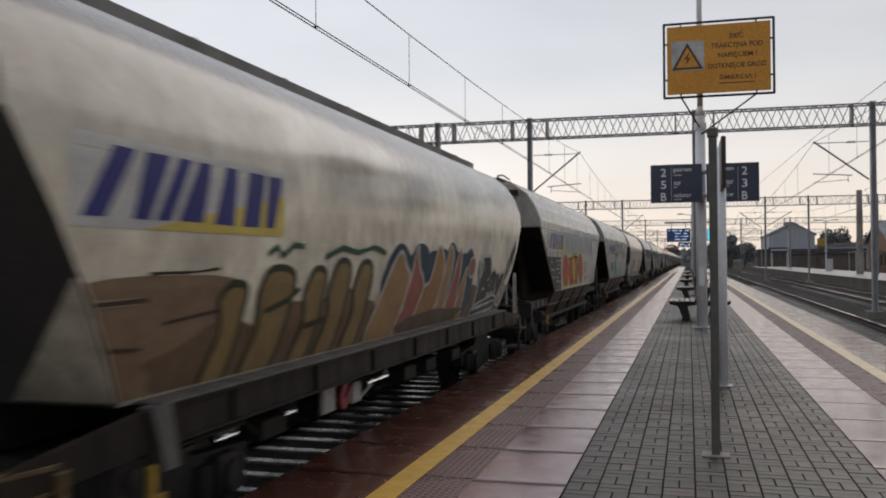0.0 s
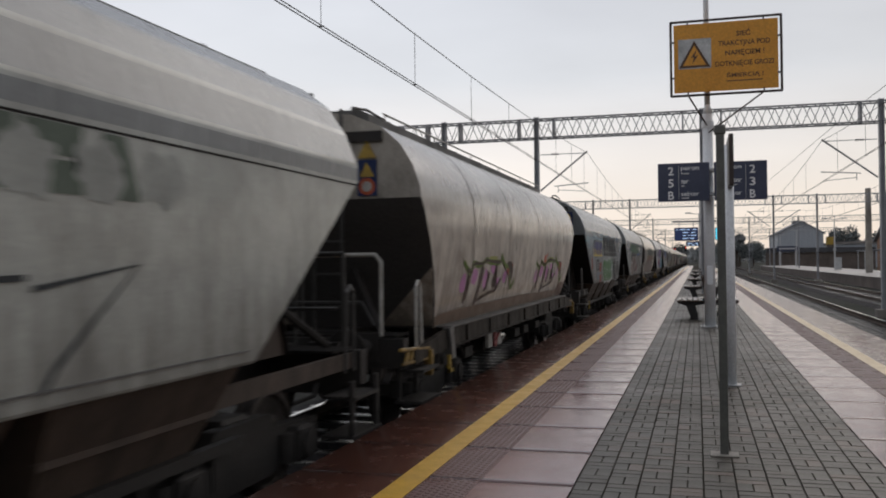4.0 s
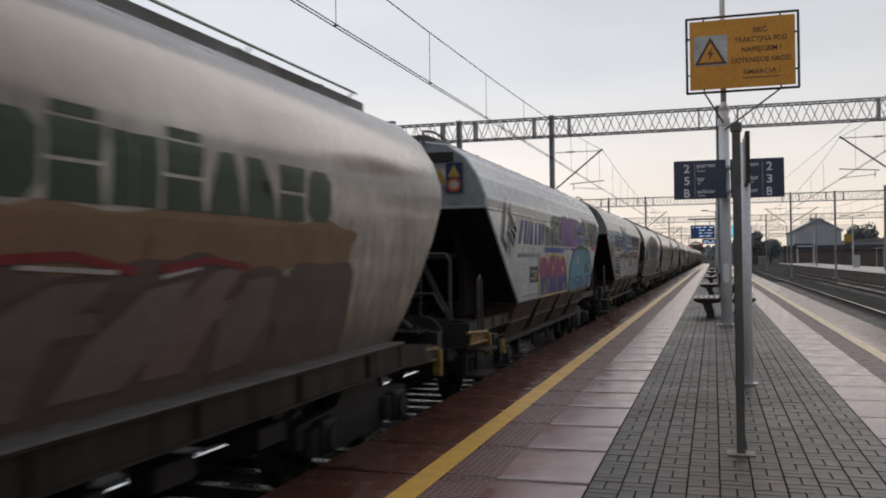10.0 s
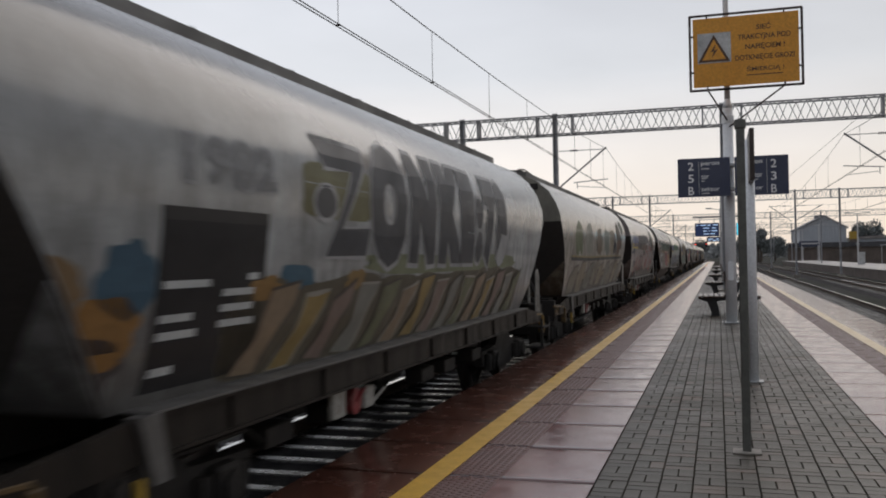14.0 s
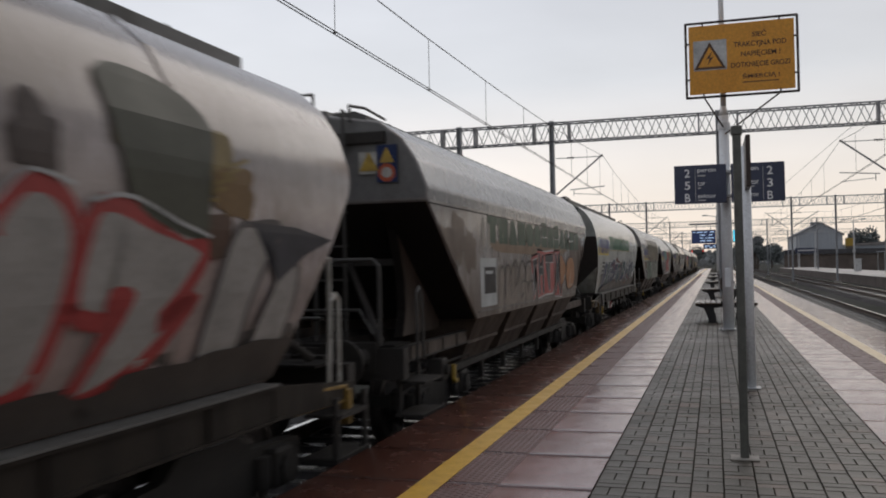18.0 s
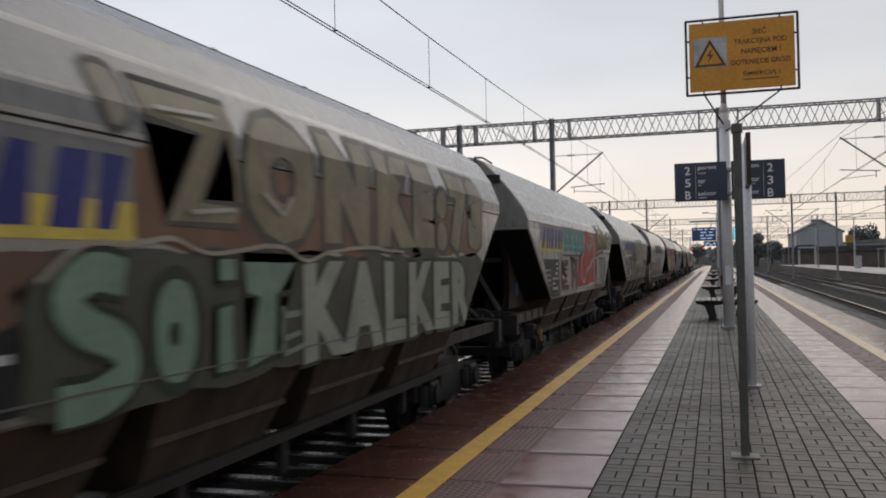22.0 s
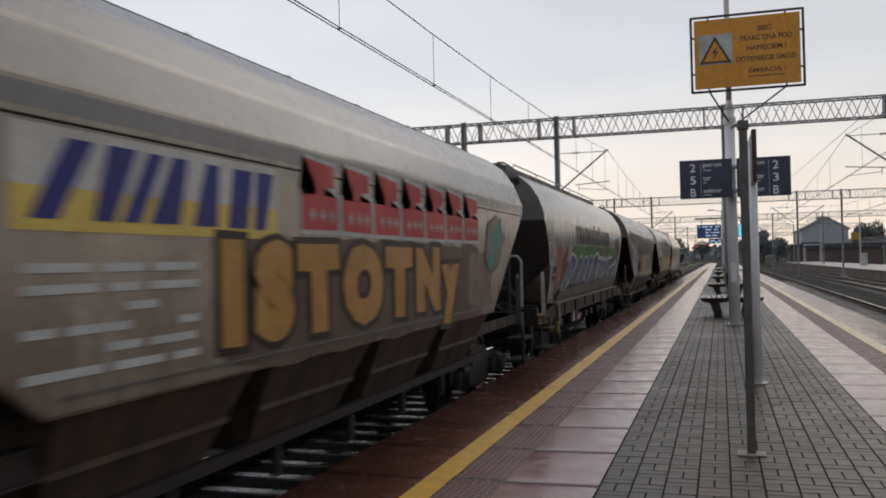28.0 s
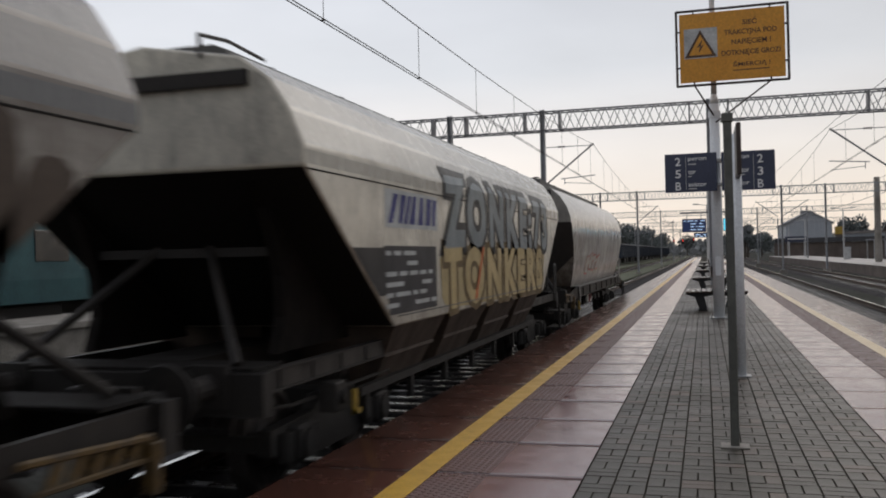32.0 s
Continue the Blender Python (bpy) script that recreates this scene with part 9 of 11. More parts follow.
for i_, q_ in enumerate(([(-4.5, 1.4), (-4.3, 1.8), (-4.1, 2.02), (-3.7, 2.05), (-3.8, 1.7), (-4.1, 1.36)], [(-3.75, 1.36), (-3.55, 1.8), (-3.4, 2.06), (-3.0, 2.06), (-3.1, 1.75), (-3.35, 1.34)],
                         [(-2.94, 1.99), (-2.63, 2.08), (-2.44, 2.09), (-2.48, 1.90), (-2.66, 1.63), (-2.81, 1.47), (-3.2, 1.36), (-3.1, 1.6)], [(-2.16, 2.15), (-1.71, 2.14), (-1.77, 1.65), (-1.85, 1.49), (-2.46, 1.44), (-2.54, 1.53), (-2.41, 1.84), (-2.28, 2.05)],
                         [(-0.69, 1.99), (-0.15, 2.0), (-0.03, 1.6), (-0.13, 1.38), (-1.09, 1.42), (-1.44, 1.44), (-1.04, 1.64)], [(-1.68, 1.98), (-0.76, 2.03), (-0.79, 1.82), (-1.60, 1.34), (-1.74, 1.43), (-1.04, 1.78), (-1.59, 1.79)])):
    piece(13, q_, (NV_, TL_, NV_, NV_, TL_, NV_)[i_], WR_, 0.022, i_ < 2, "navy or teal graffiti letter with a white rim", 0.01)
for q_ in ([(-2.89, 1.85), (-2.67, 1.90), (-2.76, 1.69), (-2.94, 1.65)], [(-2.43, 1.81), (-2.12, 1.91), (-2.09, 1.71), (-2.42, 1.63)], [(-0.58, 1.84), (-0.45, 1.84), (-0.51, 1.52), (-1.0, 1.47)]):
    piece(13, q_, NV_, ink(0.36, 0.38, 0.38), 0.016, False)
piece(13, [(-2.2, 1.60), (-1.80, 1.72), (-1.78, 1.60)], DK_, WR_, 0.012, False)
piece(13, [(0.85, 2.02), (1.23, 2.12), (1.62, 2.04), (1.70, 1.72), (1.48, 1.5), (0.48, 1.43), (0.64, 1.71)], TL_, WR_, 0.026, True, "teal graffiti letter with a white rim")
piece(13, [(1.0, 1.72), (1.15, 1.85), (1.5, 1.70)], ink(0.40, 0.40, 0.38), None, 0.02, False)
piece(13, [(0.48, 1.43), (0.6, 1.62), (1.55, 1.62), (1.48, 1.5)], NV_, None, 0.02, False)
# the broad letters at the rear stand on one white ground
for q_ in ([(2.98, 2.08), (3.16, 2.15), (3.32, 2.13), (3.40, 2.0), (3.04, 1.95)], [(3.92, 2.15), (4.04, 2.18), (4.16, 1.96), (4.08, 1.86), (3.98, 1.92)]):
    piece(13, q_, NV_)
for i_, q_ in enumerate(([(1.72, 1.40), (1.70, 1.98), (1.82, 2.03), (1.92, 1.78), (1.98, 1.62), (2.0, 1.40)], [(1.87, 2.02), (1.96, 2.08), (2.12, 2.12), (2.20, 2.02), (2.28, 1.90), (2.49, 1.88), (2.72, 1.80), (2.69, 1.98), (2.94, 2.02), (2.98, 1.83), (2.91, 1.55), (2.57, 1.39), (2.45, 1.37), (2.08, 1.28), (1.94, 1.34), (2.0, 1.6), (1.95, 1.85)],
                         [(3.17, 1.95), (3.43, 1.99), (3.63, 2.06), (3.86, 2.03), (3.95, 1.82), (3.87, 1.67), (3.97, 1.54), (3.58, 1.36), (3.17, 1.34), (3.0, 1.37), (3.07, 1.62)], [(4.31, 2.08), (4.60, 2.08), (4.59, 1.87), (4.43, 1.63), (4.51, 1.44), (4.33, 1.37), (4.12, 1.55), (4.27, 1.83)],
                         [(4.62, 1.79), (4.91, 1.94), (5.30, 1.98), (5.08, 1.70), (4.70, 1.60), (4.55, 1.68)], [(4.63, 1.51), (4.96, 1.60), (5.10, 1.44), (4.95, 1.30), (4.5, 1.28)], [(5.34, 1.95), (5.55, 1.98), (5.50, 1.80), (5.25, 1.66)])):
    piece(13, q_, (NV_, TL_, TL_, NV_, TL_, NV_, TL_)[i_], WR_, 0.05 if i_ < 3 else 0.038, False, "broad teal or navy graffiti letter with a thick white rim", 0.006)
for q_, m_ in (([(1.98, 1.80), (2.18, 1.78), (2.26, 1.36), (2.08, 1.29), (1.97, 1.36), (2.02, 1.6)], NV_), ([(2.5, 1.62), (2.93, 1.66), (2.88, 1.54), (2.57, 1.40)], DK_), ([(3.1, 1.90), (3.45, 1.94), (3.35, 1.60), (3.1, 1.45)], NV_), ([(3.2, 1.36), (3.6, 1.56), (3.92, 1.55), (3.58, 1.38)], DK_), ([(3.62, 2.03), (3.84, 2.0), (3.8, 1.93), (3.6, 1.96)], NV_), ([(4.2, 1.6), (4.4, 1.62), (4.46, 1.45), (4.33, 1.39)], DK_)):
    piece(13, q_, m_, None, 0.02, True, "darker sprayed fill")
for q_ in ([(2.30, 1.81), (2.40, 1.65), (2.49, 1.44), (2.40, 1.34), (2.32, 1.61)], [(3.72, 1.93), (3.63, 1.74), (3.42, 1.53), (3.50, 1.70)]):
    piece(13, q_, ink(0.36, 0.37, 0.35), None, 0.02, True, "pale gap between the letters")
strokes(13, [[(2.0, 1.99), (2.12, 1.98)], [(3.2, 2.04), (3.36, 2.02)], [(3.66, 1.985), (3.84, 1.98)], [(4.4, 1.97), (4.5, 1.98)], [(2.6, 1.50), (2.86, 1.60)]], WR_, 0.010, 0.04)
fat(13, [[(0.01, 1.80), (0.42, 1.86), (0.07, 1.70), (0.36, 1.68), (0.05, 1.58)]], ink(0.16, 0.19, 0.24), DK_, 0.03, 0.025, False)
for a_, b_, c_, d_ in ((-1.32, -0.85, 2.05, 2.2), (0.08, 0.24, 1.96, 2.06), (0.34, 0.5, 1.97, 2.07), (2.3, 2.6, 1.98, 2.06)):
    patch(13, a_, b_, c_, d_, ink(0.15, 0.045, 0.035), a_, 0.5, 0.005, 0.8)
for a_, z_ in ((-2.05, 2.0), (-1.95, 1.85), (-2.15, 1.95), (-1.25, 1.92), (-0.3, 1.83), (-2.6, 1.95), (2.35, 1.62), (2.2, 1.42), (1.95, 1.36), (3.25, 1.5), (2.75, 1.55)):
    patch(13, a_ - 0.07, a_ + 0.09, z_ - 0.045, z_ + 0.045, ink(0.20, 0.02, 0.035), a_, 0.4, 0.04, 0.8, "red_spot")
info(13, -5.5, -4.7, 1.5, 2.05, None, bar=ink(0.33, 0.32, 0.28), seed=14)
info(13, -4.9, -4.3, 1.66, 2.05, BLK, seed=13)
# wagon 14: gold name and mint letters
rect(14, -4.7, -2.25, 2.38, 2.66, ink(0.15, 0.15, 0.15), 0.0025, "repainted_panel")
logo_panel(14, -4.72, 2.15, top=ink(0.17, 0.17, 0.17), low=ink(0.55, 0.42, 0.08))
for i_ in range(6):
    patch(14, -2.35 + i_ * 1.2, -0.9 + i_ * 1.2, 2.10, 2.70, ink(0.15, 0.082, 0.05), 3 + i_, 0.25, 0.0026 + 0.0002 * (i_ % 2), 0.4, "paint_patch", "rust-red sprayed ground")
GD_, GE_ = ink(0.20, 0.175, 0.115), ink(0.075, 0.07, 0.06)
piece(14, [(-2.6, 3.04), (-2.36, 3.06), (-2.30, 2.80), (-2.46, 2.74)], ink(0.30, 0.28, 0.22), GE_, 0.022, label="pale end of a graffiti letter")
piece(14, [(-2.26, 3.04), (-1.25, 3.06), (-1.36, 2.84), (-1.62, 2.40), (-1.16, 2.41), (-1.21, 2.26), (-1.99, 2.26), (-1.62, 2.80), (-2.2, 2.82)], GD_, GE_, 0.022, False, "gold-brown block graffiti letter", 0.02)
word(14, "ONKE:73", -1.0, 5.0, 2.26, 2.98, GD_, GE_, 0.09, 0.035, label="gold-brown block graffiti letters")
strokes(14, [[(-2.1, 2.90), (-1.45, 2.94)], [(-1.75, 2.34), (-1.25, 2.36)], [(-0.9, 2.5), (-0.6, 2.36), (-0.45, 2.5)]], ink(0.36, 0.35, 0.31), 0.014, 0.03)
strokes(14, [smooth([(-3.0, 1.95), (-2.7, 2.12), (-2.25, 2.14), (-1.9, 2.16), (-1.5, 2.08), (-1.1, 2.13), (-0.6, 2.14), (-0.2, 2.06), (0.3, 2.12), (1.0, 2.15), (2.0, 2.14)], 4, False)], ink(0.30, 0.27, 0.22), 0.014, 0.02)
for i_ in range(7):
    patch(14, -3.1 + i_ * 1.15, -1.7 + i_ * 1.15, 1.28, 2.10, ink(0.062, 0.066, 0.052), 4 + i_, 0.15, 0.0028 + 0.0002 * (i_ % 2), 0.3, "graffiti_shadow", "dark green sprayed ground")
MN_, MR_ = ink(0.155, 0.235, 0.18), ink(0.025, 0.036, 0.026)
fat(14, [[(-2.36, 1.96), (-2.62, 1.99), (-2.80, 1.86), (-2.66, 1.72), (-2.40, 1.62), (-2.36, 1.45), (-2.6, 1.36), (-2.86, 1.36)]], MN_, MR_, 0.10, 0.04)
piece(14, blob(-2.14, -1.66, 1.32, 1.98, 2, 0.06, 14, 0.8), MN_, MR_, 0.04, label="mint green graffiti letter with a dark rim")
piece(14, blob(-1.98, -1.86, 1.56, 1.70, 3, 0.05, 10, 1.0), MR_)
piece(14, [(-1.5, 1.34), (-1.48, 1.76), (-1.26, 1.78), (-1.24, 1.34)], MN_, MR_, 0.03, False)
piece(14, [(-1.46, 1.90), (-1.46, 2.08), (-1.22, 2.08), (-1.22, 1.90)], MN_, MR_, 0.03, False)
piece(14, [(-1.15, 2.07), (-0.36, 2.06), (-0.45, 1.82), (-0.66, 1.80), (-0.70, 1.38), (-1.12, 1.33), (-0.95, 1.80), (-1.12, 1.82)], MN_, MR_, 0.032, False)
strokes(14, [[(-0.62, 1.66), (-0.36, 1.66)], [(-0.62, 1.5), (-0.36, 1.52)], [(-0.62, 1.38), (-0.3, 1.40)], [(-0.62, 1.72), (-0.62, 1.36)]], ink(0.18, 0.22, 0.18), 0.022, 0.02)
word(14, "KALKER", -0.2, 4.3, 1.34, 1.98, ink(0.255, 0.275, 0.235), MR_, 0.06, 0.025, label="pale green graffiti letters")
info(14, -4.4, -3.1, 1.36, 1.78, BLK, seed=14)
patch(14, -4.4, -3.0, 1.75, 2.1, ink(0.11, 0.065, 0.045), 3, 0.4, 0.004)
# wagon 15: turquoise, red apple, gold
rect(15, -5.0, -2.8, 2.42, 2.66, ink(0.2, 0.2, 0.2), 0.0025, "repainted_panel")
logo_panel(15, -5.2, 2.20, top=ink(0.22, 0.22, 0.22))
kings(15, 5, -2.75, 0.35, 2.22, 2.72, ink(0.015, 0.225, 0.20), ink(0.38, 0.37, 0.35))
for a_ in (-2.3, -1.65, -1.0):
    patch(15, a_ - 0.1, a_ + 0.22, 2.48, 2.62, ink(0.36, 0.16, 0.10), a_, 0.3, 0.004, 0.8)
rect(15, -5.0, -3.3, 1.34, 2.06, BLK, 0.003, "data_panel")
info(15, -4.9, -4.2, 1.40, 2.02, None, bar=ink(0.28, 0.27, 0.25), seed=25)
info(15, -4.1, -3.4, 1.42, 2.04, None, seed=15)
rect(15, -3.2, -0.75, 1.34, 2.14, ink(0.34, 0.285, 0.28), 0.0028, "graffiti_ground", "pale pink sprayed ground")
PKR_ = ink(0.40, 0.30, 0.30)
for q_ in ([(-3.05, 1.40), (-3.05, 2.06), (-2.2, 2.07), (-2.2, 1.90), (-2.62, 1.90), (-2.62, 1.80), (-2.3, 1.80), (-2.3, 1.66), (-2.62, 1.66), (-2.62, 1.56), (-2.12, 1.56), (-2.12, 1.40)], [(-1.86, 2.08), (-1.52, 2.08), (-1.38, 1.80), (-1.18, 2.09), (-0.84, 2.10), (-0.92, 1.38), (-1.22, 1.38), (-1.24, 1.70), (-1.38, 1.5), (-1.52, 1.70), (-1.54, 1.41), (-1.82, 1.41), (-1.80, 1.74)]):
    piece(15, q_, ink(0.045, 0.045, 0.04), PKR_, 0.03, False, "black sketched block letter with a pink rim")
strokes(15, [[(-2.95, 1.46 + 0.09 * i_), (-2.4, 1.48 + 0.09 * i_)] for i_ in range(7)] + [[(-1.75, 1.5 + 0.09 * i_), (-1.0, 1.51 + 0.09 * i_)] for i_ in range(6)], ink(0.17, 0.165, 0.15), 0.008, 0.02)
strokes(15, [[(-3.1, 1.70), (-2.0, 1.60), (-1.9, 1.44)]], PKR_, 0.03, 0.02)
strokes(15, [[(-2.9, 2.15), (-0.8, 2.14), (0.3, 2.18)]], ink(0.05, 0.055, 0.055), 0.016, 0.02)
APL_, SCR_ = ink(0.33, 0.035, 0.028), ink(0.38, 0.37, 0.34)
piece(15, [(-0.80, 1.46), (-0.85, 1.75), (-0.6, 2.08), (-0.2, 2.25), (0.1, 2.62), (0.6, 2.72), (1.32, 2.70), (2.1, 2.70), (2.45, 2.5), (2.6, 2.15), (2.3, 1.75), (1.91, 1.5), (0.6, 1.45)], APL_, ink(0.07, 0.03, 0.025), 0.02, label="red sprayed apple shape")
piece(15, [(-0.95, 1.33), (0.3, 1.36), (1.8, 1.44), (1.85, 1.50), (0.6, 1.45), (-0.8, 1.44)], ink(0.42, 0.42, 0.40), None, 0.02, False)
for q_ in ([(0.74, 2.42), (1.0, 2.38), (1.40, 2.32), (1.2, 2.26), (0.95, 2.30)], [(1.30, 2.42), (1.5, 2.60), (1.86, 2.66), (1.7, 2.48), (1.5, 2.38)]):
    piece(15, q_, ink(0.08, 0.13, 0.06), ink(0.40, 0.40, 0.34), 0.012, label="green leaf")
piece(15, blob(0.05, 0.4, 2.38, 2.66, 2, 0.06, 10, 1.0), ink(0.35, 0.22, 0.20), APL_, 0.016)
strokes(15, [smooth(q_, 4, False) for q_ in ([(0.05, 2.19), (-0.2, 2.1), (-0.36, 1.92), (-0.34, 1.70), (-0.15, 1.54), (0.15, 1.56), (0.36, 1.72)], [(1.97, 2.50), (1.9, 2.2), (1.82, 2.02), (1.95, 2.0)])], SCR_, 0.036, 0.024)
strokes(15, [smooth([(0.32, 1.64), (0.42, 1.82), (0.55, 1.72), (0.62, 1.86), (0.75, 1.76), (0.78, 1.9), (0.92, 1.8), (1.0, 1.96), (1.12, 1.86), (1.2, 2.02), (1.35, 1.9), (1.42, 2.04), (1.55, 1.98), (1.6, 2.12), (1.72, 2.02)], 4, False)], SCR_, 0.026, 0.025)
GO_, BK_, PK_ = ink(0.29, 0.235, 0.075), ink(0.022, 0.022, 0.024), ink(0.42, 0.30, 0.30)
for s_, a_, b_, c_, d_ in (("H", 2.64, 3.03, 2.41, 2.90), ("i", 3.17, 3.34, 2.43, 2.80), ("g", 3.42, 3.76, 2.36, 2.71), ("h", 3.80, 4.29, 2.44, 2.94), ("w", 4.35, 4.91, 2.41, 2.71), ("a", 4.98, 5.42, 2.42, 2.77), ("y", 5.46, 5.92, 2.34, 2.74)):
    word(15, s_, a_, b_, c_, d_, GO_ if s_ not in "ay" else ink(0.40, 0.38, 0.30), BK_, 0.012, 0.05, wob=0.02, label="gold graffiti letter with a broad black rim")
strokes(15, [[(2.70, 2.80), (2.70, 2.47)], [(2.95, 2.82), (2.95, 2.47)], [(3.25, 2.62), (3.25, 2.48)], [(3.92, 2.85), (3.92, 2.5)], [(4.15, 2.64), (4.16, 2.5)]], ink(0.40, 0.38, 0.26), 0.016, 0.03)
piece(15, [(2.55, 2.20), (2.72, 2.34), (2.75, 2.31), (3.82, 2.37), (3.82, 2.24), (2.84, 2.19), (2.70, 2.06)], GO_, BK_, 0.026, False, "gold graffiti arrow")
piece(15, [(3.99, 2.29), (4.2, 2.42), (4.2, 2.335), (5.35, 2.345), (5.72, 2.49), (5.84, 2.46), (5.68, 2.23), (4.19, 2.23), (4.19, 2.13)], ink(0.48, 0.48, 0.46), BK_, 0.012, False, "white graffiti arrow")
piece(15, [(1.83, 2.06), (2.0, 2.13), (2.69, 2.15), (2.83, 2.11), (2.80, 1.41), (2.52, 1.46), (2.42, 1.41), (1.92, 1.44), (1.83, 1.41)], PK_, BK_, 0.014, False, "pink block graffiti letter", 0.01)
piece(15, [(2.04, 2.06), (2.49, 2.08), (2.49, 1.76), (2.28, 1.75), (2.50, 1.51), (2.12, 1.48), (1.99, 1.47)], BK_, None, 0.02, False)
piece(15, [(2.06, 2.02), (2.24, 2.03), (2.2, 1.8), (2.06, 1.76)], APL_, None, 0.02, False)
piece(15, [(2.53, 2.05), (2.83, 2.10), (2.80, 1.42), (2.52, 1.47)], ink(0.40, 0.35, 0.28), None, 0.02, False, "cream sprayed fill")
strokes(15, [[(2.14 + 0.05 * i_, 1.76 - 0.045 * i_), (2.30 + 0.04 * i_, 1.80 - 0.045 * i_)] for i_ in range(6)], ink(0.36, 0.36, 0.34), 0.010, 0.03)
piece(15, [(2.17, 1.52), (2.20, 1.68), (2.36, 1.50)], PK_, None, 0.02, False)
piece(15, [(2.85, 2.10), (3.05, 2.10), (3.02, 1.80), (3.16, 1.78), (3.13, 1.40), (2.82, 1.40)], PK_, BK_, 0.014, False, "pink block graffiti letter", 0.01)
piece(15, [(2.86, 1.76), (2.98, 1.75), (3.0, 1.46), (2.87, 1.46)], ink(0.15, 0.19, 0.18), None, 0.02, False)
piece(15, [(3.05, 2.08), (3.59, 2.10), (3.81, 1.77), (3.86, 2.08), (4.32, 2.11), (4.30, 1.73), (4.05, 1.40), (3.83, 1.37), (3.41, 1.62), (3.37, 1.40), (3.15, 1.39)], ink(0.17, 0.215, 0.205), BK_, 0.022, False, "grey-green block graffiti letter with a black rim", 0.01)
strokes(15, [[(3.12, 2.0 - 0.09 * i_), (3.46 - 0.02 * i_, 2.01 - 0.09 * i_)] for i_ in range(7)] + [[(3.95, 2.02 - 0.08 * i_), (4.24, 2.03 - 0.08 * i_)] for i_ in range(5)], BK_, 0.012, 0.035)
piece(15, [(3.60, 2.10), (3.82, 2.10), (3.85, 1.79)], PK_, BK_, 0.010, False)
piece(15, [(3.41, 1.60), (3.68, 1.40), (3.40, 1.37)], PK_, BK_, 0.010, False)
strokes(15, [[(1.75, 1.37), (2.4, 1.38), (3.1, 1.36), (3.6, 1.37)]], BK_, 0.014, 0.035)
strokes(15, [[(4.42, 1.93), (4.5, 2.0), (4.56, 1.9)], [(4.62, 2.0), (4.7, 1.92), (4.8, 2.0), (4.78, 1.88)]], BK_, 0.012, 0.02)
# wagon 16: brown and pale green
rect(16, -4.5, -2.0, 2.36, 2.66, ink(0.14, 0.15, 0.16), 0.0025, "repainted_panel")
logo_panel(16, -4.58, 2.17, top=ink(0.15, 0.16, 0.17), low=ink(0.52, 0.49, 0.22))
for i_ in range(6):
    patch(16, -3.3 + i_ * 1.35, -1.7 + i_ * 1.35, 1.30, 2.66, ink(0.082, 0.060, 0.049), 5 + i_, 0.12, 0.0024 + 0.0002 * (i_ % 2), 0.3)
patch(16, -2.1, -1.06, 2.08, 2.70, ink(0.13, 0.075, 0.05), 7, 0.3, 0.003, 0.6)
piece(16, [(-1.95, 2.2), (-1.9, 2.58), (-1.65, 2.66), (-1.2, 2.56), (-1.14, 2.3), (-1.2, 2.14), (-1.7, 2.12)], ink(0.03, 0.055, 0.22), label="blue sprayed shape")
strokes(16, [[(-1.85, 2.4), (-1.2, 2.38)]], ink(0.12, 0.07, 0.06), 0.02, 0.014)
piece(16, [(-1.02, 2.2), (-1.0, 2.52), (-0.62, 2.46), (-0.68, 2.12), (-0.9, 2.12)], ink(0.27, 0.06, 0.04), label="red sprayed shape")
PG_, PE_ = ink(0.205, 0.22, 0.165), ink(0.42, 0.43, 0.38)
patch(16, -0.6, 0.8, 2.5, 2.82, ink(0.26, 0.27, 0.22), 3, 0.3, 0.0034)
piece(16, [(-0.40, 2.80), (0.84, 2.76), (0.62, 2.2), (0.95, 2.2), (0.9, 1.92), (-0.28, 1.86), (0.22, 2.56), (-0.36, 2.56)], PG_, PE_, 0.016, False, "pale green graffiti letter", 0.02)
word(16, "ONK", 0.80, 3.0, 1.92, 2.76, PG_, PE_, 0.09, 0.018, label="pale green graffiti letters")
strokes(16, [[(-0.30, 2.60), (0.15, 2.62)], [(-0.1, 1.93), (0.80, 1.97)], [(0.66, 2.12), (0.86, 2.13)], [(1.0, 2.0), (1.35, 1.98)], [(1.72, 2.0), (1.9, 2.0)], [(2.35, 2.0), (2.6, 2.02)], [(0.72, 2.66), (0.5, 2.3)]], ink(0.46, 0.47, 0.42), 0.014, 0.035)
for a_, z_ in ((-0.42, 2.36), (0.66, 2.42)):
    patch(16, a_ - 0.1, a_ + 0.1, z_ - 0.07, z_ + 0.07, ink(0.46, 0.47, 0.44), a_, 0.9, 0.02, 1.2, "white_spot")
patch(16, 3.0, 5.2, 2.05, 2.75, ink(0.30, 0.235, 0.16), 6, 0.2, 0.004)
VG_ = ink(0.215, 0.205, 0.195)
for q_ in ([(-3.1, 2.04), (-2.92, 2.04), (-2.86, 1.7), (-2.74, 2.02), (-2.60, 2.02), (-2.76, 1.48), (-2.94, 1.46)], [(-2.16, 1.44), (-2.14, 2.02), (-1.38, 2.03), (-1.44, 1.43), (-1.62, 1.43), (-1.62, 1.55), (-1.95, 1.55), (-1.95, 1.44)], [(-1.06, 1.42), (-1.04, 2.0), (-0.86, 2.02), (-0.6, 1.72), (-0.58, 2.05), (-0.40, 2.06), (-0.42, 1.48), (-0.6, 1.46), (-0.86, 1.72), (-0.88, 1.42)]):
    piece(16, q_, VG_, ink(0.07, 0.058, 0.05), 0.02, False, "grey-brown block graffiti letter", 0.02)
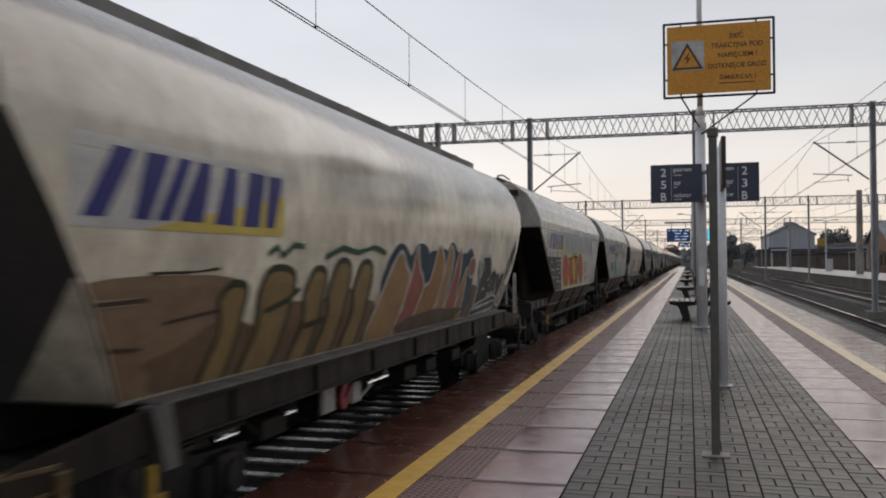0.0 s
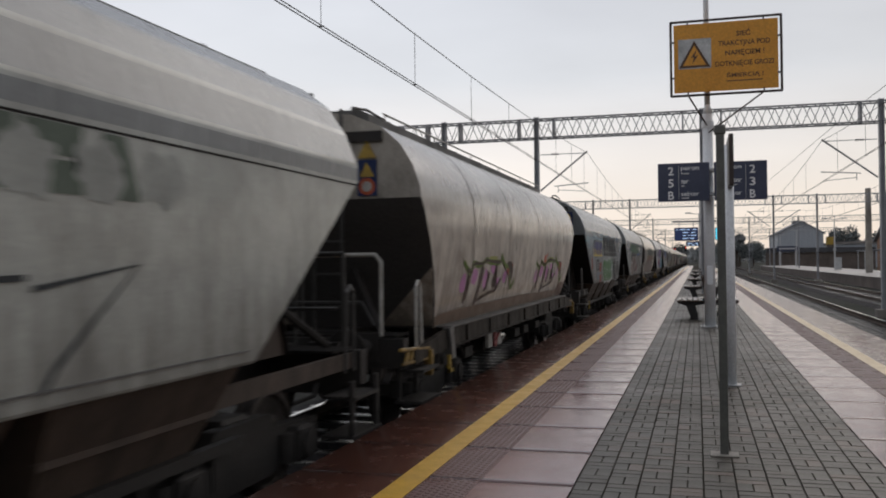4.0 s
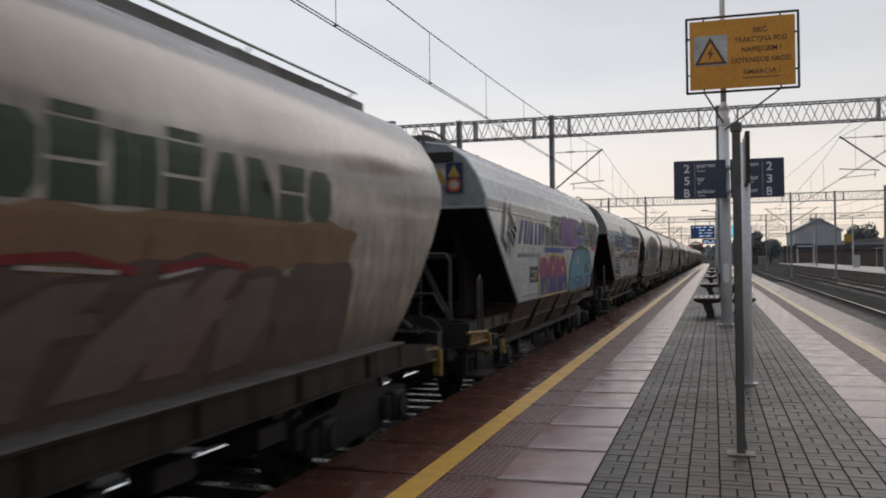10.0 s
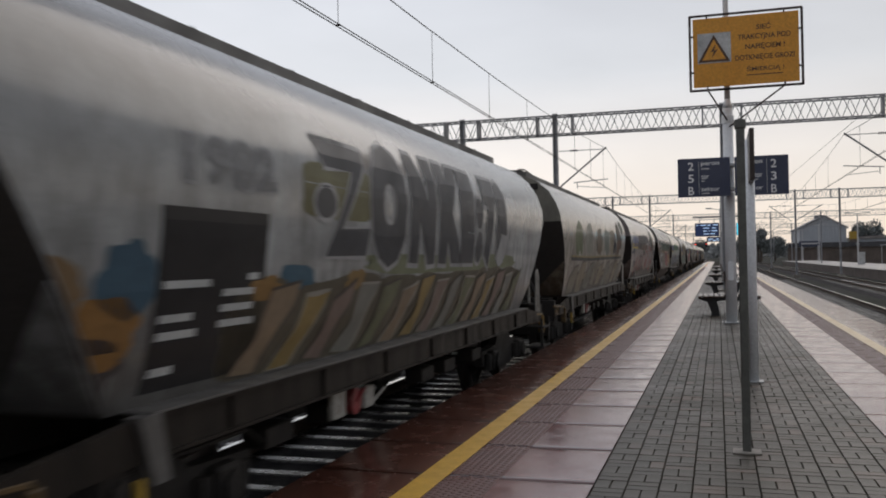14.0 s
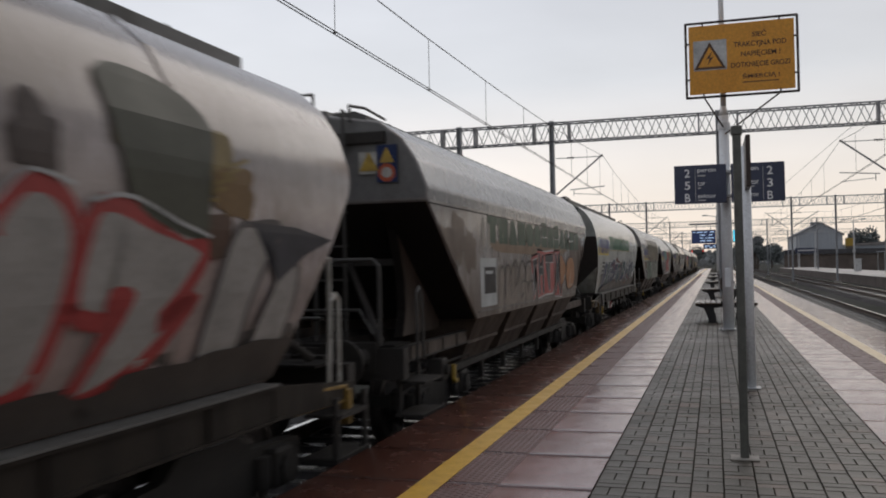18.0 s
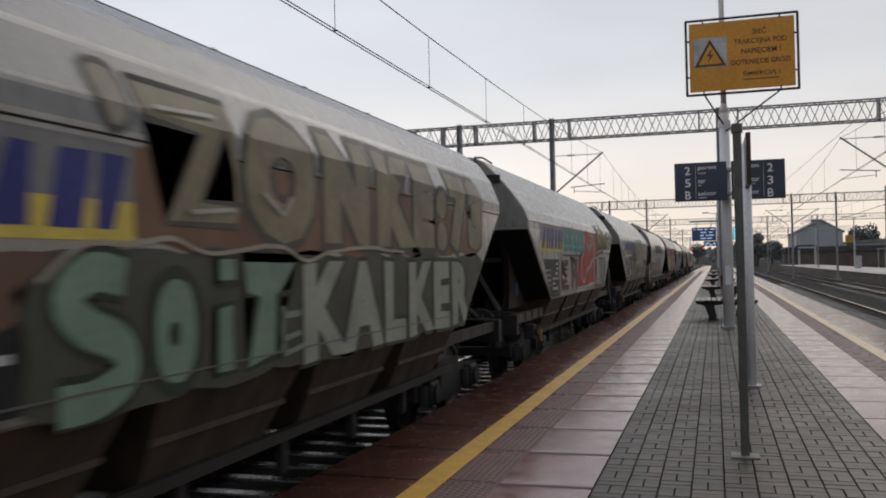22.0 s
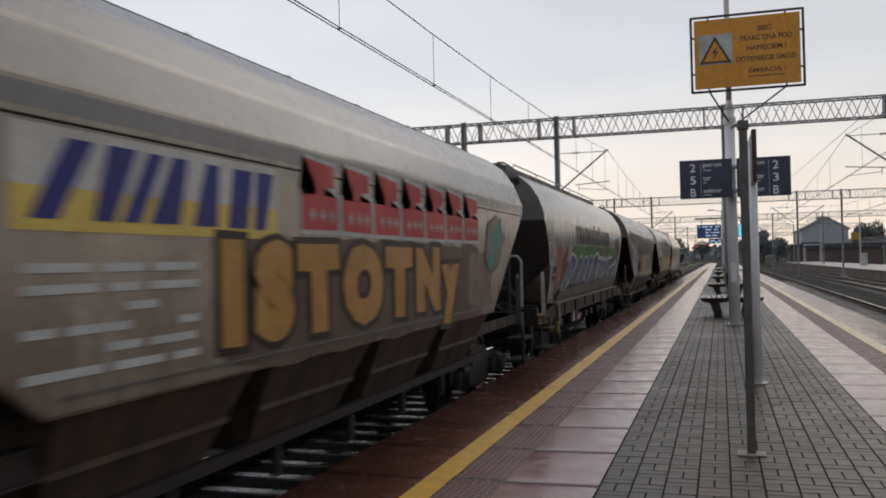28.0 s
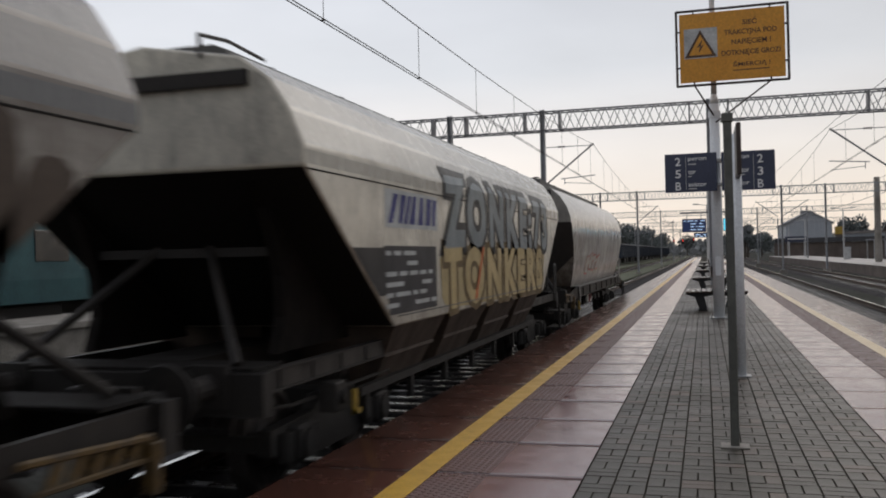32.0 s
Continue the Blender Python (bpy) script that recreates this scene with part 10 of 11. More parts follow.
patch(16, -1.9, -1.65, 1.66, 1.86, ink(0.05, 0.045, 0.04), 3, 0.1, 0.02, 0.4)
word(16, "COOKSTER", 0.0, 4.4, 1.42, 1.82, ink(0.20, 0.19, 0.17), ink(0.045, 0.038, 0.034), 0.04, 0.02)
info(16, -4.6, -3.4, 1.40, 2.08, BLK, seed=16)
rect(16, -3.32, -3.2, 1.42, 2.12, ink(0.28, 0.27, 0.26), 0.006, "panel_edge")
rect(16, -3.2, -2.8, 1.50, 1.68, ink(0.35, 0.42, 0.44), 0.03, "sticker", "pale blue sticker")
# wagon 17: dark name, red letters
block_row(17, -2.98, 3.05, 2.38, 2.78, ink(0.05, 0.054, 0.05))
strokes(17, [[(-3.2, 2.9), (-3.24, 2.4), (-3.28, 1.95)], [(-1.3, 2.95), (-1.28, 2.4), (-1.3, 2.0)], [(0.6, 2.9), (0.62, 2.2)]], ink(0.24, 0.19, 0.155), 0.045, 0.003, "weld_stain")
KR_, KB_ = ink(0.24, 0.07, 0.045), ink(0.045, 0.04, 0.042)
fat(17, [[(-3.45, 1.88), (-3.62, 1.36)], [(-2.86, 1.88), (-3.28, 1.56), (-3.05, 1.30), (-2.85, 1.2)], [(-2.95, 1.22), (-2.5, 1.6), (-2.14, 1.92), (-2.2, 1.65), (-2.45, 1.3)], [(-2.8, 1.5), (-2.35, 1.52)]], KR_, KB_, 0.045, 0.022, False)
fat(17, [[(-3.3, 1.88), (-3.7, 1.36)], [(-2.70, 1.90), (-2.95, 1.72)]], KB_, None, 0.04, 0.0, False)
patch(17, -3.15, -2.75, 1.55, 1.66, ink(0.30, 0.17, 0.05), 3, 0.3, 0.02, 0.8)
piece(17, [(-1.75, 1.74), (-1.62, 1.98), (-1.02, 1.98), (-1.1, 1.82), (-1.5, 1.82)], ink(0.15, 0.20, 0.19), KB_, 0.02, False)
for i_ in range(8):
    a_ = -1.7 + i_ * 0.56
    piece(17, [(a_, 1.34), (a_ + 0.18, 1.6), (a_ + 0.3, 1.86 + 0.06 * (i_ % 3)), (a_ + 0.5, 1.9), (a_ + 0.42, 1.6), (a_ + 0.28, 1.32)], (KR_, ink(0.27, 0.12, 0.05), ink(0.16, 0.10, 0.075), ink(0.30, 0.2, 0.05))[i_ % 4], KB_, 0.02, False, "red and orange leaning graffiti letter", 0.04)
strokes(17, [[(1.15, 2.12), (1.25, 1.74)]], ink(0.34, 0.26, 0.05), 0.04, 0.03)
strokes(17, [[(1.3, 1.9), (2.4, 1.96)], [(2.0, 1.86), (2.5, 1.88)]], KB_, 0.014, 0.02)
rect(17, -0.55, 0.74, 1.76, 2.15, ink(0.165, 0.15, 0.135), 0.04, "repainted_panel", "brown-grey repainted rectangle")
rect(17, -5.65, -4.1, 1.52, 1.93, ink(0.10, 0.098, 0.097), 0.0034, "data_panel", "dark grey data panel")
info(17, -5.4, -4.85, 1.60, 1.90, None, bar=ink(0.17, 0.165, 0.16), seed=27)
info(17, -4.8, -4.15, 1.58, 1.93, None, bar=ink(0.045, 0.043, 0.042), seed=17)
piece(17, [(-4.4, 1.45), (-4.3, 1.86), (-3.92, 1.88), (-4.05, 1.5)], ink(0.13, 0.125, 0.125))
# wagon 18: red blocks, orange letters
logo_panel(18, -4.4, 2.18)
kings(18, 7, -1.6, 3.5, 2.26, 2.80, ink(0.38, 0.03, 0.04), PALE)
for i_ in range(5):
    patch(18, -2.7 + i_ * 1.2, -1.2 + i_ * 1.2, 1.32, 2.2, ink(0.10, 0.075, 0.06), 3 + i_, 0.15, 0.0028 + 0.0002 * (i_ % 2), 0.3)
word(18, "ISTOTNy", -2.6, 2.4, 1.38, 2.10, ink(0.36, 0.20, 0.06), ink(0.03, 0.02, 0.015), 0.09, 0.04, label="orange bubble graffiti letters")
patch(18, 3.0, 4.2, 1.45, 2.1, ink(0.16, 0.12, 0.10), 4, 0.4)
piece(18, [(3.75, 2.0), (3.95, 2.5), (4.45, 2.62), (4.9, 2.35), (4.5, 1.95), (4.1, 1.85)], ink(0.17, 0.145, 0.12), ink(0.06, 0.05, 0.045), 0.014, False)
lff(18, 3.95, 4.6, 1.92, 2.55, ink(0.02, 0.24, 0.22), ink(0.10, 0.09, 0.08), 0.28)
info(18, -4.4, -2.9, 1.42, 2.08, None, seed=18)
# wagon 19: green band, blue letters
block_row(19, -2.9, 3.2, 2.34, 2.73, ink(0.036, 0.031, 0.029))
for i_ in range(9):
    patch(19, -3.4 + i_ * 0.9, -2.0 + i_ * 0.9, 1.85, 2.31, ink(0.042, 0.125, 0.03), 2 + i_, 0.25, 0.0034 + 0.0003 * (i_ % 2), 0.4, "graffiti_band", "bright green sprayed band")
patch(19, 3.6, 5.2, 1.45, 2.2, ink(0.045, 0.10, 0.035), 3, 0.4, 0.0042, 0.6, "graffiti_band")
for i_ in range(8):
    patch(19, -4.4 + i_ * 1.05, -2.8 + i_ * 1.05, 1.2, 1.98, ink(0.028, 0.032, 0.036), 8 + i_, 0.15, 0.0046 + 0.0003 * (i_ % 2), 0.4, "graffiti_shadow", "dark sprayed ground")
BL_ = (ink(0.018, 0.065, 0.165), ink(0.022, 0.05, 0.115), ink(0.24, 0.25, 0.235), ink(0.016, 0.04, 0.085))
WL_ = ink(0.46, 0.48, 0.48)
for i_, q_ in enumerate(([(-4.13, 1.42), (-3.8, 1.72), (-3.55, 2.0), (-3.19, 2.12), (-2.65, 1.98), (-2.95, 1.75), (-3.5, 1.45)], [(-2.75, 1.38), (-2.6, 1.8), (-2.3, 2.04), (-1.9, 2.06), (-1.75, 1.9), (-2.05, 1.62), (-2.2, 1.35)],
                         [(-1.9, 1.36), (-1.7, 1.75), (-1.5, 2.02), (-1.05, 2.06), (-0.95, 1.85), (-1.2, 1.6), (-1.3, 1.35)], [(-1.1, 1.36), (-0.85, 1.8), (-0.7, 2.04), (-0.2, 2.07), (-0.1, 1.82), (-0.35, 1.55), (-0.4, 1.34)],
                         [(-0.15, 1.35), (0.05, 1.8), (0.2, 2.08), (0.59, 2.14), (0.83, 2.04), (0.80, 1.75), (0.68, 1.42), (0.3, 1.33)], [(0.84, 2.01), (1.21, 2.04), (1.31, 2.02), (1.25, 1.77), (1.0, 1.60), (0.92, 1.50), (0.80, 1.36), (0.72, 1.38), (0.82, 1.7)],
                         [(1.33, 1.99), (1.78, 2.0), (1.69, 1.78), (1.89, 1.70), (1.79, 1.39), (1.62, 1.29), (1.08, 1.34), (1.14, 1.62)], [(1.84, 1.95), (2.5, 1.98), (2.39, 1.80), (2.13, 1.39), (1.85, 1.35), (1.80, 1.56)],
                         [(2.54, 1.86), (2.98, 2.01), (3.7, 2.04), (3.43, 1.75), (3.17, 1.27), (2.51, 1.31), (2.38, 1.5)], [(3.48, 1.75), (4.52, 1.85), (4.82, 1.87), (4.5, 1.51), (4.0, 1.27), (3.42, 1.35)])):
    piece(19, q_, BL_[(0, 3, 1)[i_ % 3]], WL_, 0.024, i_ < 5, "blue graffiti letter with a white rim", 0.02)
    yc_, zc_ = sum(p[0] for p in q_) / len(q_), sum(p[1] for p in q_) / len(q_)
    piece(19, [(yc_ - 0.22, zc_ - 0.28), (yc_ - 0.05, zc_ + 0.05), (yc_ + 0.02, zc_ + 0.20), (yc_ + 0.16, zc_ + 0.18), (yc_ + 0.02, zc_ - 0.05), (yc_ - 0.10, zc_ - 0.28)], BL_[2], None, 0.02, False, "pale stroke inside a blue letter", 0.05)
    strokes(19, [[(yc_ + 0.05, zc_ - 0.1), (yc_ + 0.3, zc_ + 0.02)]], ink(0.30, 0.29, 0.22), 0.02, _level[19] + 0.002)
strokes(19, [smooth([(-0.1, 2.06), (0.3, 2.12), (0.62, 2.16), (0.9, 2.06), (1.8, 2.04), (2.55, 2.01), (2.7, 1.94), (3.0, 2.05), (3.75, 2.06)], 4, False)], WL_, 0.024, 0.03)
strokes(19, [[(3.75, 1.86), (4.3, 1.92), (4.9, 1.94)], [(4.0, 1.80), (4.8, 1.86)]], WL_, 0.014, 0.03)
for a_, b_, c_, d_, m_ in ((-5.08, -4.50, 1.68, 2.36, ink(0.24, 0.085, 0.045)), (-4.5, -3.85, 1.5, 2.25, ink(0.085, 0.035, 0.028)), (-5.0, -4.2, 1.36, 1.62, ink(0.10, 0.05, 0.035)), (4.55, 5.6, 2.12, 2.60, ink(0.10, 0.045, 0.035)), (4.9, 5.4, 1.7, 2.2, ink(0.10, 0.045, 0.035)), (2.2, 2.55, 2.18, 2.34, ink(0.13, 0.04, 0.03)), (2.6, 3.05, 2.12, 2.38, ink(0.13, 0.04, 0.03))):
    patch(19, a_, b_, c_, d_, m_, a_, 0.55, 0.0062, 0.8)
strokes(19, [[(-6.2 + 0.07 * i_, 2.62 + 0.2 * math.sin(i_ * 2.2)) for i_ in range(10)], [(-6.1, 2.40), (-5.5, 2.42)], [(-6.15 + 0.07 * i_, 2.5 + 0.1 * math.sin(i_ * 2.9)) for i_ in range(9)], [(-6.1, 2.30), (-5.6, 2.34)]], ink(0.34, 0.35, 0.34), 0.016)
rect(19, -6.04, -5.47, 1.60, 1.98, ink(0.30, 0.31, 0.33), 0.004, "data_panel", "pale data panel")
info(19, -6.0, -5.5, 1.62, 1.94, None, bar=ink(0.12, 0.12, 0.13), seed=29)
rect(19, -5.44, -4.95, 1.61, 1.88, BLK, 0.0045, "data_panel")
info(19, -5.42, -4.97, 1.62, 1.86, None, bar=ink(0.20, 0.19, 0.18), seed=19)
# wagon 20: grey-blue panel, gold letters
rect(20, -4.3, -2.93, 1.42, 2.12, ink(0.20, 0.235, 0.285), 0.003, "data_panel", "grey-blue data panel")
info(20, -4.28, -3.6, 1.72, 2.04, None, bar=ink(0.30, 0.33, 0.36), seed=20)
info(20, -4.25, -3.0, 1.42, 1.58, None, bar=ink(0.36, 0.37, 0.38), seed=21)
rect(20, -3.67, -3.24, 1.88, 2.05, BLK, 0.0045, "data_panel")
info(20, -3.64, -3.26, 1.89, 2.04, None, seed=22)
block_row(20, -2.92, 3.15, 2.20, 2.62, ink(0.052, 0.058, 0.045))
star_ = [(-2.76 + (0.25 if i % 2 == 0 else 0.10) * math.sin(math.pi * i / 5), 1.67 + (0.17 if i % 2 == 0 else 0.07) * math.cos(math.pi * i / 5)) for i in range(10)]
lay(20, "graffiti_star", [star_], ink(0.36, 0.15, 0.07), 0.006, "orange sprayed star")
GLD_, GLE_ = ink(0.30, 0.235, 0.13), ink(0.04, 0.034, 0.026)
piece(20, [(-2.66, 2.14), (-1.85, 2.13), (-1.88, 2.0), (-2.28, 1.53), (-1.84, 1.55), (-1.88, 1.39), (-2.48, 1.36), (-2.16, 1.88), (-2.64, 1.92)], GLD_, GLE_, 0.024, False, "gold block graffiti letter with a dark rim", 0.015)
strokes(20, [[(-2.55, 2.02), (-1.95, 2.0)]], ink(0.40, 0.19, 0.05), 0.025, 0.02)
for s_, a_, b_ in (("O", -1.62, -1.12), ("N", -0.92, -0.14), ("K", -0.02, 0.6), ("E", 0.74, 1.22), ("7", 1.52, 2.06), ("3", 2.28, 2.92)):
    word(20, s_, a_, b_, 1.37, 2.12, GLD_, GLE_, 0.05, 0.035, label="gold block graffiti letter with a dark rim")
strokes(20, [[(1.3, 1.6), (1.45, 1.6)], [(1.3, 1.86), (1.45, 1.86)]], GLD_, 0.035, 0.012)
word(20, "*", 3.3, 3.7, 1.62, 1.86, GLD_, None, 0.06, 0.0)
for i_ in range(8):
    patch(20, -2.9 + i_ * 0.9, -2.3 + i_ * 0.9, 2.1, 2.75, ink(0.15, 0.13, 0.09), i_, 0.35, 0.0028)
for i_ in range(5):
    patch(20, -5.6 + i_ * 1.0, -4.2 + i_ * 1.0, 2.55, 2.96 - 0.03 * i_, ink(0.085, 0.062, 0.048), i_ * 1.7, 0.3, 0.0024 + 0.0003 * (i_ % 2), 0.4, "rust_field", "rust-brown stain along the roof seam")
# wagon 21: cream
info(21, -4.5, -2.75, 1.42, 2.10, ink(0.035, 0.035, 0.04), seed=21)
rect(21, -5.3, -4.4, 1.62, 2.08, ink(0.03, 0.03, 0.032), 0.003, "black_panel")
logo_panel(21, -4.43, 2.28, 1.75, 0.38, top=PALE, low=PALE)
word(21, "ZONKE:73", -2.3, 4.6, 2.14, 2.92, ink(0.20, 0.23, 0.24), ink(0.03, 0.03, 0.03), 0.05, 0.05, label="dark grey block graffiti letters")
patch(21, -2.6, 4.3, 1.34, 2.12, ink(0.42, 0.34, 0.18), 3, 0.05, 0.0028, 0.3)
word(21, "TONKERS", -2.4, 4.0, 1.40, 2.06, ink(0.46, 0.36, 0.18), ink(0.12, 0.08, 0.03), 0.05, 0.05, label="gold graffiti letters")
strokes(21, [[(-1.0, 1.4), (-0.5, 2.1)]], ink(0.5, 0.12, 0.03), 0.05, 0.012)
# wagon 22
wild(22, 4, -3.4, -0.5, 1.5, 2.0, (ink(0.40, 0.37, 0.32),), ink(0.30, 0.05, 0.04), None, 22)
patch(22, -5.2, -4.5, 2.1, 2.4, ink(0.3, 0.28, 0.25), 2, 0.3)


# scribbles on the upper end panels
def end_lines(k, lines, mat, r=0.02):
    kind, body = BODIES[k]
    y = -6.226 if kind != "R" else -6.386
    bm = B()
    for pts in lines:
        up, low = [], []
        for i, (x, z) in enumerate(pts):
            (xa, za), (xb, zb) = pts[max(i - 1, 0)], pts[min(i + 1, len(pts) - 1)]
            d = math.hypot(xb - xa, zb - za) or 1
            up.append(bm.verts.new((x - (zb - za) / d * r, y, z + (xb - xa) / d * r)))
            low.append(bm.verts.new((x + (zb - za) / d * r, y, z - (xb - xa) / d * r)))
        for i in range(len(pts) - 1):
            bm.faces.new((low[i], low[i + 1], up[i + 1], up[i]))
    bmesh.ops.recalc_face_normals(bm, faces=bm.faces)
    part("sprayed_scribble", bm, mat, body)


for i_, (x_, z_, w_) in enumerate(((-0.1, 2.80, 0.5), (0.35, 2.98, 0.35), (0.5, 2.78, 0.5), (0.75, 2.95, 0.3), (-0.75, 2.82, 0.4))):
    end_lines(13, [[(x_ + w_ * t / 15 + 0.035 * math.sin(t * 1.7 + i_), z_ + 0.055 * math.sin(t * 2.3 + i_ * 1.3)) for t in range(16)]], ink(0.03, 0.09, 0.16), 0.011)
end_lines(11, [[(-0.5 + 0.06 * i, 2.95 + 0.07 * math.sin(i * 2.4)) for i in range(16)]], PALE, 0.012)
end_lines(7, [[(-0.6 + 0.05 * i + 0.03 * math.sin(i * 1.9), 3.1 + 0.07 * math.sin(i * 2.2)) for i in range(14)]], BLK, 0.010)
end_lines(7, [[(-0.5 + 0.05 * i + 0.03 * math.sin(i * 1.7), 2.88 + 0.07 * math.sin(i * 2.0)) for i in range(12)]], BLK, 0.010)
end_lines(12, [[(-0.4 + 0.05 * i + 0.02 * math.sin(i * 1.9), 2.86 + 0.05 * math.sin(i * 2.2)) for i in range(12)]], PALE, 0.010)

# small blue and white sticker on an end gusset
bm_ = B()
box(bm_, 0.933, 0.936, -4.98, -4.80, 1.42, 1.64)
part("sticker", bm_, ink(0.05, 0.20, 0.42), WAGONS[15], "blue sticker")

# rust and mud smears
for k_, a_, b_, c_, d_, col_ in ((12, 3.4, 6.1, 1.5, 2.6, (0.09, 0.062, 0.046)), (12, -5.9, -4.3, 1.9, 2.6, (0.13, 0.10, 0.08)), (8, -5.6, -4.6, 1.9, 2.6, (0.16, 0.12, 0.09)), (20, 3.6, 6.0, 1.5, 2.6, (0.075, 0.055, 0.042)),
                                 (20, -6.0, -4.5, 1.9, 2.6, (0.11, 0.08, 0.06)), (16, 4.6, 5.9, 1.8, 2.5, (0.12, 0.10, 0.085))):
    for j_ in range(3):
        f_ = (b_ - a_) / 3
        patch(k_, a_ + f_ * j_, a_ + f_ * (j_ + 1.15), c_ + 0.12 * (j_ % 2), d_ - 0.15 * ((j_ + 1) % 2), ink(*col_), k_ + j_, 0.6, 0.0018 + 0.0003 * j_, 0.7, "mud_smear")


# ---- paving pieces ----
def slab_mesh(x0, x1, tac0, tac1, studs):
    """A wide platform slab with a studded strip."""
    bm = B()
    cut = -1.957 if x0 < 0 else 2.357
    for a, b, mi in ((x0, cut, 1 if x0 < 0 else 0), (cut, x1, 0 if x0 < 0 else 1)):
        rows = []
        for y, z in ((-0.487, -0.055), (-0.487, -0.006), (-0.48, -0.0025), (-0.45, -0.0008), (-0.36, 0.0), (0.36, 0.0), (0.45, -0.0008), (0.48, -0.0025), (0.487, -0.006), (0.487, -0.055)):
            rows.append((bm.verts.new((a, y, z)), bm.verts.new((b, y, z))))
        for (p, q), (u, v) in zip(rows, rows[1:]):
            f = bm.faces.new((p, q, v, u))
            f.material_index = 2 if mi else 0
            f.smooth = True
        if a == x0 or b == x1:
            n = 0 if a == x0 else 1
            if (a == x0 and x0 < 0) or (b == x1 and x0 > 0):
                bm.faces.new([r[n] for r in rows]).material_index = 2
    bmesh.ops.recalc_face_normals(bm, faces=bm.faces)
    if studs:
        x, odd = tac0 + 0.025, 0
        while x < tac1 - 0.01:
            y, odd = -0.455 + 0.03 * odd, 1 - odd
            while y < 0.48:
                v = [bm.verts.new((x + dx, y + dy, 0.0)) for dx, dy in ((-0.02, 0), (0, -0.02), (0.02, 0), (0, 0.02))]
                t = [bm.verts.new((x + dx, y + dy, 0.006)) for dx, dy in ((-0.012, 0), (0, -0.012), (0.012, 0), (0, 0.012))]
                fs = [bm.faces.new(t)] + [bm.faces.new((v[k], v[(k + 1) % 4], t[(k + 1) % 4], t[k])) for k in range(4)]
                for f in fs:
                    f.material_index = 1
                y += 0.06
            x += 0.045
    # the studded strip's own bed
    v = [bm.verts.new(p) for p in ((tac0, -0.47, 0.0012), (tac1, -0.47, 0.0012), (tac1, 0.47, 0.0012), (tac0, 0.47, 0.0012))]
    bm.faces.new(v).material_index = 1
    return mesh_of("slab", bm, M["slab"], M["tactile"], M["edge_slab"])


for x0, x1, t0, t1 in ((EDGE_L, -0.806, -1.772, -1.415), (1.206, EDGE_R, 1.815, 2.172)):
    near, far = slab_mesh(x0, x1, t0, t1, True), slab_mesh(x0, x1, t0, t1, False)
    for j in range(-8, 112):
        o = part("slab", near if j > -2 else far, None, plat)
        o.location.y = j + 0.5
        o.location.z = 0.0006 * noise.noise((x0, j * 7.1, 0))
        o.rotation_euler = (0.0024 * noise.noise((x0, j * 3.3, 5)), 0, 0)
    bm = B()
    for j in range(112, PEND):
        box(bm, x0, x1, j + 0.007, j + 0.993, -0.055, 0.0)
    tagged(part("far_slabs", bm, M["slab"], plat), kind="stuff")

# beds under the slabs and the bricks
for x0, x1 in ((EDGE_L + 0.02, -0.806), (1.206, EDGE_R - 0.02)):
    bm = B()
    box(bm, x0, x1, -8, PEND, -0.058, -0.03)
    tagged(part("slab_bed", bm, M["slab_joint"], plat), kind="stuff")
bm = B()
box(bm, -0.806, 1.206, -8, PEND, -0.058, -0.011)
tagged(part("brick_bed", bm, M["joint"], plat), kind="stuff")


def brick_mesh(w, l):
    bm = B()
    g = 0.003
    t = [bm.verts.new(p) for p in ((-w + g, -l + g, 0), (w - g, -l + g, 0), (w - g, l - g, 0), (-w + g, l - g, 0))]
    b = [bm.verts.new(p) for p in ((-w, -l, -0.005), (w, -l, -0.005), (w, l, -0.005), (-w, l, -0.005))]
    c = [bm.verts.new(p) for p in ((-w, -l, -0.03), (w, -l, -0.03), (w, l, -0.03), (-w, l, -0.03))]
    bm.faces.new(t)
    for k in range(4):
        bm.faces.new((b[k], b[(k + 1) % 4], t[(k + 1) % 4], t[k]))
        bm.faces.new((c[k], c[(k + 1) % 4], b[(k + 1) % 4], b[k]))
    return mesh_of("brick", bm, M["brick"])


LONG, WIDE = brick_mesh(0.0468, 0.0970), brick_mesh(0.0955, 0.0470)
verts, faces = [], []
rnd = random.Random(7)


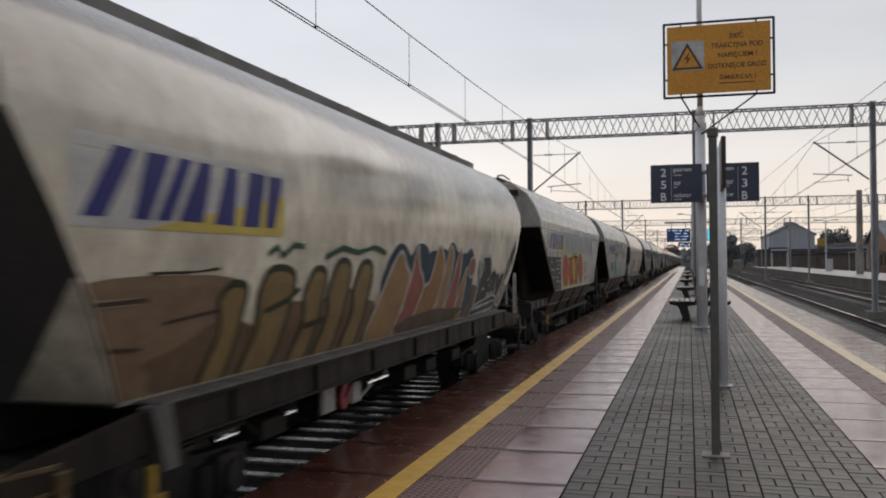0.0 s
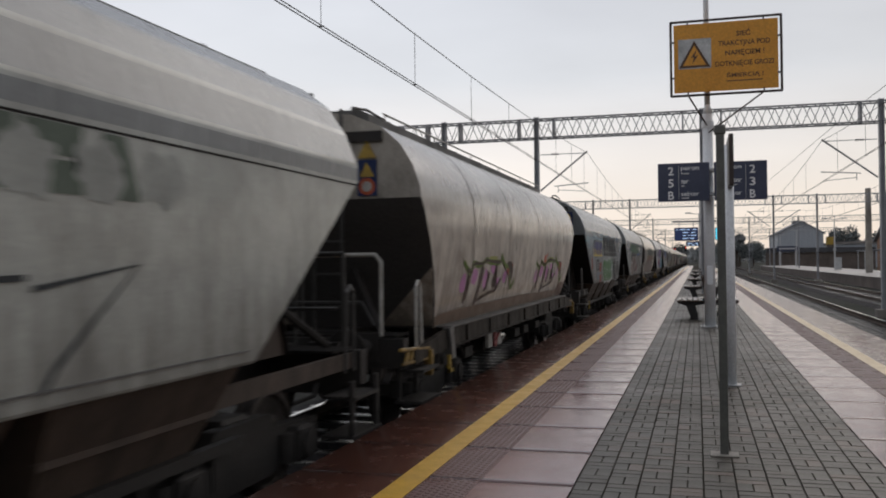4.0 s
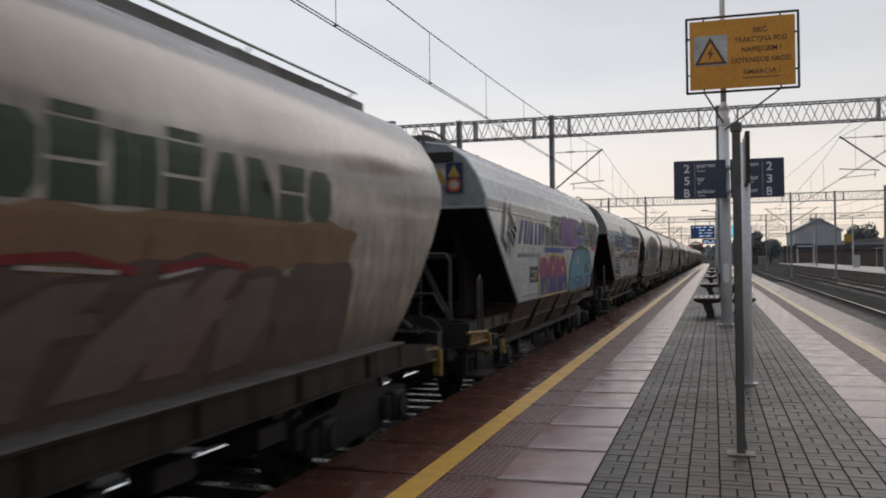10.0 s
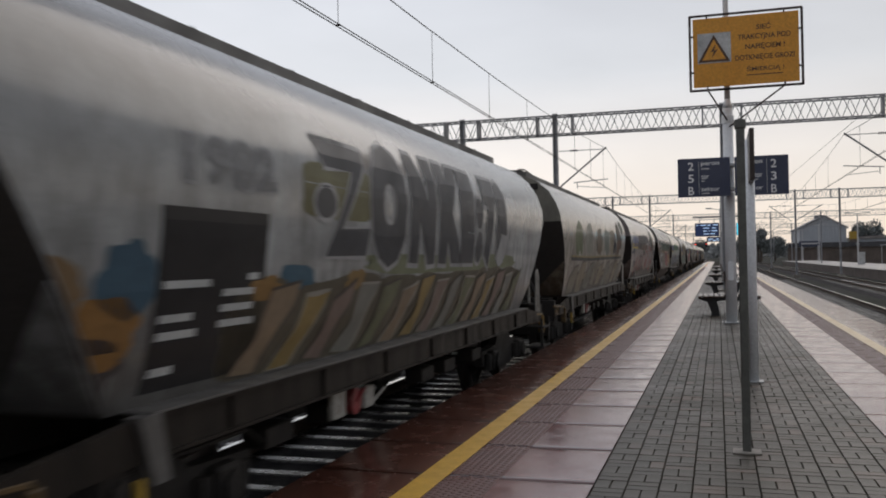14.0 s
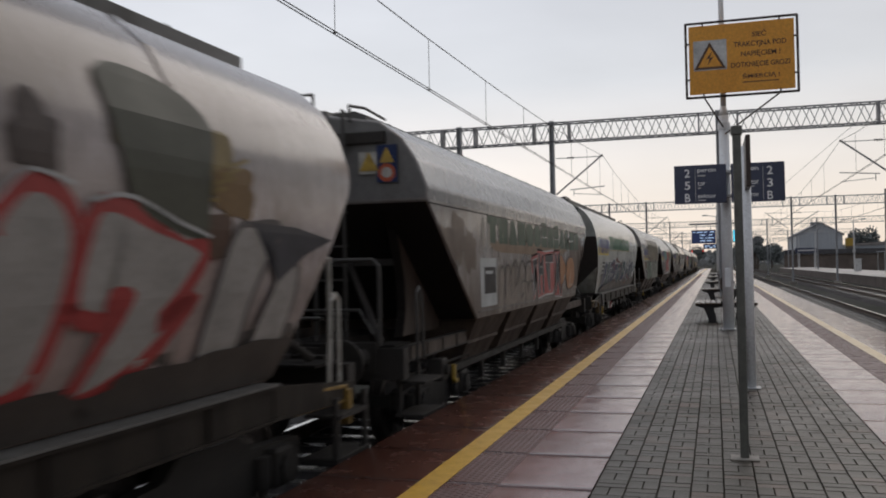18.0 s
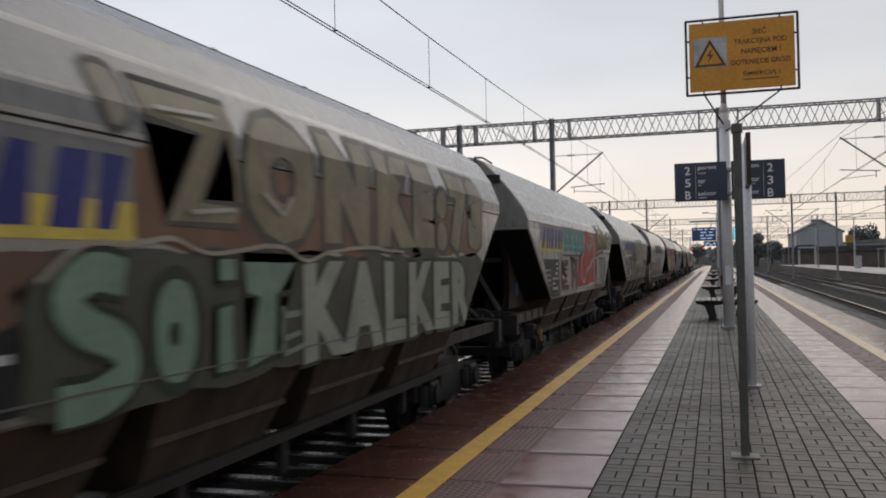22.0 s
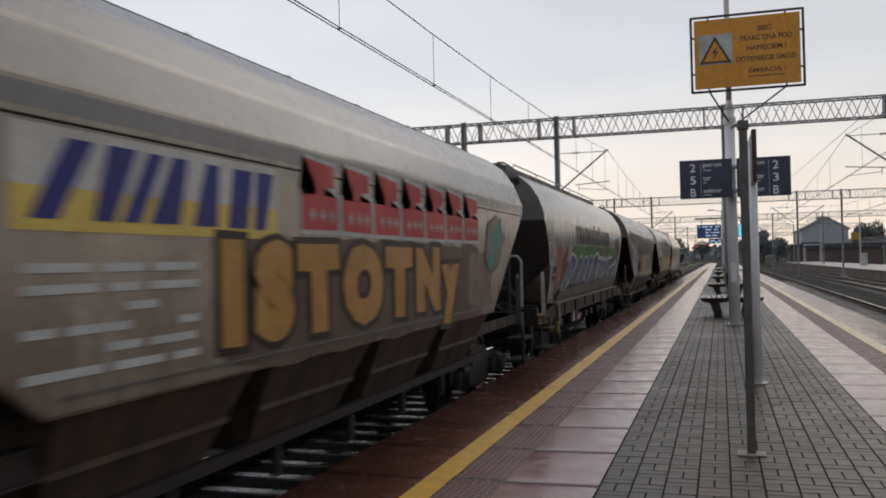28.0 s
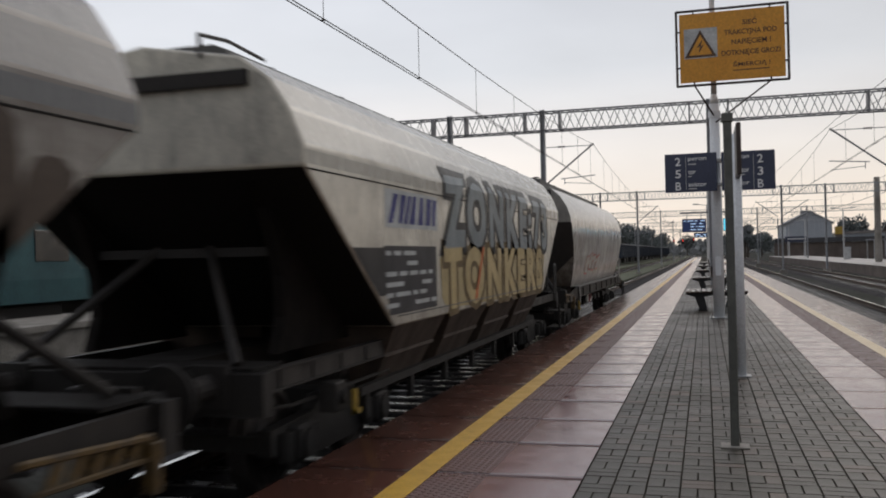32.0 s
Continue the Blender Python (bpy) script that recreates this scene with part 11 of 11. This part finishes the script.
def far_brick(cx, cy, cz, w, l):
    n = len(verts)
    g = 0.003
    verts.extend([(cx - w + g, cy - l + g, cz), (cx + w - g, cy - l + g, cz), (cx + w - g, cy + l - g, cz), (cx - w + g, cy + l - g, cz),
                  (cx - w, cy - l, cz - 0.012), (cx + w, cy - l, cz - 0.012), (cx + w, cy + l, cz - 0.012), (cx - w, cy + l, cz - 0.012)])
    faces.append((n, n + 1, n + 2, n + 3))
    faces.extend((n + 4 + k, n + 4 + (k + 1) % 4, n + (k + 1) % 4, n + k) for k in range(4))


for col in range(10):
    xc = -0.7 + 0.2 * col
    j = 0
    y = -8.0 + (0.0 if col % 2 == 0 else 0.2)
    while y < 130:
        for cx, cy, kind in ((xc - 0.05, y, "L"), (xc + 0.05, y, "L"), (xc, y + 0.15, "W"), (xc, y + 0.25, "W")):
            cz = rnd.uniform(-0.0025, 0.001)
            if 5.2 < cy < 8.2:
                o = part("brick", LONG if kind == "L" else WIDE, None, plat)
                o.location = (cx, cy, cz)
            elif kind == "L":
                far_brick(cx, cy, cz, 0.0468, 0.0970)
            else:
                far_brick(cx, cy, cz, 0.0955, 0.0470)
        y += 0.4
me = bpy.data.meshes.new("paving_bricks")
me.from_pydata(verts, [], faces)
me.materials.append(M["brick"])
tagged(part("paving_bricks", me, None, plat), kind="stuff")


# ---- movement ----
def motions():
    for w, f in zip(WAGONS, FRONTS):
        walk(w, [(t, pose(TRACK_L, f + 6.2 - s, RAIL)) for t, s in TRAVEL])

    def gone(t):
        i = min(int(t // 4), 7)
        (ta, a), (tb, b) = TRAVEL[i], TRAVEL[i + 1]
        return a + (b - a) * (t - ta) / (tb - ta)

    for group, y in ((WHEELS_A, -0.9), (WHEELS_B, 0.9)):
        rows = [(k / 15, pose(0, y, 0.46, math.degrees(gone(k / 15) / 0.46) % 360)) for k in range(481)]
        walk(group[0], rows)
        src = group[0].animation_data
        for o in group[1:]:
            o.rotation_mode = "QUATERNION"
            o.animation_data_create()
            o.animation_data.action = src.action
            o.animation_data.action_slot = src.action_slot


motions()
